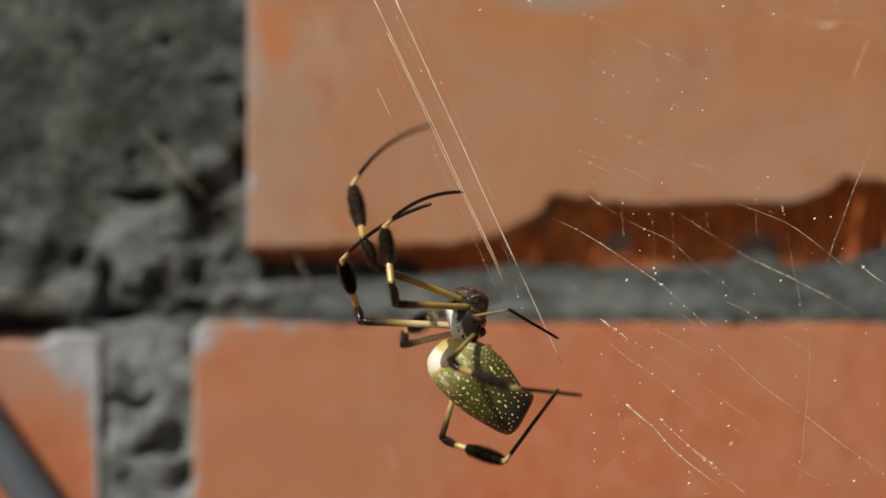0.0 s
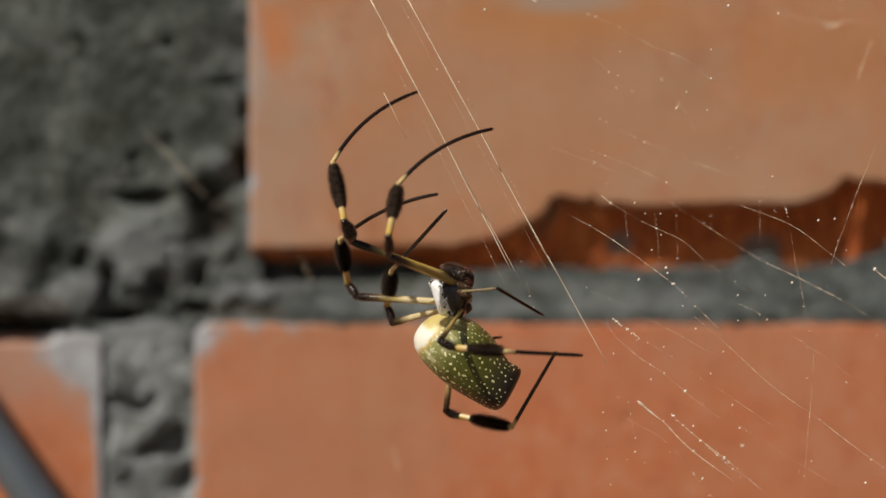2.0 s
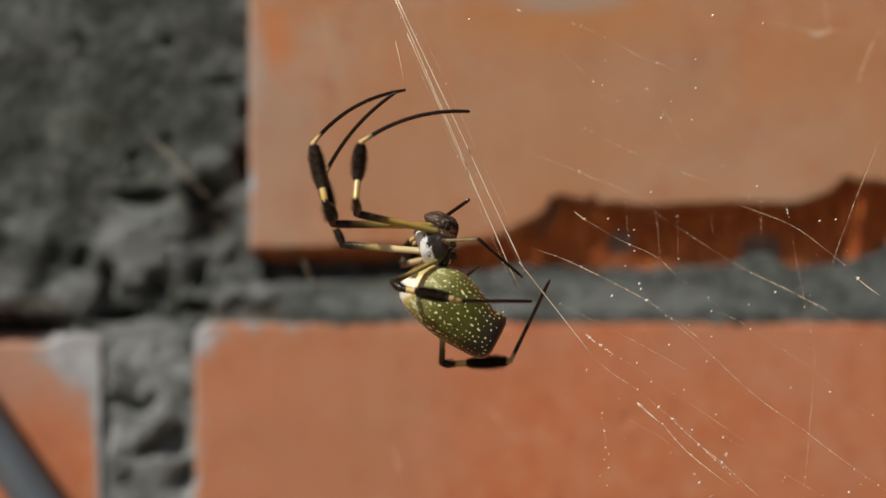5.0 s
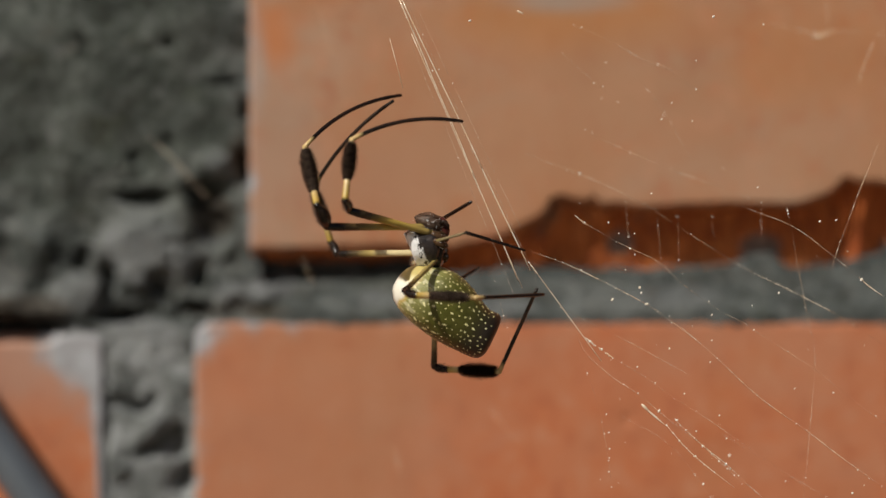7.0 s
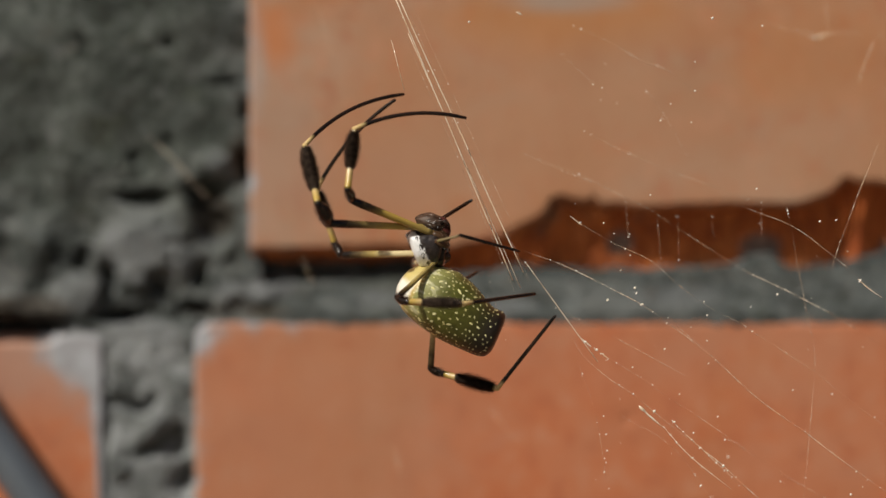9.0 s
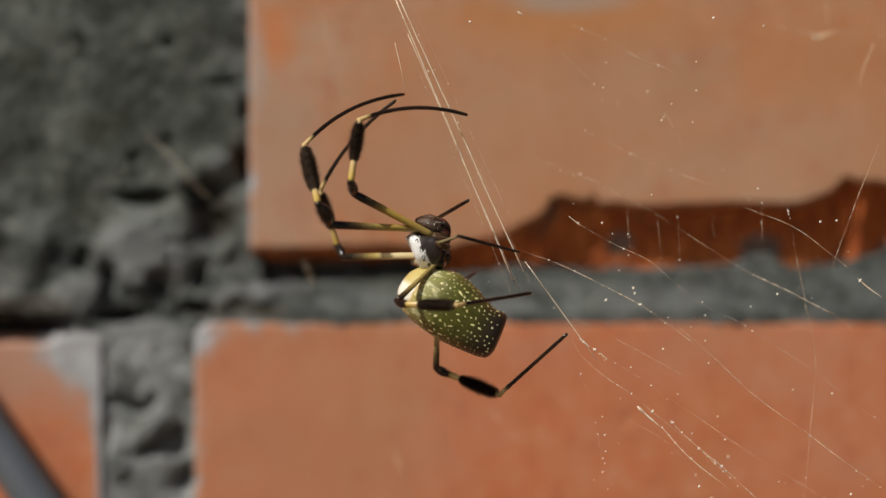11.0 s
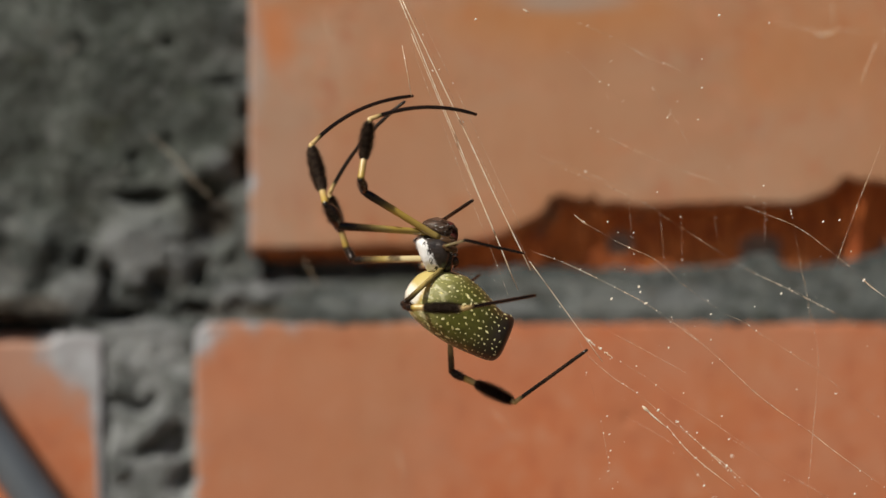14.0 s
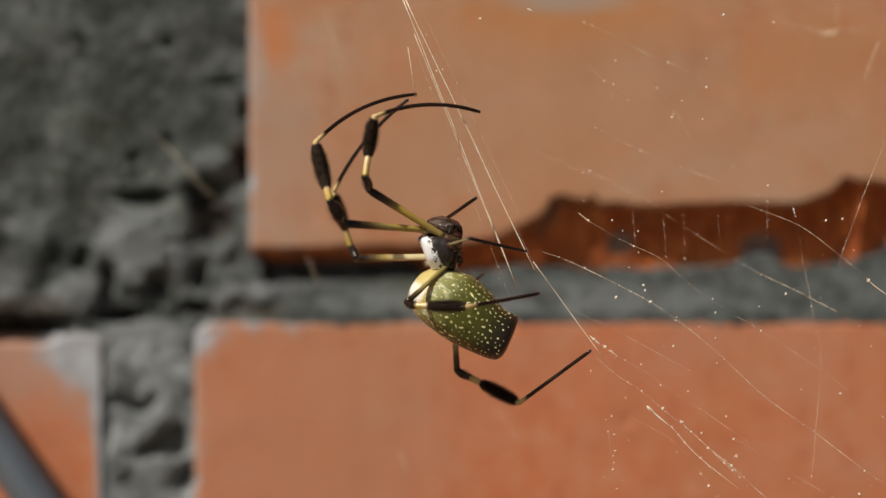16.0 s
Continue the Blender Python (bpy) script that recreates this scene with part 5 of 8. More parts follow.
    walk(leg_b['tibia'], [(0, pose(-0.004, 0.00195, 0.02145, 102.3, -52.1, -71.6)), (0.2, pose(-0.004, 0.00169, 0.02164, 109.9, -49.3, -72)), (0.5, pose(-0.00445, 0.00245, 0.01946, 122.4, -60.5, -88.5)),
        (0.7, pose(-0.00406, 0.00262, 0.0206, 120.2, -53.9, -90.2)), (1, pose(-0.00359, 0.00299, 0.02101, 107.8, -54.6, -79.9)), (1.3, pose(-0.00502, 0.0002, 0.01984, 118.1, -52.3, -82)),
        (1.5, pose(-0.00439, 0.00134, 0.02119, 112, -52.1, -79.5)), (2, pose(-0.00337, 0.00194, 0.02225, 107.6, -49.4, -69.5)), (2.2, pose(-0.00225, 0.00089, 0.02345, 111.8, -36.7, -62.1)),
        (2.5, pose(-0.00152, 0.00158, 0.02356, 91.1, -35.7, -42.1)), (2.8, pose(-0.00196, 0.00289, 0.02267, 55.6, -43.6, -39.6)), (3, pose(-0.00294, 0.00277, 0.02207, 87.3, -52.7, -59)),
        (3.3, pose(-0.00277, 0.00343, 0.02152, 84.2, -57.4, -64.8)), (3.5, pose(-0.00281, 0.00357, 0.02129, 85.4, -59.7, -68.5)), (3.7, pose(-0.00319, 0.0031, 0.02145, 90.8, -58.9, -69.2)),
        (4, pose(-0.00268, 0.00343, 0.02161, 93.8, -60.8, -67.7)), (4.2, pose(-0.00276, 0.00371, 0.0211, 94.4, -64.5, -69.1)), (6.5, pose(-0.00168, 0.00388, 0.02181, 95.8, -64.7, -72.4)),
        (7, pose(-0.00167, 0.00384, 0.02187, 86.7, -63.5, -67.1)), (7.5, pose(-0.00184, 0.00387, 0.02172, 80.8, -63.5, -60.6)), (8, pose(-0.00164, 0.004, 0.02167, 73.6, -62.6, -53.1)),
        (8.5, pose(-0.00177, 0.00389, 0.02174, 73, -62.2, -51.8)), (9, pose(-0.00167, 0.00387, 0.02182, 70.8, -63.5, -49.6)), (11.5, pose(-0.00173, 0.00399, 0.02162, 50.7, -63.2, -35.6)),
        (12, pose(-0.0017, 0.004, 0.02163, 51, -62.5, -33.2)), (12.5, pose(-0.00165, 0.004, 0.02165, 52.2, -62.3, -32.4)), (13, pose(-0.00166, 0.00401, 0.02164, 52.4, -63.1, -33.1)),
        (13.5, pose(-0.0015, 0.00418, 0.02147, 48.4, -62.8, -29.1)), (14, pose(-0.00166, 0.00401, 0.02163, 51.1, -61.8, -31)), (14.5, pose(-0.00166, 0.00403, 0.02161, 50.6, -61.9, -30.4)),
        (15, pose(-0.00165, 0.00409, 0.02152, 47.2, -62.2, -27.5)), (15.5, pose(-0.00164, 0.00394, 0.02175, 53.4, -60.9, -32.8)), (16, pose(-0.00169, 0.00378, 0.02194, 52.9, -61, -32.5))])
    walk(leg_b['metatarsus'], [(0, pose(-0.01552, -0.00422, 0.01972, -179.6, -22.2, -162.5)), (0.2, pose(-0.01474, -0.00537, 0.01872, 179.4, -18, -164.6)), (0.5, pose(-0.01542, -0.00397, 0.01599, -168, -11, -173.7)),
        (0.7, pose(-0.01547, -0.0027, 0.01669, -172.8, -6.3, -175.4)), (1, pose(-0.01538, -0.00243, 0.01868, -174.8, -7.6, -174.6)), (1.3, pose(-0.01585, -0.00628, 0.01604, -177, -14.5, -168.6)),
        (1.5, pose(-0.01569, -0.00472, 0.01815, -177.8, -16.7, -166.7)), (2, pose(-0.01408, -0.00528, 0.01965, 142.7, -39.2, -139)), (2.2, pose(-0.0117, -0.00742, 0.01952, 134.3, -38.5, -109.2)),
        (2.5, pose(-0.01024, -0.0083, 0.02335, 121.6, -46.9, -93.2)), (2.8, pose(-0.01285, -0.0022, 0.02807, 110.6, -55.4, -104.5)), (3, pose(-0.01448, -0.00358, 0.02245, 138.3, -44.4, -140.4)),
        (3.3, pose(-0.01512, -0.00114, 0.02223, 154.7, -37.5, -153.6)), (3.5, pose(-0.01537, -0.0004, 0.02182, 157.3, -35, -157.6)), (3.7, pose(-0.01546, -0.00173, 0.02136, 157.6, -32.7, -158.8)),
        (4, pose(-0.01456, -0.00227, 0.02118, 156.7, -31.5, -161.6)), (4.2, pose(-0.01472, -0.00181, 0.02067, 163, -30.1, -165.1)), (6.5, pose(-0.01382, -0.00121, 0.02124, 166.4, -24.1, -168.4)),
        (7, pose(-0.01405, -0.00066, 0.0222, 165.7, -22.9, -168.8)), (7.5, pose(-0.0141, -0.00088, 0.02267, 164.1, -23.7, -169)), (8, pose(-0.01374, -0.00093, 0.02339, 162.3, -24.2, -169.3)),
        (8.5, pose(-0.01378, -0.00123, 0.02354, 166.1, -25, -168.9)), (9, pose(-0.01366, -0.00124, 0.02376, 169.4, -26.7, -169)), (11.5, pose(-0.01373, 0.00004, 0.02539, -179.1, -31.1, -169.8)),
        (12, pose(-0.01347, -0.00054, 0.02546, -178.9, -32.3, -169.6)), (12.5, pose(-0.01327, -0.00098, 0.02541, -178, -33.7, -169.2)), (13, pose(-0.01337, -0.00083, 0.02529, -177.6, -33.3, -169.5)),
        (13.5, pose(-0.01309, -0.00065, 0.02548, -176.3, -34.4, -170.1)), (14, pose(-0.01319, -0.00103, 0.02555, -178, -34.1, -169.2)), (14.5, pose(-0.01318, -0.00102, 0.02556, -177.7, -34.2, -169.4)),
        (15, pose(-0.01315, -0.00083, 0.0257, -177.2, -34.4, -170.4)), (15.5, pose(-0.01315, -0.00125, 0.02557, -178.5, -34.2, -168.2)), (16, pose(-0.0132, -0.00136, 0.02579, -178.3, -34.2, -168.3))])
    walk(leg_c['femur'], [(0, pose(0.00141, 0.003, -0.00141, -170.4, 85.3, 0)), (0.2, pose(0.00141, 0.003, -0.00141, -161.2, 88, 0)), (0.5, pose(0.00141, 0.003, -0.00141, -163.4, 86.3, 0)),
        (0.7, pose(0.00141, 0.003, -0.00141, -161.8, 87, 0)), (1, pose(0.00141, 0.003, -0.00141, -162.8, 88.5, 0)), (1.3, pose(0.00141, 0.003, -0.00141, -159.8, 86.5, 0)),
        (1.5, pose(0.00141, 0.003, -0.00141, 18, 89.9, 180)), (2, pose(0.00141, 0.003, -0.00141, -153.7, 87, 0)), (2.2, pose(0.00141, 0.003, -0.00141, -155.2, 87.8, 0)),
        (2.5, pose(0.00141, 0.003, -0.00141, -152.2, 84.7, 0)), (2.8, pose(0.00141, 0.003, -0.00141, -153.5, 89.2, 0)), (3, pose(0.00141, 0.003, -0.00141, 31.3, 85.9, 180)),
        (3.3, pose(0.00141, 0.003, -0.00141, 34, 78.7, 180)), (3.5, pose(0.00141, 0.003, -0.00141, 29, 69.7, 180)), (3.7, pose(0.00141, 0.003, -0.00141, 32.2, 42.4, 180)),
        (4, pose(0.00141, 0.003, -0.00141, 27.7, 76.4, -180)), (4.2, pose(0.00141, 0.003, -0.00141, 26.4, 85.4, 180)), (6.5, pose(0.00141, 0.003, -0.00141, -149.5, 86.9, 0)),
        (7, pose(0.00141, 0.003, -0.00141, -149.4, 86.1, 0)), (7.5, pose(0.00141, 0.003, -0.00141, -148.6, 87.2, 0)), (8, pose(0.00141, 0.003, -0.00141, -147.8, 86.8, 0)),
        (8.5, pose(0.00141, 0.003, -0.00141, -147.8, 87.4, 0)), (9, pose(0.00141, 0.003, -0.00141, -147.8, 88, 0)), (11.5, pose(0.00141, 0.003, -0.00141, -145.3, 88.7, 0)),
        (12, pose(0.00141, 0.003, -0.00141, -145.2, 88.6, 0)), (12.5, pose(0.00141, 0.003, -0.00141, -144.4, 88.7, 0)), (13, pose(0.00141, 0.003, -0.00141, -144.4, 88.4, 0)),
        (13.5, pose(0.00141, 0.003, -0.00141, -143.5, 88.4, 0)), (14, pose(0.00141, 0.003, -0.00141, -143.4, 88.6, 0)), (14.5, pose(0.00141, 0.003, -0.00141, -144.2, 88.4, 0)),
        (15, pose(0.00141, 0.003, -0.00141, -144.2, 88.7, 0)), (15.5, pose(0.00141, 0.003, -0.00141, -143.3, 88.1, 0)), (16, pose(0.00141, 0.003, -0.00141, -143.3, 88, 0))])
    walk(leg_c['patella'], [(0, pose(0, 0, 0.02092, 0.6, -72.3, 31.9)), (0.2, pose(0, 0, 0.02092, -10.1, -62.8, 41.5)), (0.5, pose(0, 0, 0.02092, -48.4, -67.7, 46.7)),
        (0.7, pose(0, 0, 0.02092, -32.3, -62.4, 39.1)), (1, pose(0, 0, 0.02092, -23.2, -64.3, 40.1)), (1.3, pose(0, 0, 0.02092, -49.4, -63.1, 46.4)),
        (1.5, pose(0, 0, 0.02092, -19.6, -59.1, 33)), (2, pose(0, 0, 0.02092, -10.3, -46, 30.7)), (2.2, pose(0, 0, 0.02092, -32.2, -56.1, 43.4)),
        (2.5, pose(0, 0, 0.02092, -60.9, -57.6, 56.2)), (2.8, pose(0, 0, 0.02092, -56.1, -57.2, 50.8)), (3, pose(0, 0, 0.02092, -29.2, -45.6, 38.5)),
        (3.3, pose(0, 0, 0.02092, -11.1, -34.6, 27.8)), (3.5, pose(0, 0, 0.02092, 20.3, -28.9, 17.8)), (3.7, pose(0, 0, 0.02092, -18.5, -21.3, 14.3)),
        (4, pose(0, 0, 0.02092, -19.6, -40.9, 27)), (4.2, pose(0, 0, 0.02092, -48.7, -52.9, 41)), (6.5, pose(0, 0, 0.02092, -13.2, -49.3, 43)),
        (7, pose(0, 0, 0.02092, -15.4, -50.5, 45.9)), (7.5, pose(0, 0, 0.02092, -16.4, -50, 46.8)), (8, pose(0, 0, 0.02092, -18.4, -50.2, 49)),
        (8.5, pose(0, 0, 0.02092, -17.9, -49.8, 48.2)), (9, pose(0, 0, 0.02092, -17.3, -49.5, 47.5)), (11.5, pose(0, 0, 0.02092, -20, -47.7, 49.6)),
        (12, pose(0, 0, 0.02092, -20.1, -47.7, 49.7)), (12.5, pose(0, 0, 0.02092, -20.9, -47.1, 50.3)), (13, pose(0, 0, 0.02092, -20.9, -47, 50.3)),
        (13.5, pose(0, 0, 0.02092, -21.8, -46.4, 51)), (14, pose(0, 0, 0.02092, -21.9, -46.4, 51.1)), (14.5, pose(0, 0, 0.02092, -21.1, -47, 50.5)),
        (15, pose(0, 0, 0.02092, -20.6, -46.6, 49.8)), (15.5, pose(0, 0, 0.02092, -22, -46.3, 51.1)), (16, pose(0, 0, 0.02092, -22, -46.2, 51.2))])
    walk(leg_c['tibia'], [(0, pose(-0.0029, -0.00186, 0.02202, -60.6, -69, 26.1)), (0.2, pose(-0.00279, -0.00162, 0.02255, -81.2, -63.3, 42.7)), (0.5, pose(-0.00381, 0.00026, 0.02192, -97.8, -70.2, 56.2)),
        (0.7, pose(-0.00332, -0.00021, 0.02234, -100.1, -68.5, 56.8)), (1, pose(-0.00321, -0.00084, 0.02237, -91.4, -68.8, 52.8)), (1.3, pose(-0.00371, 0.00041, 0.02207, -102.4, -66.2, 56.5)),
        (1.5, pose(-0.00311, -0.00058, 0.02267, -95.1, -65.4, 45.5)), (2, pose(-0.00253, -0.00075, 0.0234, -107.6, -61.6, 66)), (2.2, pose(-0.00317, -0.00034, 0.02263, -118.9, -63.4, 67.5)),
        (2.5, pose(-0.0043, 0.00065, 0.0221, -136.3, -61.7, 78.2)), (2.8, pose(-0.00358, 0.00061, 0.02208, -150.3, -63.4, 91.7)), (3, pose(-0.00286, -0.00003, 0.02313, -144.2, -58.4, 82.3)),
        (3.3, pose(-0.00211, -0.00032, 0.02385, -156.1, -56, 90)), (3.5, pose(-0.00118, -0.0017, 0.02389, -78.8, -40.5, 28.2)), (3.7, pose(-0.00149, 0.00081, 0.02412, -47.4, -25.8, 17.8)),
        (4, pose(-0.00254, 0.00007, 0.0235, -75, -49.5, 37.8)), (4.2, pose(-0.00325, 0.00081, 0.02238, -74.6, -57.5, 51.2)), (6.5, pose(-0.00251, -0.00121, 0.02322, -72.9, -54.7, 56.1)),
        (7, pose(-0.00256, -0.00126, 0.02314, -75.8, -55.6, 59.8)), (7.5, pose(-0.00256, -0.00124, 0.02315, -76.4, -55, 60.6)), (8, pose(-0.00259, -0.00124, 0.02312, -78.4, -54.8, 63)),
        (8.5, pose(-0.00258, -0.00122, 0.02315, -77.7, -54.5, 62)), (9, pose(-0.00257, -0.00121, 0.02317, -77, -54.3, 61.2)), (11.5, pose(-0.00257, -0.00111, 0.02321, -78.5, -52.1, 63)),
        (12, pose(-0.00257, -0.00112, 0.02321, -78.5, -52.1, 63)), (12.5, pose(-0.00257, -0.00108, 0.02322, -78.9, -51.4, 63.5)), (13, pose(-0.00257, -0.00107, 0.02323, -78.9, -51.3, 63.4)),
        (13.5, pose(-0.00257, -0.00104, 0.02324, -79.3, -50.5, 63.9)), (14, pose(-0.00257, -0.00105, 0.02324, -79.3, -50.5, 64)), (14.5, pose(-0.00257, -0.00108, 0.02323, -78.9, -51.2, 63.5)),
        (15, pose(-0.00256, -0.00105, 0.02325, -78.2, -50.9, 62.6)), (15.5, pose(-0.00257, -0.00104, 0.02324, -79.3, -50.4, 63.9)), (16, pose(-0.00257, -0.00104, 0.02324, -79.3, -50.3, 64))])
    walk(leg_c['metatarsus'], [(0, pose(-0.01274, 0.00534, 0.0242, 159.2, -33.3, 173.6)), (0.2, pose(-0.01233, 0.00623, 0.0234, 172.1, -31.6, 167.9)), (0.5, pose(-0.01312, 0.0084, 0.02135, 163.1, -28.5, 170.7)),
        (0.7, pose(-0.01242, 0.00815, 0.02154, 168, -28.9, 169.5)), (1, pose(-0.0129, 0.00686, 0.02226, 164.7, -26.5, 171.1)), (1.3, pose(-0.01244, 0.00912, 0.021, 168.5, -26.2, 169.6)),
        (1.5, pose(-0.0112, 0.00878, 0.02222, 167.3, -29.4, 169.4)), (2, pose(-0.01196, 0.00707, 0.02161, 179.2, -24.3, 167.1)), (2.2, pose(-0.01114, 0.00874, 0.01996, 175.6, -25, 167.6)),
        (2.5, pose(-0.01106, 0.01011, 0.01785, 176.9, -19.6, 169.2)), (2.8, pose(-0.00998, 0.01005, 0.01727, 173.3, -21.3, 168.8)), (3, pose(-0.00889, 0.00942, 0.01788, 177, -21.3, 166.3)),
        (3.3, pose(-0.00712, 0.00906, 0.01751, 174, -25.8, 160.9)), (3.5, pose(-0.00829, 0.00827, 0.02572, -167.9, -56.7, 122.6)), (3.7, pose(-0.00775, 0.00837, 0.03166, -107.5, -52.8, 56.2)),
        (4, pose(-0.01179, 0.00802, 0.02558, -141.3, -57.8, 123.5)), (4.2, pose(-0.01429, 0.00614, 0.02414, -166.7, -51.1, 142.1)), (6.5, pose(-0.01399, 0.00292, 0.02532, -156.7, -39.4, 151.1)),
        (7, pose(-0.01419, 0.00261, 0.02486, -154.8, -38.2, 152.3)), (7.5, pose(-0.01422, 0.0026, 0.02482, -152.2, -38, 151.5)), (8, pose(-0.01432, 0.00246, 0.02455, -152.7, -37.4, 151.3)),
        (8.5, pose(-0.01427, 0.00257, 0.02467, -153.9, -37.6, 151.1)), (9, pose(-0.01423, 0.00263, 0.02479, -152, -38.2, 150.2)), (11.5, pose(-0.01426, 0.00266, 0.02473, -149, -37.9, 147.4)),
        (12, pose(-0.01427, 0.00264, 0.02473, -144.6, -37.7, 147.5)), (12.5, pose(-0.01428, 0.00268, 0.02471, -145, -37.4, 146.8)), (13, pose(-0.01427, 0.0027, 0.02472, -143.5, -37.3, 146.9)),
        (13.5, pose(-0.01428, 0.00271, 0.0247, -145.2, -37.1, 145.9)), (14, pose(-0.01429, 0.00269, 0.0247, -143.2, -37.3, 145.6)), (14.5, pose(-0.01428, 0.00267, 0.02472, -142.7, -37.6, 146.3)),
        (15, pose(-0.01422, 0.00279, 0.02485, -144.4, -37.8, 146)), (15.5, pose(-0.01428, 0.00272, 0.02471, -141.7, -37.2, 145.7)), (16, pose(-0.01428, 0.00271, 0.02472, -144.4, -37.4, 145.1))])
    walk(leg_d['femur'], [(0, pose(0.00565, -0.001, -0.00165, 121.7, 38.7, 0)), (0.2, pose(0.00565, -0.001, -0.00165, 129.5, 45.7, 0)), (0.5, pose(0.00565, -0.001, -0.00165, 123.2, 32.2, 0)),
        (0.7, pose(0.00565, -0.001, -0.00165, 143.3, 52.2, 0)), (1, pose(0.00565, -0.001, -0.00165, 156.3, 62.6, 0)), (1.3, pose(0.00565, -0.001, -0.00165, 149.4, 59, 0)),
        (1.5, pose(0.00565, -0.001, -0.00165, 143.6, 55.7, 0)), (2, pose(0.00565, -0.001, -0.00165, 123.1, 29.8, 0)), (2.2, pose(0.00565, -0.001, -0.00165, 135.4, 51.6, 0)),
        (2.5, pose(0.00565, -0.001, -0.00165, 146.2, 52.2, 0)), (2.8, pose(0.00565, -0.001, -0.00165, 171.8, 67.1, 0)), (3, pose(0.00565, -0.001, -0.00165, 173.1, 73, 0)),
        (3.3, pose(0.00565, -0.001, -0.00165, 140.9, 58.8, 0)), (3.5, pose(0.00565, -0.001, -0.00165, 130.8, 45.9, 0)), (3.7, pose(0.00565, -0.001, -0.00165, 128.1, 49.8, 0)),
        (4, pose(0.00565, -0.001, -0.00165, 141.6, 57.9, 0)), (4.2, pose(0.00565, -0.001, -0.00165, 153.1, 60.5, 0)), (6.5, pose(0.00565, -0.001, -0.00165, 124.2, 46.7, 0)),
        (7, pose(0.00565, -0.001, -0.00165, 131.2, 42.5, 0)), (8, pose(0.00565, -0.001, -0.00165, 142.2, 44.9, 0)), (9, pose(0.00565, -0.001, -0.00165, 144.5, 46.1, 0)),
        (11.5, pose(0.00565, -0.001, -0.00165, 147.5, 46.4, 0)), (12, pose(0.00565, -0.001, -0.00165, 147.5, 46.5, 0)), (12.5, pose(0.00565, -0.001, -0.00165, 148.4, 47, 0)),
        (13, pose(0.00565, -0.001, -0.00165, 148.3, 46.7, 0)), (13.5, pose(0.00565, -0.001, -0.00165, 148.3, 46.7, 0)), (14, pose(0.00565, -0.001, -0.00165, 148.5, 47, 0)),
        (14.5, pose(0.00565, -0.001, -0.00165, 149.3, 47.3, 0)), (15, pose(0.00565, -0.001, -0.00165, 148.3, 47.6, 0)), (15.5, pose(0.00565, -0.001, -0.00165, 149.2, 47.1, 0)),
        (16, pose(0.00565, -0.001, -0.00165, 149.3, 47.1, 0))])
    walk(leg_d['patella'], [(0, pose(0, 0, 0.01551, 44.7, 31.7, 92.9)), (0.2, pose(0, 0, 0.01551, 56.1, 34.7, 122.9)), (0.5, pose(0, 0, 0.01551, 53, 31.7, 109.4)),
        (0.7, pose(0, 0, 0.01551, 73.7, 36.8, 146.1)), (1, pose(0, 0, 0.01551, 137.2, 52.6, 144.8)), (1.3, pose(0, 0, 0.01551, 117.2, 48.5, 138.1)),
        (1.5, pose(0, 0, 0.01551, 124.5, 43.2, 136.3)), (2, pose(0, 0, 0.01551, 96.9, 32.2, 105)), (2.2, pose(0, 0, 0.01551, 91.9, 22, 156.5)),
        (2.5, pose(0, 0, 0.01551, 79, 40.7, 144.8)), (2.8, pose(0, 0, 0.01551, 159.5, 65.5, 161.7)), (3, pose(0, 0, 0.01551, 165.4, 60.3, 167.7)),
        (3.3, pose(0, 0, 0.01551, 83.8, 42.6, 131.6)), (3.5, pose(0, 0, 0.01551, 62.7, 39.5, 107.1)), (3.7, pose(0, 0, 0.01551, 78.3, 33.5, 122.3)),
        (4, pose(0, 0, 0.01551, 95.3, 27.6, 155.5)), (4.2, pose(0, 0, 0.01551, 115.6, 34.7, 159.4)), (6.5, pose(0, 0, 0.01551, 59.4, 33, 107)),
        (7, pose(0, 0, 0.01551, 63.8, 37, 120.5)), (8, pose(0, 0, 0.01551, 65.2, 43.5, 132.7)), (9, pose(0, 0, 0.01551, 75.8, 47.2, 129.6)),
        (11.5, pose(0, 0, 0.01551, 69.1, 48.7, 133.5)), (12, pose(0, 0, 0.01551, 69.1, 48.7, 133.6)), (12.5, pose(0, 0, 0.01551, 70.6, 49.1, 134.9)),
        (13, pose(0, 0, 0.01551, 70.4, 49, 134.7)), (13.5, pose(0, 0, 0.01551, 70.3, 49, 134.7)), (14, pose(0, 0, 0.01551, 70.5, 49.1, 135)),
        (14.5, pose(0, 0, 0.01551, 72, 49.3, 136.4)), (15, pose(0, 0, 0.01551, 71.4, 48.3, 136.2)), (15.5, pose(0, 0, 0.01551, 71.8, 49.3, 136.2)),
        (16, pose(0, 0, 0.01551, 71.9, 49.2, 136.4))])
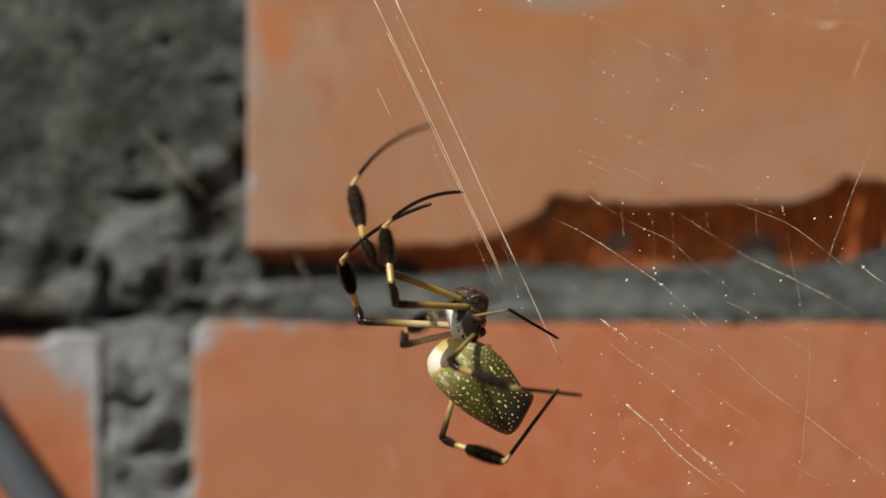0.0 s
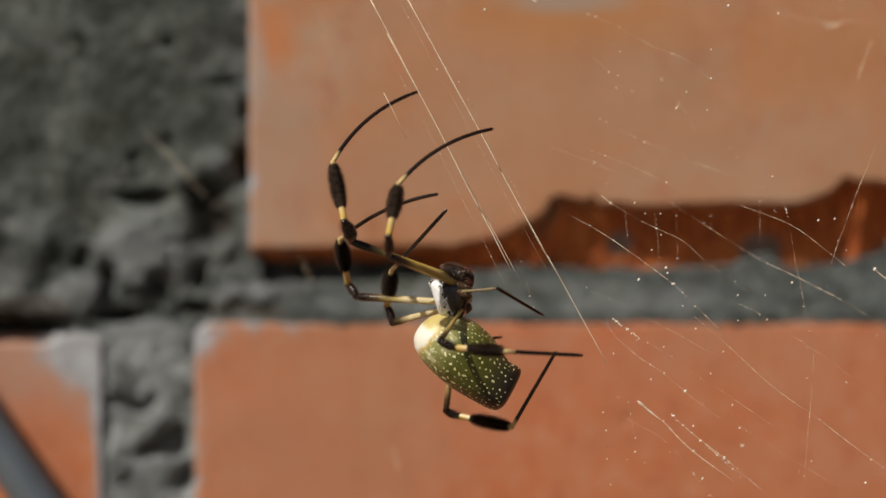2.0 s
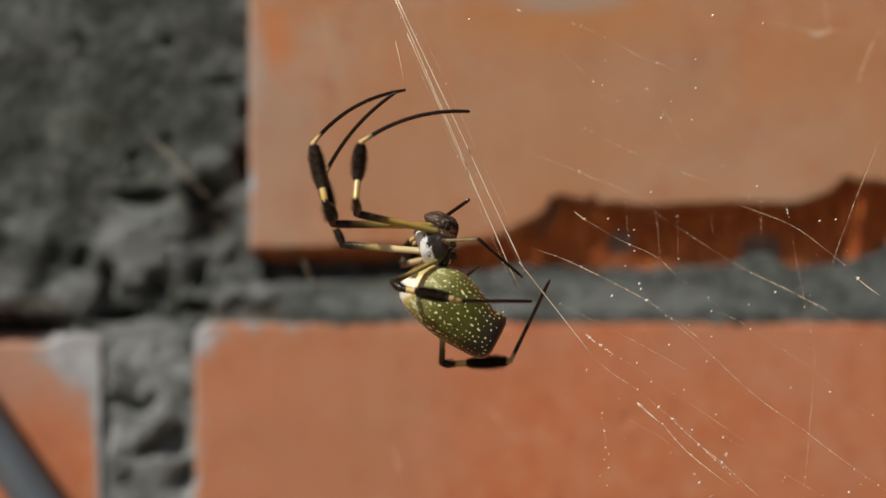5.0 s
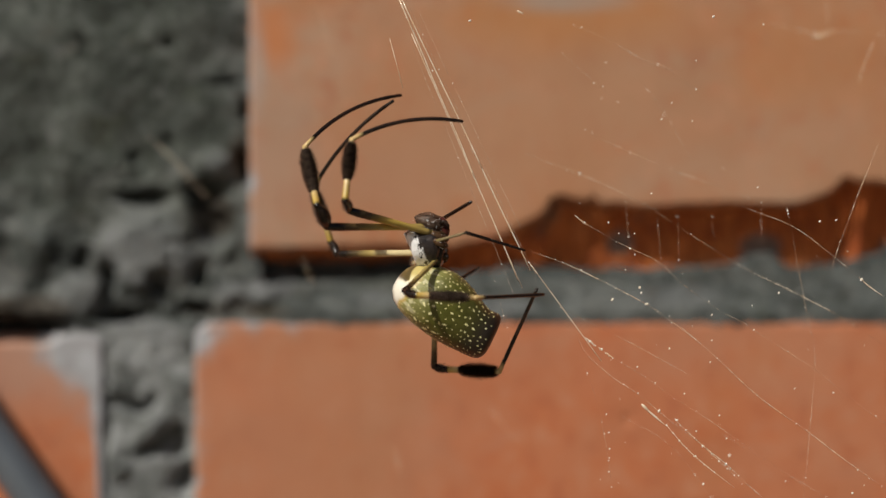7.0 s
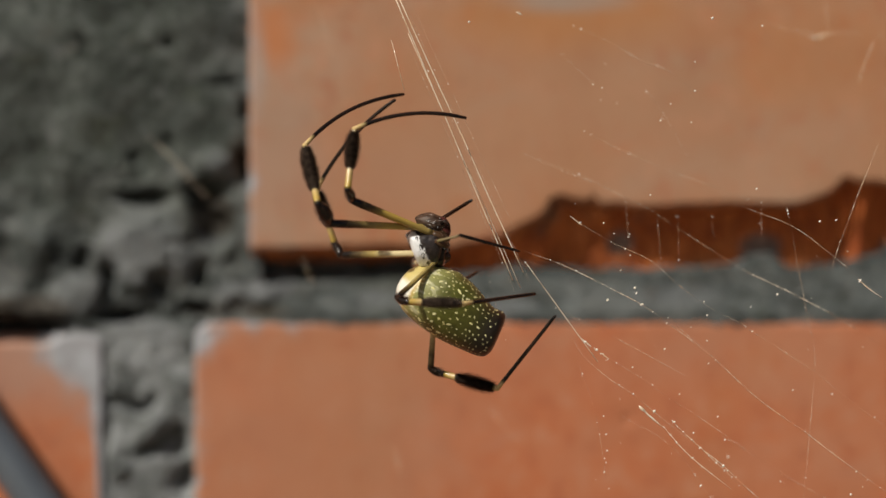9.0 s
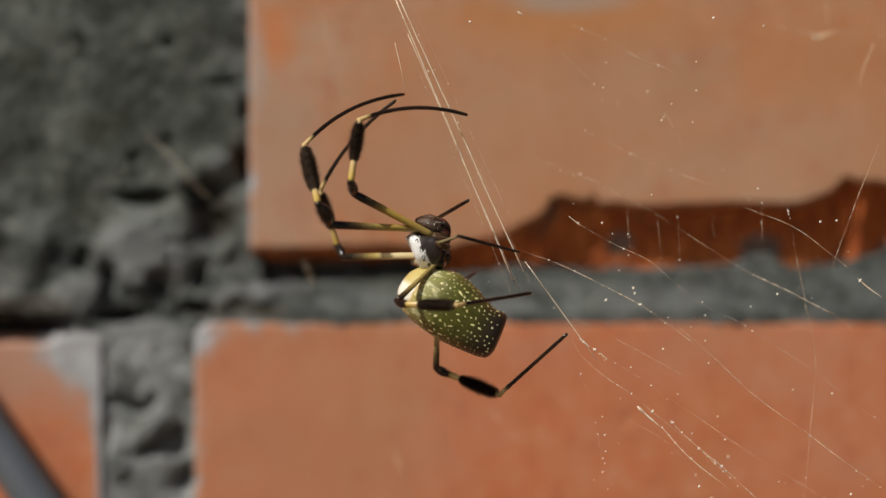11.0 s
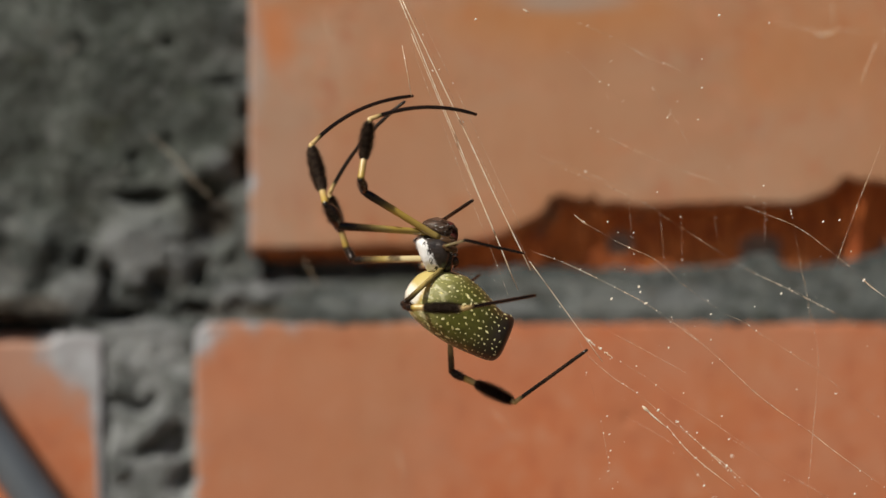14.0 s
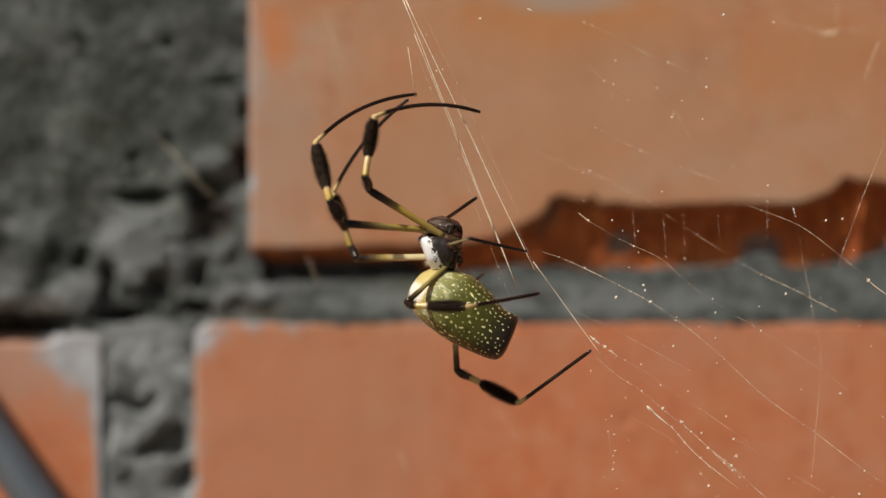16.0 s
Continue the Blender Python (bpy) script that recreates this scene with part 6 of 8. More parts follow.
    walk(leg_d['tibia'], [(0, pose(0.00231, 0.00138, 0.01755, 102.5, 28.2, 119.7)), (0.2, pose(0.00177, 0.00242, 0.01706, 99.6, 25.9, 144)), (0.5, pose(0.00219, 0.0019, 0.01724, 106.2, 28.2, 125)),
        (0.7, pose(0.00134, 0.00301, 0.01627, 103.9, 38.3, 143.9)), (1, pose(0.00316, 0.0008, 0.01389, 107, 41.2, 157.4)), (1.3, pose(0.00287, 0.00146, 0.01448, 96.6, 42.7, 146.9)),
        (1.5, pose(0.00287, 0.0011, 0.01411, 98.1, 38.1, 144.8)), (2, pose(0.00338, 0.00067, 0.01515, 82.4, 27.5, 127.2)), (2.2, pose(0.00138, 0.00308, 0.0154, 97.9, 13, 166.8)),
        (2.5, pose(0.00157, 0.00295, 0.016, 98.9, 30.3, 156.9)), (2.8, pose(0.00324, 0.00023, 0.01414, 130.8, 39.9, 173.1)), (3, pose(0.00359, 0.00027, 0.01354, 129.3, 36.8, 174.8)),
        (3.3, pose(0.00235, 0.00241, 0.01577, 93.7, 33.6, 147.3)), (3.5, pose(0.00258, 0.00183, 0.0167, 93.6, 30.6, 136.6)), (3.7, pose(0.00259, 0.00209, 0.01608, 95.3, 27.9, 137.5)),
        (4, pose(0.00153, 0.003, 0.01523, 107.2, 22.7, 160.6)), (4.2, pose(0.00185, 0.00256, 0.01431, 106.9, 31.2, 162.1)), (6.5, pose(0.00251, 0.00174, 0.01695, 115.2, 22.9, 141.6)),
        (7, pose(0.00215, 0.00231, 0.0167, 120, 28.9, 141)), (8, pose(0.00159, 0.0028, 0.01654, 117.7, 35.6, 146.3)), (9, pose(0.00214, 0.00255, 0.01607, 134.4, 34.9, 150.1)),
        (11.5, pose(0.00167, 0.00283, 0.0163, 112, 35.8, 152.6)), (12, pose(0.00166, 0.00283, 0.0163, 114, 35.8, 152.7)), (12.5, pose(0.00166, 0.00285, 0.01624, 115.3, 35.8, 153.7)),
        (13, pose(0.00166, 0.00285, 0.01625, 115.1, 35.8, 153.6)), (13.5, pose(0.00166, 0.00285, 0.01625, 117.2, 35.8, 153.5)), (14, pose(0.00165, 0.00285, 0.01624, 117.4, 35.8, 153.7)),
        (14.5, pose(0.00164, 0.00287, 0.01619, 118.7, 35.7, 154.8)), (15, pose(0.00164, 0.00287, 0.01622, 117.4, 35.6, 153.8)), (15.5, pose(0.00164, 0.00287, 0.01619, 120.6, 36.5, 153.9)),
        (16, pose(0.00164, 0.00287, 0.01619, 121, 35.7, 154.7))])
    walk(leg_d['metatarsus'], [(0, pose(0.01277, 0.00598, 0.01533, 146.3, 24.7, 131.9)), (0.2, pose(0.00902, 0.01098, 0.01535, 147.4, 25.4, 145)), (0.5, pose(0.01229, 0.00709, 0.01436, 144.4, 25.1, 134.3)),
        (0.7, pose(0.00918, 0.01091, 0.01412, 164.4, 27.8, 156.8)), (1, pose(0.00935, 0.00996, 0.01138, -175.8, 31.1, 164.6)), (1.3, pose(0.00976, 0.01041, 0.01352, 177.2, 30.6, 159.6)),
        (1.5, pose(0.01016, 0.0097, 0.01284, 167.8, 27.4, 157.5)), (2, pose(0.01191, 0.00802, 0.01649, 137.4, 27.8, 126.2)), (2.2, pose(0.00428, 0.01394, 0.01388, 139.6, 12.6, 167.3)),
        (2.5, pose(0.00677, 0.01291, 0.01449, 151.9, 26.8, 160.2)), (2.8, pose(0.00898, 0.00819, 0.00845, -167.9, 25.4, 176.1)), (3, pose(0.00868, 0.00861, 0.00778, -168.7, 26.8, 176.5)),
        (3.3, pose(0.0088, 0.01172, 0.01516, 157.7, 28.4, 153.9)), (3.5, pose(0.01062, 0.0098, 0.01608, 148.8, 29, 140)), (3.7, pose(0.01058, 0.01008, 0.01516, 146.8, 24.5, 144.4)),
        (4, pose(0.00635, 0.01279, 0.01214, 148.3, 20.9, 162.4)), (4.2, pose(0.0068, 0.01236, 0.0115, 172.3, 22.8, 167.7)), (6.5, pose(0.01068, 0.0089, 0.01231, 151.2, 19.9, 147.8)),
        (7, pose(0.01106, 0.00863, 0.01139, 159.9, 26.5, 145.4)), (8, pose(0.00971, 0.00945, 0.01225, 160.6, 30.1, 153.3)), (9, pose(0.01015, 0.00735, 0.00953, 172.5, 28.7, 157)),
        (11.5, pose(0.00871, 0.01103, 0.01287, 172.2, 29, 159.3)), (12, pose(0.00881, 0.0108, 0.01257, 174.3, 28.8, 159.5)), (12.5, pose(0.00875, 0.01078, 0.01231, 174.3, 28.8, 160.2)),
        (13, pose(0.00875, 0.01079, 0.01234, 174.2, 28.7, 160.2)), (13.5, pose(0.00886, 0.01052, 0.01204, 176.1, 28.6, 160.4)), (14, pose(0.00885, 0.01052, 0.01201, 176.4, 28.1, 160.9)),
        (14.5, pose(0.00876, 0.01051, 0.01176, 177.4, 27.9, 161.7)), (15, pose(0.00881, 0.01055, 0.01198, 176.6, 27.1, 161.6)), (15.5, pose(0.00902, 0.01013, 0.01156, 177.2, 27.8, 161.7)),
        (16, pose(0.00887, 0.01021, 0.01146, 178.2, 27.7, 161.8))])
    walk(leg_e['femur'], [(0, pose(0.00471, 0.005, -0.00165, -169.6, 8.9, 0)), (0.2, pose(0.00471, 0.005, -0.00165, -168.5, 5.4, 0)), (0.5, pose(0.00471, 0.005, -0.00165, -164.1, 0.1, 0)),
        (0.7, pose(0.00471, 0.005, -0.00165, -162.4, -2.2, 0)), (1, pose(0.00471, 0.005, -0.00165, -162.4, -2, 0)), (1.3, pose(0.00471, 0.005, -0.00165, -168.1, 1.4, 0)),
        (1.5, pose(0.00471, 0.005, -0.00165, -164, 3.1, 0)), (2, pose(0.00471, 0.005, -0.00165, -159.9, 1.2, 0)), (2.2, pose(0.00471, 0.005, -0.00165, -161.4, -1.7, 0)),
        (2.5, pose(0.00471, 0.005, -0.00165, -165.5, -5, 0)), (2.8, pose(0.00471, 0.005, -0.00165, -167.3, -4.5, 0)), (3, pose(0.00471, 0.005, -0.00165, -171.7, 0.4, 0)),
        (3.3, pose(0.00471, 0.005, -0.00165, -165.6, 7.1, 0)), (3.5, pose(0.00471, 0.005, -0.00165, -164.7, 8.4, 0)), (3.7, pose(0.00471, 0.005, -0.00165, -158.5, 3.1, 0)),
        (4, pose(0.00471, 0.005, -0.00165, -159.5, -2, 0)), (4.2, pose(0.00471, 0.005, -0.00165, -161.3, -4, 0)), (6.5, pose(0.00471, 0.005, -0.00165, -160.1, -3, 0)),
        (7, pose(0.00471, 0.005, -0.00165, -164.8, -1.7, 0)), (8, pose(0.00471, 0.005, -0.00165, -166.3, 1.7, 0)), (8.5, pose(0.00471, 0.005, -0.00165, -169.1, 2, 0)),
        (9, pose(0.00471, 0.005, -0.00165, -169.3, 3, 0)), (11.5, pose(0.00471, 0.005, -0.00165, -163.8, 0.8, 0)), (12, pose(0.00471, 0.005, -0.00165, -163.8, 0.3, 0)),
        (12.5, pose(0.00471, 0.005, -0.00165, -165.2, -0.1, 0)), (13, pose(0.00471, 0.005, -0.00165, -166.3, -0.9, 0)), (13.5, pose(0.00471, 0.005, -0.00165, -166.4, -2.3, 0)),
        (14, pose(0.00471, 0.005, -0.00165, -165.4, -2.9, 0)), (14.5, pose(0.00471, 0.005, -0.00165, -165.1, -2.8, 0)), (15, pose(0.00471, 0.005, -0.00165, -164.9, -3.1, 0)),
        (15.5, pose(0.00471, 0.005, -0.00165, -166.3, -3.5, 0)), (16, pose(0.00471, 0.005, -0.00165, -166.5, -4.1, 0))])
    walk(leg_e['patella'], [(0, pose(0, 0, 0.02453, -20.9, 72.1, -34.6)), (0.2, pose(0, 0, 0.02453, -6.8, 72, -39)), (0.5, pose(0, 0, 0.02453, -44.8, 69.7, -50.4)),
        (0.7, pose(0, 0, 0.02453, -18.3, 64.2, -41.1)), (1, pose(0, 0, 0.02453, -15.4, 58.2, -30.7)), (1.3, pose(0, 0, 0.02453, -9.2, 65.5, -27.4)),
        (1.5, pose(0, 0, 0.02453, -1.5, 64.3, -36.6)), (2, pose(0, 0, 0.02453, -23.1, 63.9, -48.4)), (2.2, pose(0, 0, 0.02453, -22.5, 64.8, -45.6)),
        (2.5, pose(0, 0, 0.02453, -38.5, 73.3, -59.7)), (2.8, pose(0, 0, 0.02453, -28.5, 73.8, -50.4)), (3, pose(0, 0, 0.02453, -34.9, 77.5, -40.9)),
        (3.3, pose(0, 0, 0.02453, -38.5, 73.2, -58.1)), (3.5, pose(0, 0, 0.02453, -57.9, 74.2, -74.3)), (3.7, pose(0, 0, 0.02453, -27.8, 63.4, -51.7)),
        (4, pose(0, 0, 0.02453, -45.8, 67.6, -65.3)), (4.2, pose(0, 0, 0.02453, -48.8, 71.1, -81)), (6.5, pose(0, 0, 0.02453, -28.2, 67.6, -61.3)),
        (7, pose(0, 0, 0.02453, -22.8, 69.5, -46.3)), (8, pose(0, 0, 0.02453, 6.2, 66, -33.1)), (8.5, pose(0, 0, 0.02453, 10.5, 62.6, -21.8)),
        (9, pose(0, 0, 0.02453, -4.2, 66.8, -26.1)), (11.5, pose(0, 0, 0.02453, -8, 57.2, -26.9)), (12, pose(0, 0, 0.02453, -7.7, 56.9, -26.4)),
        (12.5, pose(0, 0, 0.02453, -5, 57, -24.1)), (13, pose(0, 0, 0.02453, -2.6, 57.1, -22.1)), (13.5, pose(0, 0, 0.02453, -1.6, 55.9, -20.9)),
        (14, pose(0, 0, 0.02453, -3, 54.7, -21.7)), (14.5, pose(0, 0, 0.02453, -3.7, 55, -22.3)), (15, pose(0, 0, 0.02453, -4.1, 54.9, -22.7)),
        (15.5, pose(0, 0, 0.02453, -1.4, 55.1, -20.4)), (16, pose(0, 0, 0.02453, -0.8, 54.7, -19.8))])
    walk(leg_e['tibia'], [(0, pose(0.0031, -0.0007, 0.02548, -118.2, 79.6, -87.9)), (0.2, pose(0.00268, -0.00166, 0.02554, -110.9, 78.4, -85.5)), (0.5, pose(0.00321, -0.00021, 0.02534, -108.6, 74, -84.2)),
        (0.7, pose(0.00282, -0.00108, 0.0259, -104.1, 72.4, -88.4)), (1, pose(0.00279, -0.00063, 0.02621, -95.1, 72.4, -84.2)), (1.3, pose(0.00289, -0.0009, 0.02589, -105.2, 78, -80.9)),
        (1.5, pose(0.00245, -0.00171, 0.02597, -96.7, 73.5, -76.5)), (2, pose(0.00279, -0.00118, 0.02587, -106, 69.7, -81)), (2.2, pose(0.00285, -0.00109, 0.02583, -112.5, 71.4, -85.8)),
        (2.5, pose(0.00303, -0.00111, 0.02527, -122.2, 75.4, -97.8)), (2.8, pose(0.003, -0.00115, 0.02534, -117.8, 77.3, -92.8)), (3, pose(0.00325, -0.0003, 0.02511, -123.9, 81.7, -98.2)),
        (3.3, pose(0.00306, -0.00102, 0.02528, -110.7, 75.6, -90.3)), (3.5, pose(0.00316, -0.00088, 0.02501, -109.4, 74.5, -80.1)), (3.7, pose(0.00284, -0.0011, 0.02584, -116.1, 68.5, -84.7)),
        (4, pose(0.00305, -0.00094, 0.02541, -118.8, 69.5, -92.7)), (4.2, pose(0.00279, -0.00165, 0.02523, -125.4, 70.6, -105.9)), (6.5, pose(0.00267, -0.00162, 0.02564, -120.6, 70, -96.2)),
        (7, pose(0.0029, -0.00118, 0.0256, -121.7, 74.8, -91.5)), (8, pose(0.00232, -0.00195, 0.02587, -97.2, 76, -78.3)), (8.5, pose(0.00246, -0.00164, 0.02603, -87.6, 77.9, -64.1)),
        (9, pose(0.00284, -0.00112, 0.02583, -69.9, 75.3, -45.8)), (11.5, pose(0.00267, -0.00084, 0.0263, -63.3, 64.3, -37.2)), (12, pose(0.00266, -0.00083, 0.02632, -58.5, 63.5, -35.6)),
        (12.5, pose(0.00265, -0.00087, 0.02632, -56, 63, -31.4)), (13, pose(0.00263, -0.00091, 0.02633, -51.3, 62.5, -27.9)), (13.5, pose(0.0026, -0.00089, 0.02638, -52.2, 61.1, -25.9)),
        (14, pose(0.00258, -0.00084, 0.02644, -51.6, 59.1, -25.9)), (14.5, pose(0.00259, -0.00083, 0.02642, -48.1, 58.9, -26.1)), (15, pose(0.00259, -0.00082, 0.02643, -50.6, 58.5, -26.1)),
        (15.5, pose(0.00257, -0.00087, 0.02642, -48.2, 58.7, -23.6)), (16, pose(0.00256, -0.00087, 0.02644, -47.9, 57.3, -21.9))])
    walk(leg_e['metatarsus'], [(0, pose(0.01405, 0.00559, 0.0244, 169.7, 18.7, -176.5)), (0.2, pose(0.01414, 0.00368, 0.02463, -179, 27.2, -174)), (0.5, pose(0.01477, 0.00486, 0.02423, -169.5, 29.7, -170.6)),
        (0.7, pose(0.01502, 0.00221, 0.02496, -171.6, 31.6, -168.7)), (1, pose(0.01523, 0.00172, 0.02587, -167.7, 37, -166.2)), (1.3, pose(0.01445, 0.00424, 0.02519, -178.9, 31.9, -172.5)),
        (1.5, pose(0.01435, 0.00262, 0.02554, 178.7, 30.9, -170.1)), (2, pose(0.01431, 0.00396, 0.02466, 178.2, 20.3, -172.2)), (2.2, pose(0.01419, 0.00435, 0.02428, -178.8, 25.1, -171)),
        (2.5, pose(0.01454, 0.00391, 0.02357, -179.5, 29.2, -171.7)), (2.8, pose(0.01449, 0.00405, 0.02405, -177.2, 34.7, -171.1)), (3, pose(0.01465, 0.00513, 0.02409, 176.9, 37.1, -173.7)),
        (3.3, pose(0.01495, 0.00325, 0.02417, 175.9, 28.6, -172)), (3.5, pose(0.01425, 0.00516, 0.02389, 172.5, 12.3, -176.6)), (3.7, pose(0.01369, 0.00511, 0.02379, 178.5, 16, -173.5)),
        (4, pose(0.01442, 0.00424, 0.02326, -178.1, 20.1, -172.1)), (4.2, pose(0.01462, 0.00219, 0.0228, 179.4, 22.9, -171.8)), (6.5, pose(0.01416, 0.00324, 0.02343, -177.6, 20.2, -172.3)),
        (7, pose(0.01385, 0.00496, 0.02386, 178.3, 21.5, -173.9)), (8, pose(0.01432, 0.00211, 0.02548, -179.8, 25.5, -173.3)), (8.5, pose(0.01408, 0.00341, 0.02614, 173.1, 29.9, -173.6)),
        (9, pose(0.01431, 0.00415, 0.02694, 178.5, 33.2, -172.9)), (11.5, pose(0.01361, 0.00507, 0.02877, -178.7, 45.1, -163)), (12, pose(0.01377, 0.00451, 0.02928, -177.6, 47, -161.9)),
        (12.5, pose(0.01351, 0.00481, 0.02954, -178.4, 49.3, -162.1)), (13, pose(0.01346, 0.00456, 0.02999, 179.9, 51.1, -162.4)), (13.5, pose(0.0131, 0.00513, 0.03014, -178.5, 52.8, -161.5)),
        (14, pose(0.01299, 0.00515, 0.03048, -177.6, 52.8, -159.8)), (14.5, pose(0.01325, 0.00444, 0.0308, -178.5, 52, -160.1)), (15, pose(0.01306, 0.00495, 0.03063, -178.3, 51.9, -159.8)),
        (15.5, pose(0.01297, 0.00489, 0.03082, 179, 53.1, -161)), (16, pose(0.0127, 0.00519, 0.03102, 179.2, 53.2, -161.3))])
    walk(leg_f['femur'], [(0, pose(0.00447, -0.0045, 0.00118, -33.7, -72.3, 180)), (0.2, pose(0.00447, -0.0045, 0.00118, -24.2, -84.4, 180)), (0.5, pose(0.00447, -0.0045, 0.00118, -28.8, -88, 180)),
        (0.7, pose(0.00447, -0.0045, 0.00118, 154.1, -82.3, 0)), (1, pose(0.00447, -0.0045, 0.00118, 147.2, -68.3, 0)), (1.3, pose(0.00447, -0.0045, 0.00118, 153.6, -71.1, 0)),
        (1.5, pose(0.00447, -0.0045, 0.00118, -15.2, -71.3, 180)), (2, pose(0.00447, -0.0045, 0.00118, -28, -78.7, 180)), (2.2, pose(0.00447, -0.0045, 0.00118, -37.1, -82.3, 180)),
        (2.5, pose(0.00447, -0.0045, 0.00118, -34.1, -88.6, -180)), (2.8, pose(0.00447, -0.0045, 0.00118, 143.1, -72.3, 0)), (3, pose(0.00447, -0.0045, 0.00118, 161.9, -66.2, 0)),
        (3.3, pose(0.00447, -0.0045, 0.00118, -17.7, -81.7, 180)), (3.5, pose(0.00447, -0.0045, 0.00118, -36.4, -72.4, 180)), (3.7, pose(0.00447, -0.0045, 0.00118, -19.4, -76.7, 180)),
        (4, pose(0.00447, -0.0045, 0.00118, -27.4, -83.5, 180)), (4.2, pose(0.00447, -0.0045, 0.00118, 144, -89.2, 0)), (6.5, pose(0.00447, -0.0045, 0.00118, -35.7, -61.9, 180)),
        (7, pose(0.00447, -0.0045, 0.00118, -42.7, -71.5, 180)), (8, pose(0.00447, -0.0045, 0.00118, -52.9, -77.1, 180)), (9, pose(0.00447, -0.0045, 0.00118, -56.2, -75.3, -180)),
        (11.5, pose(0.00447, -0.0045, 0.00118, -60, -72.2, 180)), (12, pose(0.00447, -0.0045, 0.00118, -61.8, -73.5, -180)), (12.5, pose(0.00447, -0.0045, 0.00118, -61.7, -73.7, 180)),
        (13, pose(0.00447, -0.0045, 0.00118, -60.5, -73.8, 180)), (13.5, pose(0.00447, -0.0045, 0.00118, -60.6, -73.7, 180)), (14, pose(0.00447, -0.0045, 0.00118, -60.6, -74, 180)),
        (14.5, pose(0.00447, -0.0045, 0.00118, -61.9, -72.9, 180)), (15, pose(0.00447, -0.0045, 0.00118, -63.1, -71.7, 180)), (15.5, pose(0.00447, -0.0045, 0.00118, -62.4, -74.6, 180)),
        (16, pose(0.00447, -0.0045, 0.00118, -60.8, -72.8, 180))])
    walk(leg_f['shin'], [(0, pose(0, 0, 0.00877, 75.6, -33.5, -26.2)), (0.2, pose(0, 0, 0.00877, 64.5, -30.1, -15.1)), (0.5, pose(0, 0, 0.00877, 70, -28.5, -17.3)),
        (0.7, pose(0, 0, 0.00877, 73.8, -28.4, -15.2)), (1, pose(0, 0, 0.00877, 85.9, -30.6, -22.3)), (1.3, pose(0, 0, 0.00877, 73.5, -24.7, -13.2)),
        (1.5, pose(0, 0, 0.00877, 34.3, -20.7, -5.9)), (2, pose(0, 0, 0.00877, 72.5, -31.4, -18.9)), (2.2, pose(0, 0, 0.00877, 79.9, -25.9, -21.5)),
        (2.5, pose(0, 0, 0.00877, 81.7, -28.9, -21.9)), (2.8, pose(0, 0, 0.00877, 87.8, -28.9, -24.6)), (3, pose(0, 0, 0.00877, 69.4, -35.5, -13.5)),
        (3.3, pose(0, 0, 0.00877, 28.6, -26.5, -9.2)), (3.5, pose(0, 0, 0.00877, 72.8, -33.8, -29.7)), (3.7, pose(0, 0, 0.00877, 59.6, -39.8, -17)),
        (4, pose(0, 0, 0.00877, 75, -39.1, -25)), (4.2, pose(0, 0, 0.00877, 81.6, -33.2, -28.3)), (6.5, pose(0, 0, 0.00877, 71.6, -33.4, -28.3)),
        (7, pose(0, 0, 0.00877, 75.4, -23, -23)), (8, pose(0, 0, 0.00877, 84.1, -15.5, -21.5)), (9, pose(0, 0, 0.00877, 88.7, -15.5, -24.5)),
        (11.5, pose(0, 0, 0.00877, 89.3, -15.4, -28.5)), (12, pose(0, 0, 0.00877, 90.8, -13.6, -26.9)), (12.5, pose(0, 0, 0.00877, 90.7, -13.6, -26.7)),
        (13, pose(0, 0, 0.00877, 89.2, -14.3, -26.7)), (13.5, pose(0, 0, 0.00877, 92.5, -14.1, -26.5)), (14, pose(0, 0, 0.00877, 94.1, -13.5, -25.2)),
        (14.5, pose(0, 0, 0.00877, 94, -13.6, -26.8)), (15, pose(0, 0, 0.00877, 92.5, -13.2, -27.6)), (15.5, pose(0, 0, 0.00877, 92.7, -12.1, -24.1)),
        (16, pose(0, 0, 0.00877, 95.7, -13.7, -25.9))])
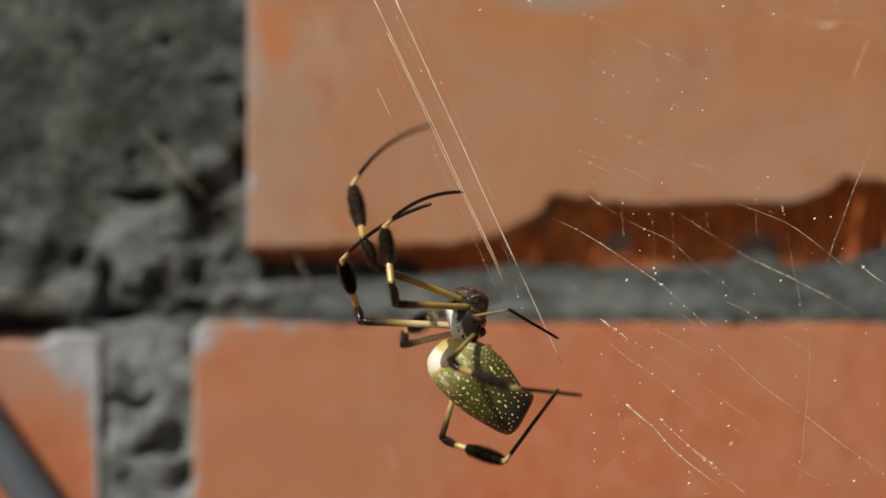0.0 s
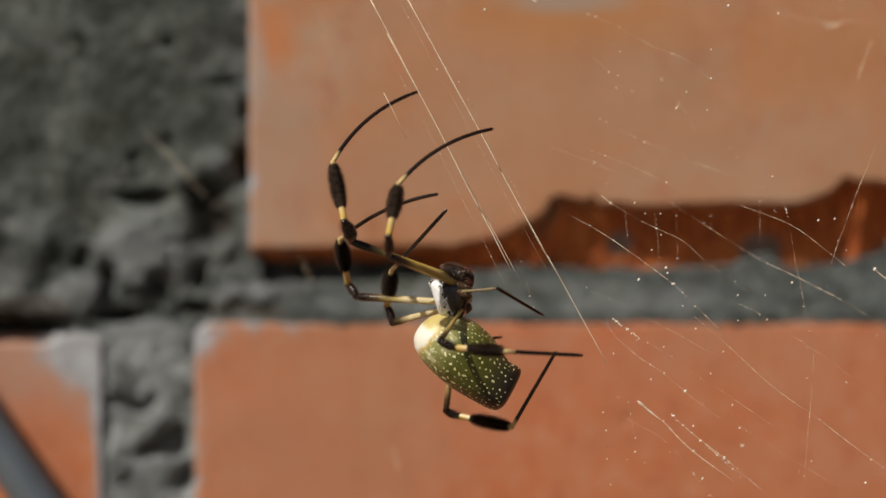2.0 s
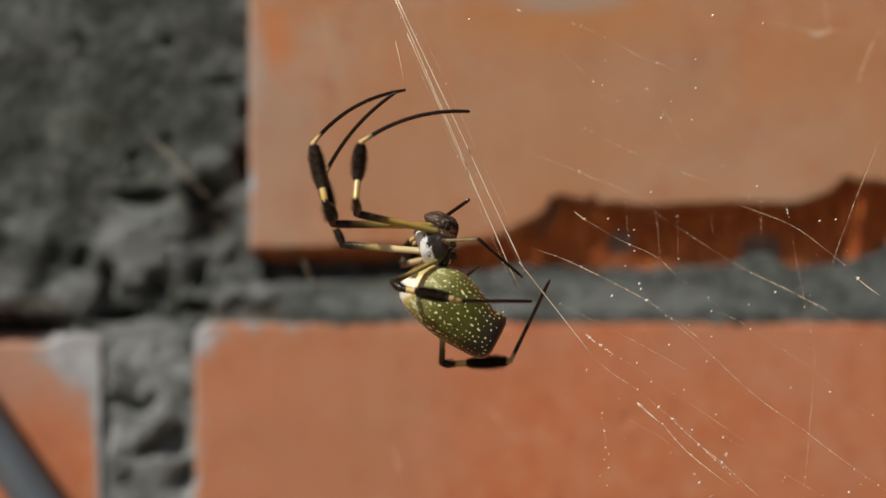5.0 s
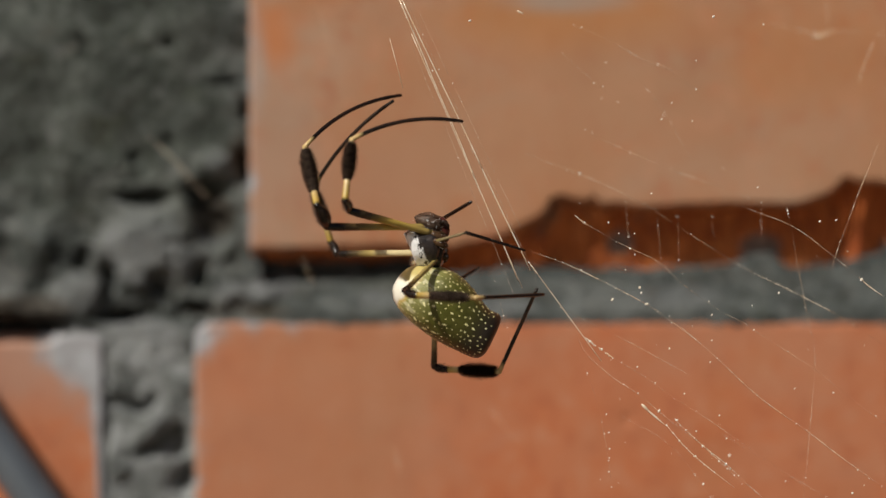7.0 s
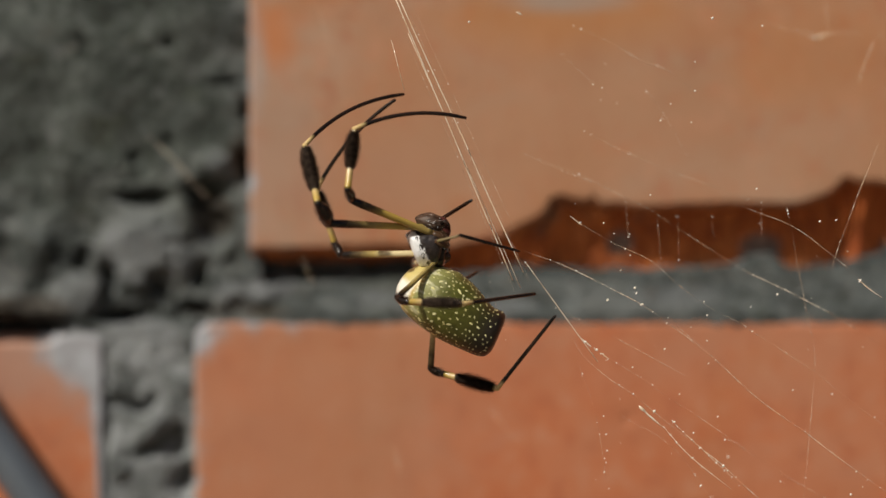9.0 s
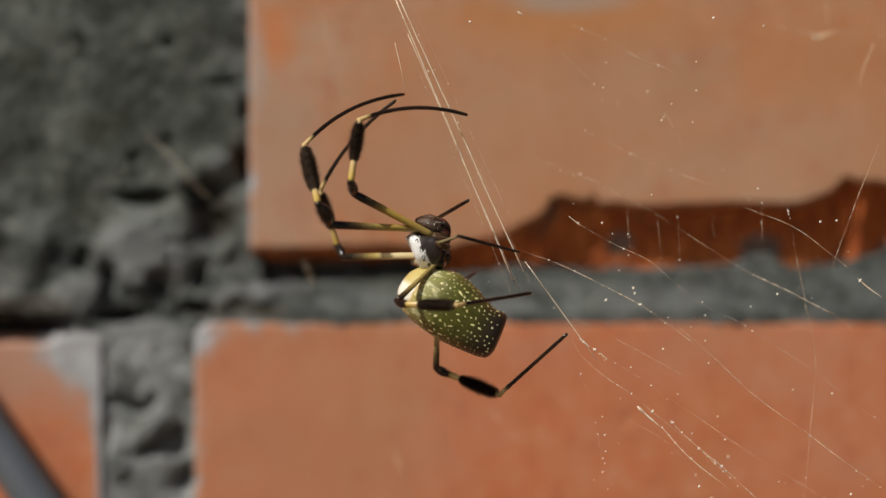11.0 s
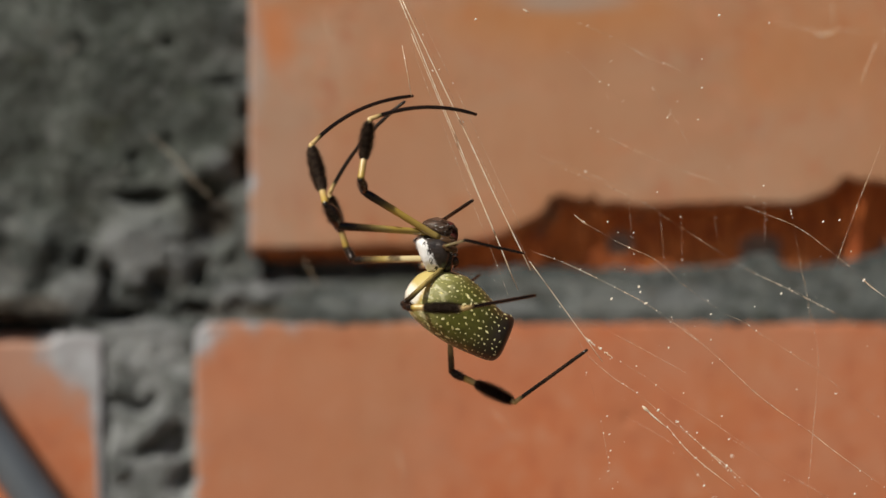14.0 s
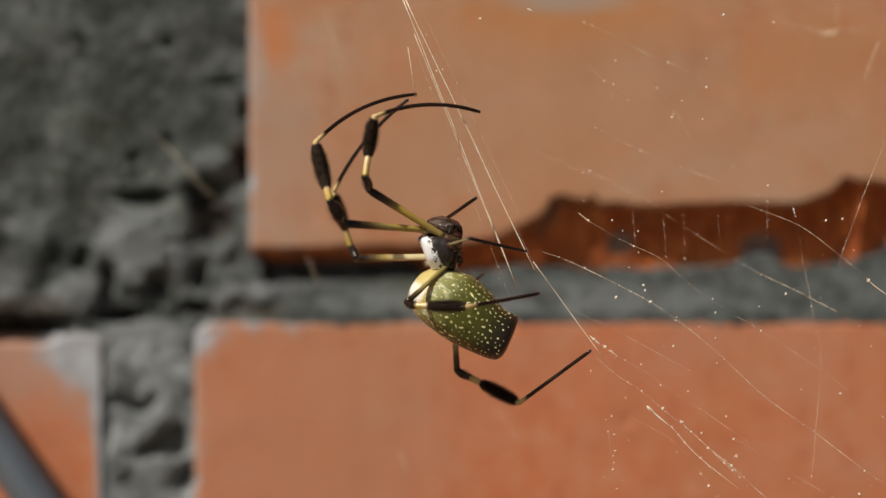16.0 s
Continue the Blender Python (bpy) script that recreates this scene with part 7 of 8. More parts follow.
    walk(leg_k['femur'], [(0, pose(0.00235, 0.004, -0.00259, -152.8, 69.1, 0)), (0.2, pose(0.00235, 0.004, -0.00259, -160.7, 82.8, 0)), (0.5, pose(0.00235, 0.004, -0.00259, -170, 77, 0)),
        (0.7, pose(0.00235, 0.004, -0.00259, -158.1, 76.8, 0)), (1, pose(0.00235, 0.004, -0.00259, -166.2, 74.4, 0)), (1.3, pose(0.00235, 0.004, -0.00259, -161.9, 72.3, 0)),
        (1.5, pose(0.00235, 0.004, -0.00259, -162.5, 72.4, 0)), (2, pose(0.00235, 0.004, -0.00259, -148.9, 68, 0)), (2.2, pose(0.00235, 0.004, -0.00259, -148.4, 68.1, 0)),
        (2.5, pose(0.00235, 0.004, -0.00259, -147.4, 61.7, 0)), (2.8, pose(0.00235, 0.004, -0.00259, -148.8, 65.5, 0)), (3, pose(0.00235, 0.004, -0.00259, -144.4, 68.7, 0)),
        (3.3, pose(0.00235, 0.004, -0.00259, -135.7, 70.5, 0)), (3.5, pose(0.00235, 0.004, -0.00259, -132.6, 66.5, 0)), (3.7, pose(0.00235, 0.004, -0.00259, -132.6, 70.7, 0)),
        (4, pose(0.00235, 0.004, -0.00259, -126, 67.2, 0)), (4.2, pose(0.00235, 0.004, -0.00259, -123.9, 75.2, 0)), (6.5, pose(0.00235, 0.004, -0.00259, -102.3, 57.3, 0)),
        (8, pose(0.00235, 0.004, -0.00259, -103.5, 72.4, 0)), (9, pose(0.00235, 0.004, -0.00259, -102.4, 67.1, 0)), (11.5, pose(0.00235, 0.004, -0.00259, -102.2, 85.9, 0)),
        (12, pose(0.00235, 0.004, -0.00259, -102.1, 85.6, 0)), (12.5, pose(0.00235, 0.004, -0.00259, -102.2, 85.7, 0)), (13, pose(0.00235, 0.004, -0.00259, -102.1, 86, 0)),
        (13.5, pose(0.00235, 0.004, -0.00259, -102, 85.8, 0)), (14, pose(0.00235, 0.004, -0.00259, -102, 85.5, 0)), (14.5, pose(0.00235, 0.004, -0.00259, -101.9, 85.6, 0)),
        (15, pose(0.00235, 0.004, -0.00259, -101.9, 85.7, 0)), (15.5, pose(0.00235, 0.004, -0.00259, -101.8, 85.8, 0)), (16, pose(0.00235, 0.004, -0.00259, -101.7, 85.6, 0))])
    walk(leg_k['patella'], [(0, pose(0, 0, 0.01438, -76, -56.1, 130.1)), (0.2, pose(0, 0, 0.01438, -60.7, -70.5, 96.8)), (0.5, pose(0, 0, 0.01438, 3.8, -74, 38.1)),
        (0.7, pose(0, 0, 0.01438, -39.1, -66.7, 68.7)), (1, pose(0, 0, 0.01438, -51.2, -76.1, 83.6)), (1.3, pose(0, 0, 0.01438, -48, -71.6, 78.8)),
        (1.5, pose(0, 0, 0.01438, -55.2, -70.5, 62.7)), (2, pose(0, 0, 0.01438, -72.2, -58.9, 87.8)), (2.2, pose(0, 0, 0.01438, -59.8, -58.2, 83.1)),
        (2.5, pose(0, 0, 0.01438, -57.2, -56.7, 103.6)), (2.8, pose(0, 0, 0.01438, -52.9, -58.3, 100.3)), (3, pose(0, 0, 0.01438, -43.6, -54.4, 91.1)),
        (3.3, pose(0, 0, 0.01438, -31.4, -45.6, 84.8)), (3.5, pose(0, 0, 0.01438, -48, -42.1, 100.7)), (3.7, pose(0, 0, 0.01438, -44.3, -40.9, 109.3)),
        (4, pose(0, 0, 0.01438, -40.5, -34.5, 109.1)), (4.2, pose(0, 0, 0.01438, -35.6, -25.2, 135.5)), (6.5, pose(0, 0, 0.01438, -37, -9.1, 132.7)),
        (8, pose(0, 0, 0.01438, -33.6, -10.8, 127.4)), (9, pose(0, 0, 0.01438, -33.7, -9.2, 132.7)), (11.5, pose(0, 0, 0.01438, -34.4, -11.6, 107.6)),
        (12, pose(0, 0, 0.01438, -34.4, -11.5, 108)), (12.5, pose(0, 0, 0.01438, -34.4, -11.6, 107.8)), (13, pose(0, 0, 0.01438, -34.3, -11.6, 107.1)),
        (13.5, pose(0, 0, 0.01438, -34.3, -11.5, 107.4)), (14, pose(0, 0, 0.01438, -34.4, -11.4, 108.1)), (14.5, pose(0, 0, 0.01438, -34.4, -11.4, 107.8)),
        (15, pose(0, 0, 0.01438, -34.3, -11.3, 107.3)), (15.5, pose(0, 0, 0.01438, -34.3, -11.3, 107.2)), (16, pose(0, 0, 0.01438, -34.3, -11.2, 107.6))])
    walk(leg_k['tibia'], [(0, pose(-0.00239, -0.00304, 0.01491, 155.2, -16.8, 171.1)), (0.2, pose(-0.00317, -0.00219, 0.01502, -150.5, -68.4, 117.4)), (0.5, pose(-0.00278, -0.00251, 0.01545, -156.5, -70.3, 150.5)),
        (0.7, pose(-0.0033, -0.0017, 0.01558, -157.2, -63.9, 124.9)), (1, pose(-0.00329, -0.00202, 0.01497, -162.2, -66.9, 144.8)), (1.3, pose(-0.00332, -0.00187, 0.01521, -166, -59.9, 145.8)),
        (1.5, pose(-0.00381, -0.0004, 0.01513, -168, -58.6, 148.9)), (2, pose(-0.00375, -0.00088, 0.015, -170.3, -51.2, 131.3)), (2.2, pose(-0.00355, -0.00125, 0.01542, -172.3, -53, 125.3)),
        (2.5, pose(-0.00277, -0.00249, 0.01554, 174.5, -51.9, 125.3)), (2.8, pose(-0.0027, -0.00253, 0.01562, 167.7, -51.7, 129.8)), (3, pose(-0.00265, -0.00235, 0.01603, 173.1, -46, 132.3)),
        (3.3, pose(-0.00224, -0.00218, 0.01671, -171, -37.5, 131.6)), (3.5, pose(-0.00252, -0.00226, 0.01632, 174.8, -29.9, 141.1)), (3.7, pose(-0.00197, -0.00263, 0.01649, -175.3, -35.9, 128)),
        (4, pose(-0.00184, -0.00242, 0.01683, -165.8, -30.2, 126.9)), (4.2, pose(-0.00063, -0.00257, 0.01725, -174.1, -29.3, 123.5)), (6.5, pose(-0.00139, -0.00196, 0.01746, -161.8, -9.1, 132.7)),
        (8, pose(-0.00134, -0.0018, 0.01757, -157.2, -12.1, 117.4)), (9, pose(-0.00124, -0.00185, 0.01759, -157.9, -10.9, 118.9)), (11.5, pose(-0.0019, -0.00128, 0.01754, -153.9, -11.9, 103.2)),
        (12, pose(-0.0019, -0.00129, 0.01754, -153.9, -11.8, 103.4)), (12.5, pose(-0.0019, -0.00129, 0.01754, -153.9, -11.8, 103.3)), (13, pose(-0.00191, -0.00127, 0.01754, -153.8, -11.8, 102.7)),
        (13.5, pose(-0.00191, -0.00127, 0.01754, -153.8, -11.7, 102.7)), (14, pose(-0.0019, -0.00129, 0.01754, -153.8, -11.7, 103.2)), (14.5, pose(-0.0019, -0.00128, 0.01754, -153.8, -11.6, 102.9)),
        (15, pose(-0.00191, -0.00126, 0.01754, -153.7, -11.6, 102.4)), (15.5, pose(-0.00191, -0.00125, 0.01754, -153.7, -11.6, 102.2)), (16, pose(-0.00191, -0.00126, 0.01754, -153.7, -11.5, 102.3))])
    walk(leg_k['metatarsus'], [(0, pose(-0.00456, 0.00202, 0.00523, 166.3, -2.5, 178.7)), (0.2, pose(-0.01217, 0.0033, 0.01146, 164.3, -33.1, 166.8)), (0.5, pose(-0.01333, -0.00164, 0.01201, 144.5, -33.9, 173.2)),
        (0.7, pose(-0.01212, 0.00339, 0.01107, 169.8, -35.2, 163.5)), (1, pose(-0.01321, 0.00083, 0.01081, 153.5, -30.1, 171.8)), (1.3, pose(-0.01257, 0.00115, 0.00979, 156.9, -31.8, 168.3)),
        (1.5, pose(-0.01296, 0.00243, 0.00946, 156, -30.3, 169.4)), (2, pose(-0.0108, 0.00431, 0.00813, -176.1, -26.5, 162.4)), (2.2, pose(-0.00985, 0.00509, 0.00878, -167.1, -24.7, 163.6)),
        (2.5, pose(-0.00694, 0.00525, 0.00871, -153.7, -20.9, 165.9)), (2.8, pose(-0.00634, 0.00555, 0.00888, -157.3, -20.2, 167.1)), (3, pose(-0.007, 0.00443, 0.00835, -173.7, -19.2, 165.6)),
        (3.3, pose(-0.00798, 0.00166, 0.00799, -179.1, -15.3, 164.5)), (3.5, pose(-0.0062, 0.002, 0.00672, -171.2, -16.3, 161.5)), (3.7, pose(-0.00669, 0.00193, 0.0075, -173.3, -15.9, 161.9)),
        (4, pose(-0.00728, 0.00029, 0.0075, -169.3, -7.5, 169.6)), (4.2, pose(-0.00458, 0.00131, 0.0076, -164.1, -14.8, 156.8)), (6.5, pose(-0.00509, -0.00308, 0.00702, -152.3, -0.4, 178.3)),
        (8, pose(-0.00617, -0.00188, 0.00754, -153.7, -2.8, 168.1)), (9, pose(-0.00585, -0.00217, 0.00746, -152.1, -1.9, 171.1)), (11.5, pose(-0.00714, -0.0004, 0.00776, -155.5, -5.4, 154.2)),
        (12, pose(-0.00714, -0.00044, 0.00775, -155.6, -5.5, 153.2)), (12.5, pose(-0.00714, -0.00042, 0.00775, -155.1, -5.5, 153.6)), (13, pose(-0.00715, -0.00035, 0.00776, -155.4, -5.4, 153.8)),
        (13.5, pose(-0.00715, -0.00038, 0.00776, -155, -5.5, 153.2)), (14, pose(-0.00714, -0.00044, 0.00775, -155.6, -5.7, 151.9)), (14.5, pose(-0.00715, -0.00041, 0.00776, -156, -5.8, 151.1)),
        (15, pose(-0.00716, -0.00036, 0.00777, -155.5, -5.8, 151.3)), (15.5, pose(-0.00716, -0.00035, 0.00777, -155, -5.7, 151.5)), (16, pose(-0.00716, -0.00038, 0.00777, -155.5, -5.9, 150))])
    walk(leg_h['femur'], [(0, pose(0.00471, 0.0045, 0, -168.8, -6.2, 0)), (0.2, pose(0.00471, 0.0045, 0, -168.7, -6.1, 0)), (0.5, pose(0.00471, 0.0045, 0, -168.2, -6.2, 0)),
        (0.7, pose(0.00471, 0.0045, 0, -168, -6.1, 0)), (1, pose(0.00471, 0.0045, 0, -167.6, -6.2, 0)), (1.3, pose(0.00471, 0.0045, 0, -167.6, -6.1, 0)),
        (1.5, pose(0.00471, 0.0045, 0, -167.6, -6.2, 0)), (2, pose(0.00471, 0.0045, 0, -167.4, -6, 0)), (2.2, pose(0.00471, 0.0045, 0, -167, -6, 0)),
        (2.5, pose(0.00471, 0.0045, 0, -166.3, -6, 0)), (2.8, pose(0.00471, 0.0045, 0, -165.8, -6, 0)), (3, pose(0.00471, 0.0045, 0, -165.5, -6.1, 0)),
        (3.3, pose(0.00471, 0.0045, 0, -165.3, -5.9, 0)), (3.5, pose(0.00471, 0.0045, 0, -165.2, -5.9, 0)), (3.7, pose(0.00471, 0.0045, 0, -165, -5.9, 0)),
        (4, pose(0.00471, 0.0045, 0, -164.8, -5.7, 0)), (4.2, pose(0.00471, 0.0045, 0, -164.6, -5.8, 0)), (6.5, pose(0.00471, 0.0045, 0, -164.3, -5.6, 0)),
        (8, pose(0.00471, 0.0045, 0, -164.4, -5.7, 0)), (9, pose(0.00471, 0.0045, 0, -164.4, -5.6, 0)), (11.5, pose(0.00471, 0.0045, 0, -164.6, -5.6, 0)),
        (12.5, pose(0.00471, 0.0045, 0, -164.6, -5.7, 0)), (14, pose(0.00471, 0.0045, 0, -164.7, -5.8, 0)), (16, pose(0.00471, 0.0045, 0, -164.6, -5.8, 0))])
    walk(leg_h['shin'], [(0, pose(0, 0, 0.00995, 0, 96.6, -74.2)), (0.2, pose(0, 0, 0.00995, 0, 94.5, -68.3)), (0.5, pose(0, 0, 0.00995, 0, 90.5, -64.0)),
        (0.7, pose(0, 0, 0.00995, 0, 88.0, -61.2)), (1, pose(0, 0, 0.00995, 0, 81.4, -62.5)), (1.3, pose(0, 0, 0.00995, 0, 82.2, -61.3)),
        (1.5, pose(0, 0, 0.00995, 0, 82.8, -60.7)), (2, pose(0, 0, 0.00995, 0, 83.8, -48.5)), (2.2, pose(0, 0, 0.00995, 0, 80.7, -44.7)),
        (2.5, pose(0, 0, 0.00995, 0, 87.3, 2.7)), (2.8, pose(0, 0, 0.00995, 0, 134.2, -12.0)), (3, pose(0, 0, 0.00995, 0, 122.7, -49.6)),
        (3.3, pose(0, 0, 0.00995, 0, 116.4, -69.0)), (3.5, pose(0, 0, 0.00995, 0, 118.0, -64.2)), (3.7, pose(0, 0, 0.00995, 0, 115.1, -62.9)),
        (4, pose(0, 0, 0.00995, 0, 107.6, -58.1)), (4.2, pose(0, 0, 0.00995, 0, 103.8, -59.2)), (6.5, pose(0, 0, 0.00995, 0, 100.9, -46.7)),
        (8, pose(0, 0, 0.00995, 0, 94.4, -53.9)), (9, pose(0, 0, 0.00995, 0, 92.5, -54.2)), (11.5, pose(0, 0, 0.00995, 0, 93.1, -58.4)),
        (12.5, pose(0, 0, 0.00995, 0, 93.9, -59.2)), (14, pose(0, 0, 0.00995, 0, 93.6, -60.6)), (16, pose(0, 0, 0.00995, 0, 93.0, -60.7))])
    for thread in WEB_LEFT:
        walk(thread, [(0, pose(0.00471, 0, 0.00400)), (0.5, pose(0.00541, 0, 0.00376)), (1, pose(0.00494, 0, 0.00294)),
        (1.5, pose(0.00612, 0, 0.00388)), (2, pose(0.00682, 0, 0.00424)), (2.5, pose(0.00588, 0, 0.00353)),
        (3, pose(0.00424, 0, 0.00212)), (3.5, pose(0.00329, 0, 0.00188)), (4, pose(0.00118, 0, 0.00118)),
        (6.5, pose(0.00141, 0, 0.00059)), (7.5, pose(0.00118, 0, -0.00024)), (9, pose(0.00035, 0, 0.00000)),
        (11.5, pose(0.00000, 0, 0.00000)), (12.5, pose(0.00000, 0, 0.00000)), (14, pose(0.00118, 0, 0.00024)),
        (16, pose(0.00212, 0, 0.00059))])
    walk(thread_long, [(0, pose(-0.13977, 0, 0.01791, 0, 7, 0)), (0.5, pose(-0.15954, 0, 0.02110, 0, 8, 0)), (1, pose(-0.16001, 0, 0.02028, 0, 8, 0)),
        (1.5, pose(-0.17923, 0, 0.02500, 0, 9, 0)), (2, pose(-0.17853, 0, 0.02536, 0, 9, 0)), (2.5, pose(-0.15907, 0, 0.02087, 0, 8, 0)),
        (3, pose(-0.09915, 0, 0.01026, 0, 5, 0)), (3.5, pose(-0.05883, 0, 0.00568, 0, 3, 0)), (4, pose(0.00118, 0, 0.00118, 0, 0, 0)),
        (6.5, pose(0.00141, 0, 0.00059, 0, 0, 0)), (7.5, pose(0.00118, 0, -0.00024, 0, 0, 0)), (9, pose(0.00035, 0, 0.00000, 0, 0, 0)),
        (11.5, pose(0.00000, 0, 0.00000, 0, 0, 0)), (12.5, pose(0.00000, 0, 0.00000, 0, 0, 0)), (14, pose(0.00118, 0, 0.00024, 0, 0, 0)),
        (16, pose(0.00212, 0, 0.00059, 0, 0, 0))])
    for thread in WEB_RIGHT:
        walk(thread, [(0, pose(0.00106, 0, 0.00259)), (0.5, pose(0.00118, 0, 0.00235)), (1, pose(0.00118, 0, 0.00200)),
        (1.5, pose(0.00247, 0, 0.00224)), (2, pose(0.00306, 0, 0.00235)), (2.5, pose(0.00306, 0, 0.00200)),
        (3, pose(0.00224, 0, 0.00129)), (3.5, pose(0.00082, 0, 0.00094)), (4, pose(-0.00082, 0, 0.00059)),
        (6.5, pose(0.00035, 0, 0.00024)), (9, pose(0.00000, 0, -0.00012)), (12.5, pose(0.00000, 0, 0.00000)),
        (14, pose(0.00082, 0, 0.00000)), (16, pose(0.00176, 0, 0.00000))])
    for thread in WEB_LOW:
        walk(thread, [(0, pose(0.00830, 0, 0.00004, 0, -0.5, 0)), (0.25, pose(0.02927, 0, -0.00020, 0, -1.5, 0)), (0.5, pose(0.04988, 0, -0.00031, 0, -2.5, 0)),
        (0.75, pose(0.08110, 0, -0.00055, 0, -4.2, 0)), (1, pose(0.10028, 0, 0.00005, 0, -5.2, 0)), (1.25, pose(0.11108, 0, 0.00057, 0, -5.8, 0)),
        (1.5, pose(0.07343, 0, -0.00049, 0, -3.8, 0)), (1.75, pose(0.05913, 0, -0.00006, 0, -3.0, 0)), (2, pose(0.04087, 0, 0.00047, 0, -2.0, 0)),
        (2.25, pose(0.02273, 0, 0.00158, 0, -1.0, 0)), (2.5, pose(0.00118, 0, 0.00235, 0, 0.0, 0)), (3, pose(0.00047, 0, 0.00153, 0, 0.0, 0)),
        (3.5, pose(-0.00024, 0, 0.00082, 0, 0.0, 0)), (4, pose(-0.00047, 0, 0.00082, 0, 0.0, 0)), (6.5, pose(0.00094, 0, 0.00059, 0, 0.0, 0)),
        (9, pose(0.00035, 0, 0.00012, 0, 0.0, 0)), (12.5, pose(0.00000, 0, 0.00000, 0, 0.0, 0)), (14, pose(0.00106, 0, 0.00012, 0, 0.0, 0)),
        (16, pose(0.00200, 0, 0.00012, 0, 0.0, 0))])
    for thread in WEB_TOP:
        walk(thread, [(0, pose(0.00200, 0, 0.00212)), (0.5, pose(0.00188, 0, 0.00176)), (1, pose(0.00200, 0, 0.00176)),
        (1.5, pose(0.00259, 0, 0.00212)), (2, pose(0.00259, 0, 0.00235)), (2.5, pose(0.00259, 0, 0.00212)),
        (3, pose(0.00200, 0, 0.00153)), (3.5, pose(0.00024, 0, 0.00106)), (4, pose(-0.00071, 0, 0.00071)),
        (6.5, pose(-0.00047, 0, 0.00012)), (9, pose(-0.00071, 0, -0.00024)), (12.5, pose(0.00000, 0, 0.00000)),
        (14, pose(0.00071, 0, 0.00035)), (16, pose(0.00165, 0, 0.00047))])
    for thread in WEB_STILL:
        walk(thread, [(0, pose(-0.00106, 0, 0.00059)), (1.5, pose(-0.00071, 0, 0.00035)), (3, pose(-0.00059, 0, 0.00047)),
        (6.5, pose(-0.00035, 0, 0.00012)), (9, pose(-0.00035, 0, 0.00012)), (12.5, pose(0.00000, 0, 0.00000)),
        (16, pose(0.00094, 0, 0.00035))])
    walk(thread_main, [(0, pose(-0.00985, 0, 1.25247, -155.4, 0, -90)), (0.5, pose(-0.00876, 0, 1.25247, -153.7, 0, -90)), (1, pose(-0.00853, 0, 1.25247, -153.1, 0, -90)),
        (1.5, pose(-0.00831, 0, 1.25247, -152.5, 0, -90)), (2, pose(-0.00761, 0, 1.25247, -151.5, 0, -90)), (2.5, pose(-0.00703, 0, 1.25247, -151.0, 0, -90)),
        (3, pose(-0.00680, 0, 1.25247, -153.0, 0, -90)), (3.5, pose(-0.01030, 0, 1.25247, -154.3, 0, -90)), (4.2, pose(-0.01020, 0, 1.25247, -155.0, 0, -90)),
        (6.5, pose(-0.00877, 0, 1.25247, -154.5, 0, -90)), (9, pose(-0.00925, 0, 1.25247, -155.6, 0, -90)), (12.5, pose(-0.00922, 0, 1.25247, -155.2, 0, -90)),
        (14, pose(-0.00879, 0, 1.25247, -154.6, 0, -90)), (16, pose(-0.00807, 0, 1.25247, -154.5, 0, -90))])
    walk(thread_second, [(0, pose(-0.01435, 0.001, 1.25257, -154.9, 0, -90)), (0.5, pose(-0.01430, 0.001, 1.25257, -153.4, 0, -90)), (1, pose(-0.01320, 0.001, 1.25257, -153.2, 0, -90)),
        (1.5, pose(-0.01451, 0.001, 1.25257, -152.9, 0, -90)), (2, pose(-0.01541, 0.001, 1.25257, -152.5, 0, -90)), (2.5, pose(-0.01371, 0.001, 1.25257, -152.6, 0, -90)),
        (3, pose(-0.00809, 0.001, 1.25257, -157.4, 0, -90)), (3.5, pose(-0.01082, 0.001, 1.25257, -156.1, 0, -90)), (4.2, pose(-0.01072, 0.001, 1.25257, -156.8, 0, -90)),
        (6.5, pose(-0.00929, 0.001, 1.25257, -156.9, 0, -90)), (9, pose(-0.01007, 0.001, 1.25257, -157.3, 0, -90)), (12.5, pose(-0.01013, 0.001, 1.25257, -157.2, 0, -90)),
        (14, pose(-0.00930, 0.001, 1.25257, -157.8, 0, -90)), (16, pose(-0.00857, 0.001, 1.25257, -158.3, 0, -90))])
    walk(thread_third, [(0, pose(-0.01119, 0.002, 1.24499, -155.0, 0, -90)), (0.5, pose(-0.01090, 0.002, 1.24499, -152.7, 0, -90)), (1, pose(-0.00976, 0.002, 1.24499, -152.4, 0, -90)),
        (1.5, pose(-0.01096, 0.002, 1.24499, -152.1, 0, -90)), (2, pose(-0.01170, 0.002, 1.24499, -151.7, 0, -90)), (2.5, pose(-0.01004, 0.002, 1.24499, -151.7, 0, -90)),
        (3, pose(-0.00445, 0.002, 1.24499, -157.4, 0, -90)), (3.5, pose(-0.00781, 0.002, 1.24499, -155.1, 0, -90)), (4.2, pose(-0.00782, 0.002, 1.24499, -155.8, 0, -90)),
        (6.5, pose(-0.00650, 0.002, 1.24499, -156.5, 0, -90)), (9, pose(-0.00725, 0.002, 1.24499, -156.2, 0, -90)), (12.5, pose(-0.00739, 0.002, 1.24499, -156.9, 0, -90)),
        (14, pose(-0.00665, 0.002, 1.24499, -157.4, 0, -90)), (16, pose(-0.00600, 0.002, 1.24499, -158.0, 0, -90))])
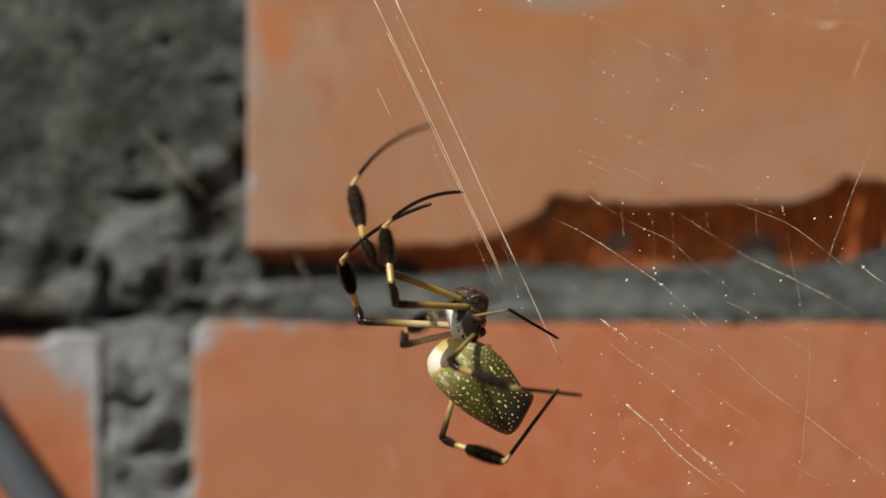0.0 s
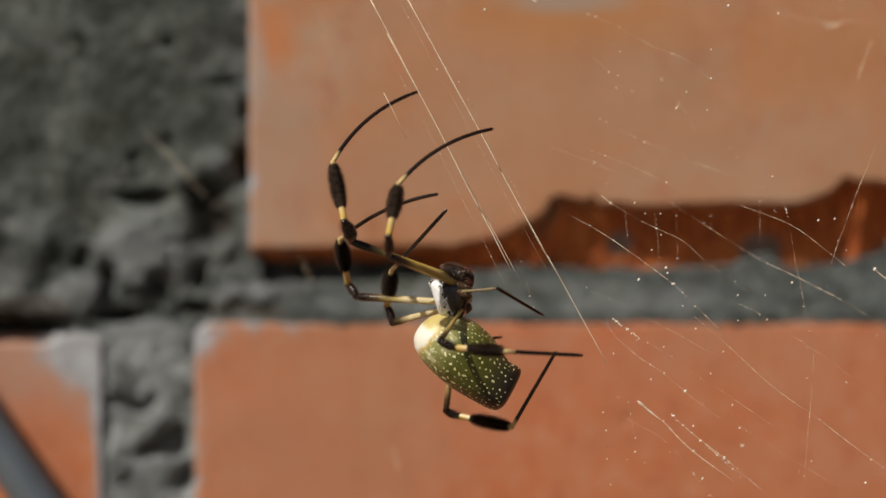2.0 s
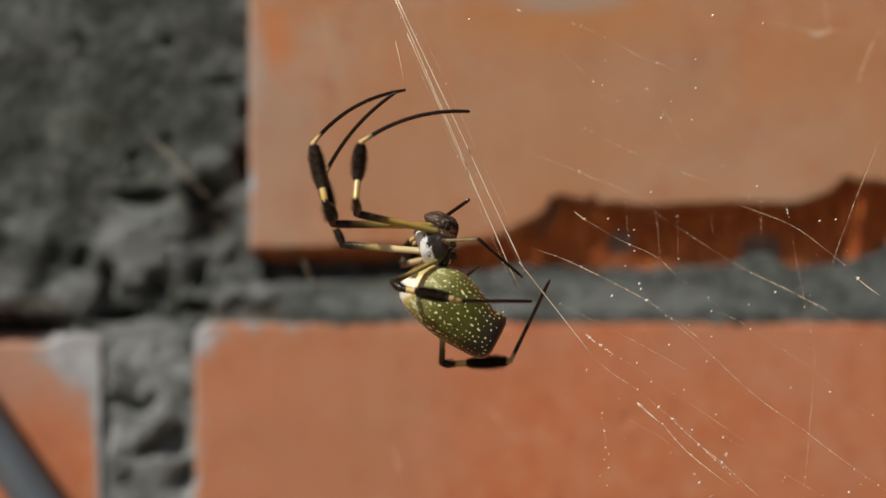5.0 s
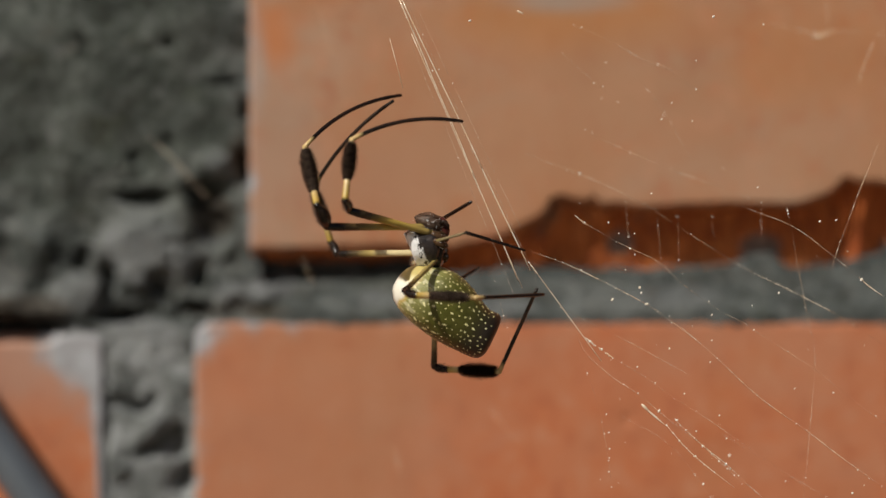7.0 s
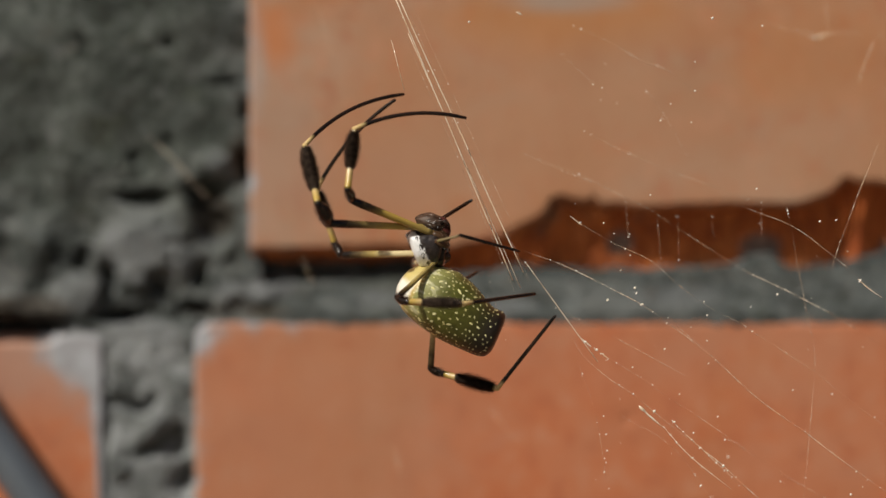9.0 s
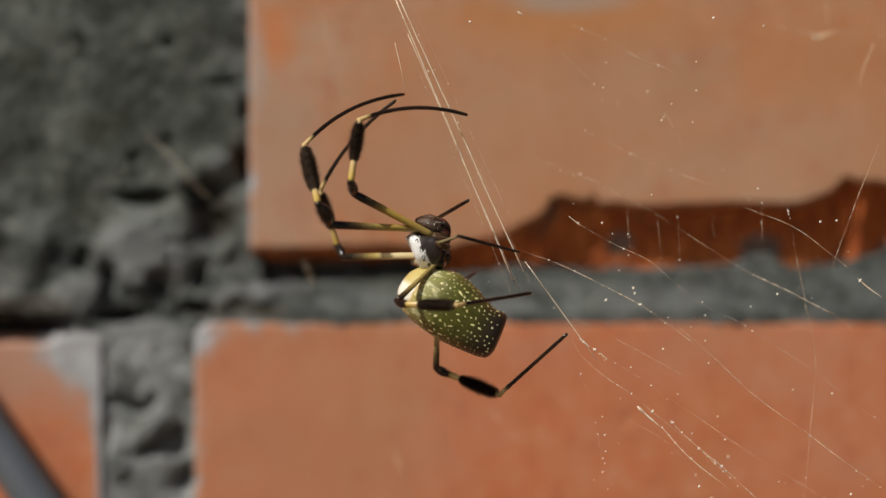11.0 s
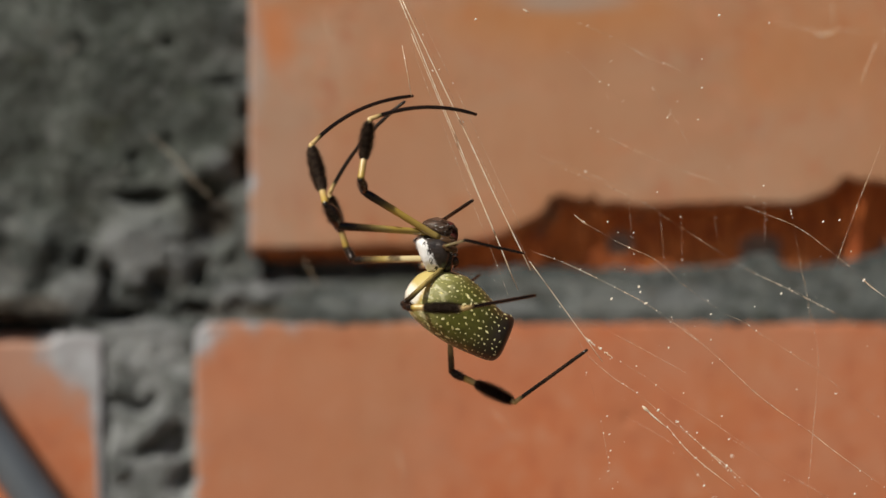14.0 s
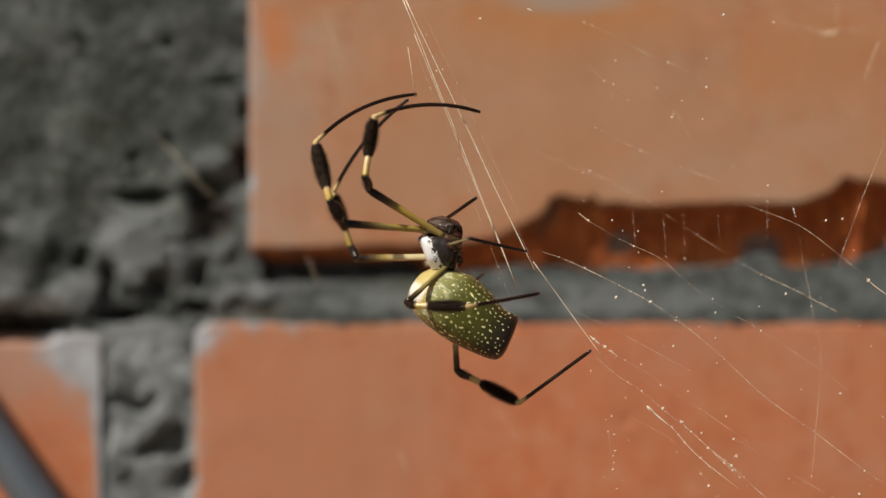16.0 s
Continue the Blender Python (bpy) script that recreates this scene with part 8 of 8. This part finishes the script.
    walk(thread_fourth, [(0, pose(-0.01108, 0.001, 1.25198, -155.1, 0, -90)), (0.5, pose(-0.01016, 0.001, 1.25198, -153.5, 0, -90)), (1, pose(-0.00994, 0.001, 1.25198, -153.0, 0, -90)),
        (1.5, pose(-0.00978, 0.001, 1.25198, -152.4, 0, -90)), (2, pose(-0.00921, 0.001, 1.25198, -151.3, 0, -90)), (2.5, pose(-0.00855, 0.001, 1.25198, -151.1, 0, -90)),
        (3, pose(-0.00807, 0.001, 1.25198, -152.8, 0, -90)), (3.5, pose(-0.01135, 0.001, 1.25198, -153.8, 0, -90)), (4.2, pose(-0.01128, 0.001, 1.25198, -154.5, 0, -90)),
        (6.5, pose(-0.00939, 0.001, 1.25198, -153.7, 0, -90)), (9, pose(-0.01020, 0.001, 1.25198, -154.5, 0, -90)), (12.5, pose(-0.01027, 0.001, 1.25198, -154.0, 0, -90)),
        (14, pose(-0.00946, 0.001, 1.25198, -153.7, 0, -90)), (16, pose(-0.00871, 0.001, 1.25198, -153.6, 0, -90))])
    walk(thread_fifth, [(0, pose(-0.01256, 0.002, 1.24499, -155.8, 0, -90)), (0.5, pose(-0.01219, 0.002, 1.24499, -154.5, 0, -90)), (1, pose(-0.01105, 0.002, 1.24499, -154.3, 0, -90)),
        (1.5, pose(-0.01230, 0.002, 1.24499, -154.0, 0, -90)), (2, pose(-0.01313, 0.002, 1.24499, -153.6, 0, -90)), (2.5, pose(-0.01144, 0.002, 1.24499, -153.7, 0, -90)),
        (3, pose(-0.00610, 0.002, 1.24499, -157.9, 0, -90)), (3.5, pose(-0.00860, 0.002, 1.24499, -156.3, 0, -90)), (4.2, pose(-0.00849, 0.002, 1.24499, -156.3, 0, -90)),
        (6.5, pose(-0.00731, 0.002, 1.24499, -158.0, 0, -90)), (9, pose(-0.00796, 0.002, 1.24499, -157.0, 0, -90)), (12.5, pose(-0.00820, 0.002, 1.24499, -158.3, 0, -90)),
        (14, pose(-0.00745, 0.002, 1.24499, -158.9, 0, -90)), (16, pose(-0.00681, 0.002, 1.24499, -159.4, 0, -90))])
    walk(thread_sixth, [(0, pose(-0.00666, 0.002, 1.24972, -156.1, 0, -90)), (0.5, pose(-0.00558, 0.002, 1.24972, -154.5, 0, -90)), (1, pose(-0.00533, 0.002, 1.24972, -153.9, 0, -90)),
        (1.5, pose(-0.00511, 0.002, 1.24972, -153.3, 0, -90)), (2, pose(-0.00444, 0.002, 1.24972, -152.3, 0, -90)), (2.5, pose(-0.00378, 0.002, 1.24972, -151.9, 0, -90)),
        (3, pose(-0.00349, 0.002, 1.24972, -153.7, 0, -90)), (3.5, pose(-0.00691, 0.002, 1.24972, -154.9, 0, -90)), (4.2, pose(-0.00687, 0.002, 1.24972, -155.6, 0, -90)),
        (6.5, pose(-0.00492, 0.002, 1.24972, -154.8, 0, -90)), (9, pose(-0.00577, 0.002, 1.24972, -155.6, 0, -90)), (12.5, pose(-0.00581, 0.002, 1.24972, -155.1, 0, -90)),
        (14, pose(-0.00498, 0.002, 1.24972, -154.8, 0, -90)), (16, pose(-0.00423, 0.002, 1.24972, -154.7, 0, -90))])
    walk(thread_seventh, [(0, pose(-0.00911, 0, 1.25188, -156.2, 0, -90)), (0.5, pose(-0.00800, 0, 1.25188, -154.5, 0, -90)), (1, pose(-0.00776, 0, 1.25188, -153.9, 0, -90)),
        (1.5, pose(-0.00753, 0, 1.25188, -153.3, 0, -90)), (2, pose(-0.00682, 0, 1.25188, -152.2, 0, -90)), (2.5, pose(-0.00624, 0, 1.25188, -151.7, 0, -90)),
        (3, pose(-0.00604, 0, 1.25188, -153.8, 0, -90)), (3.5, pose(-0.00955, 0, 1.25188, -155.1, 0, -90)), (4.2, pose(-0.00946, 0, 1.25188, -155.8, 0, -90)),
        (6.5, pose(-0.00752, 0, 1.25188, -154.9, 0, -90)), (9, pose(-0.00832, 0, 1.25188, -155.8, 0, -90)), (12.5, pose(-0.00837, 0, 1.25188, -155.3, 0, -90)),
        (14, pose(-0.00755, 0, 1.25188, -155.0, 0, -90)), (16, pose(-0.00683, 0, 1.25188, -154.9, 0, -90))])
    walk(thread_lower, [(0, pose(0.01459, 0, 1.19894, -155.4, 0, -90)), (0.5, pose(0.01741, 0, 1.19918, -147.4, 0, -90)), (1, pose(0.01824, 0, 1.19894, -152.5, 0, -90)),
        (1.5, pose(0.01976, 0, 1.19835, -152.6, 0, -90)), (2, pose(0.02188, 0, 1.19835, -151.1, 0, -90)), (2.5, pose(0.02306, 0, 1.19835, -149.6, 0, -90)),
        (3, pose(0.02071, 0, 1.19753, -146.4, 0, -90)), (3.5, pose(0.01671, 0, 1.19682, -144.7, 0, -90)), (4.2, pose(0.01517, 0, 1.19706, -141.5, 0, -90)),
        (6.5, pose(0.01800, 0, 1.19718, -143.5, 0, -90)), (9, pose(0.01720, 0, 1.19718, -144.0, 0, -90)), (12.5, pose(0.01741, 0, 1.19718, -144.0, 0, -90)),
        (14, pose(0.01820, 0, 1.19718, -144.0, 0, -90)), (16, pose(0.01890, 0, 1.19718, -144.0, 0, -90))])
    walk(thread_loose, [(0, pose(-0.01318, 0, 1.23306, -155.9, 0, -90)), (1, pose(-0.01247, 0, 1.23247, -155.3, 0, -90)), (2.5, pose(-0.012, 0, 1.23247, -153.4, 0, -90)),
        (3, pose(-0.01082, 0, 1.23424, -160.5, 0, -90)), (3.5, pose(-0.00871, 0, 1.24035, -170.8, 0, -90)), (6.5, pose(-0.01106, 0, 1.24365, -165.6, 0, -90)),
        (12.5, pose(-0.00929, 0, 1.24247, -168.7, 0, -90)), (16, pose(-0.00729, 0, 1.24188, -171.9, 0, -90))])


motions()
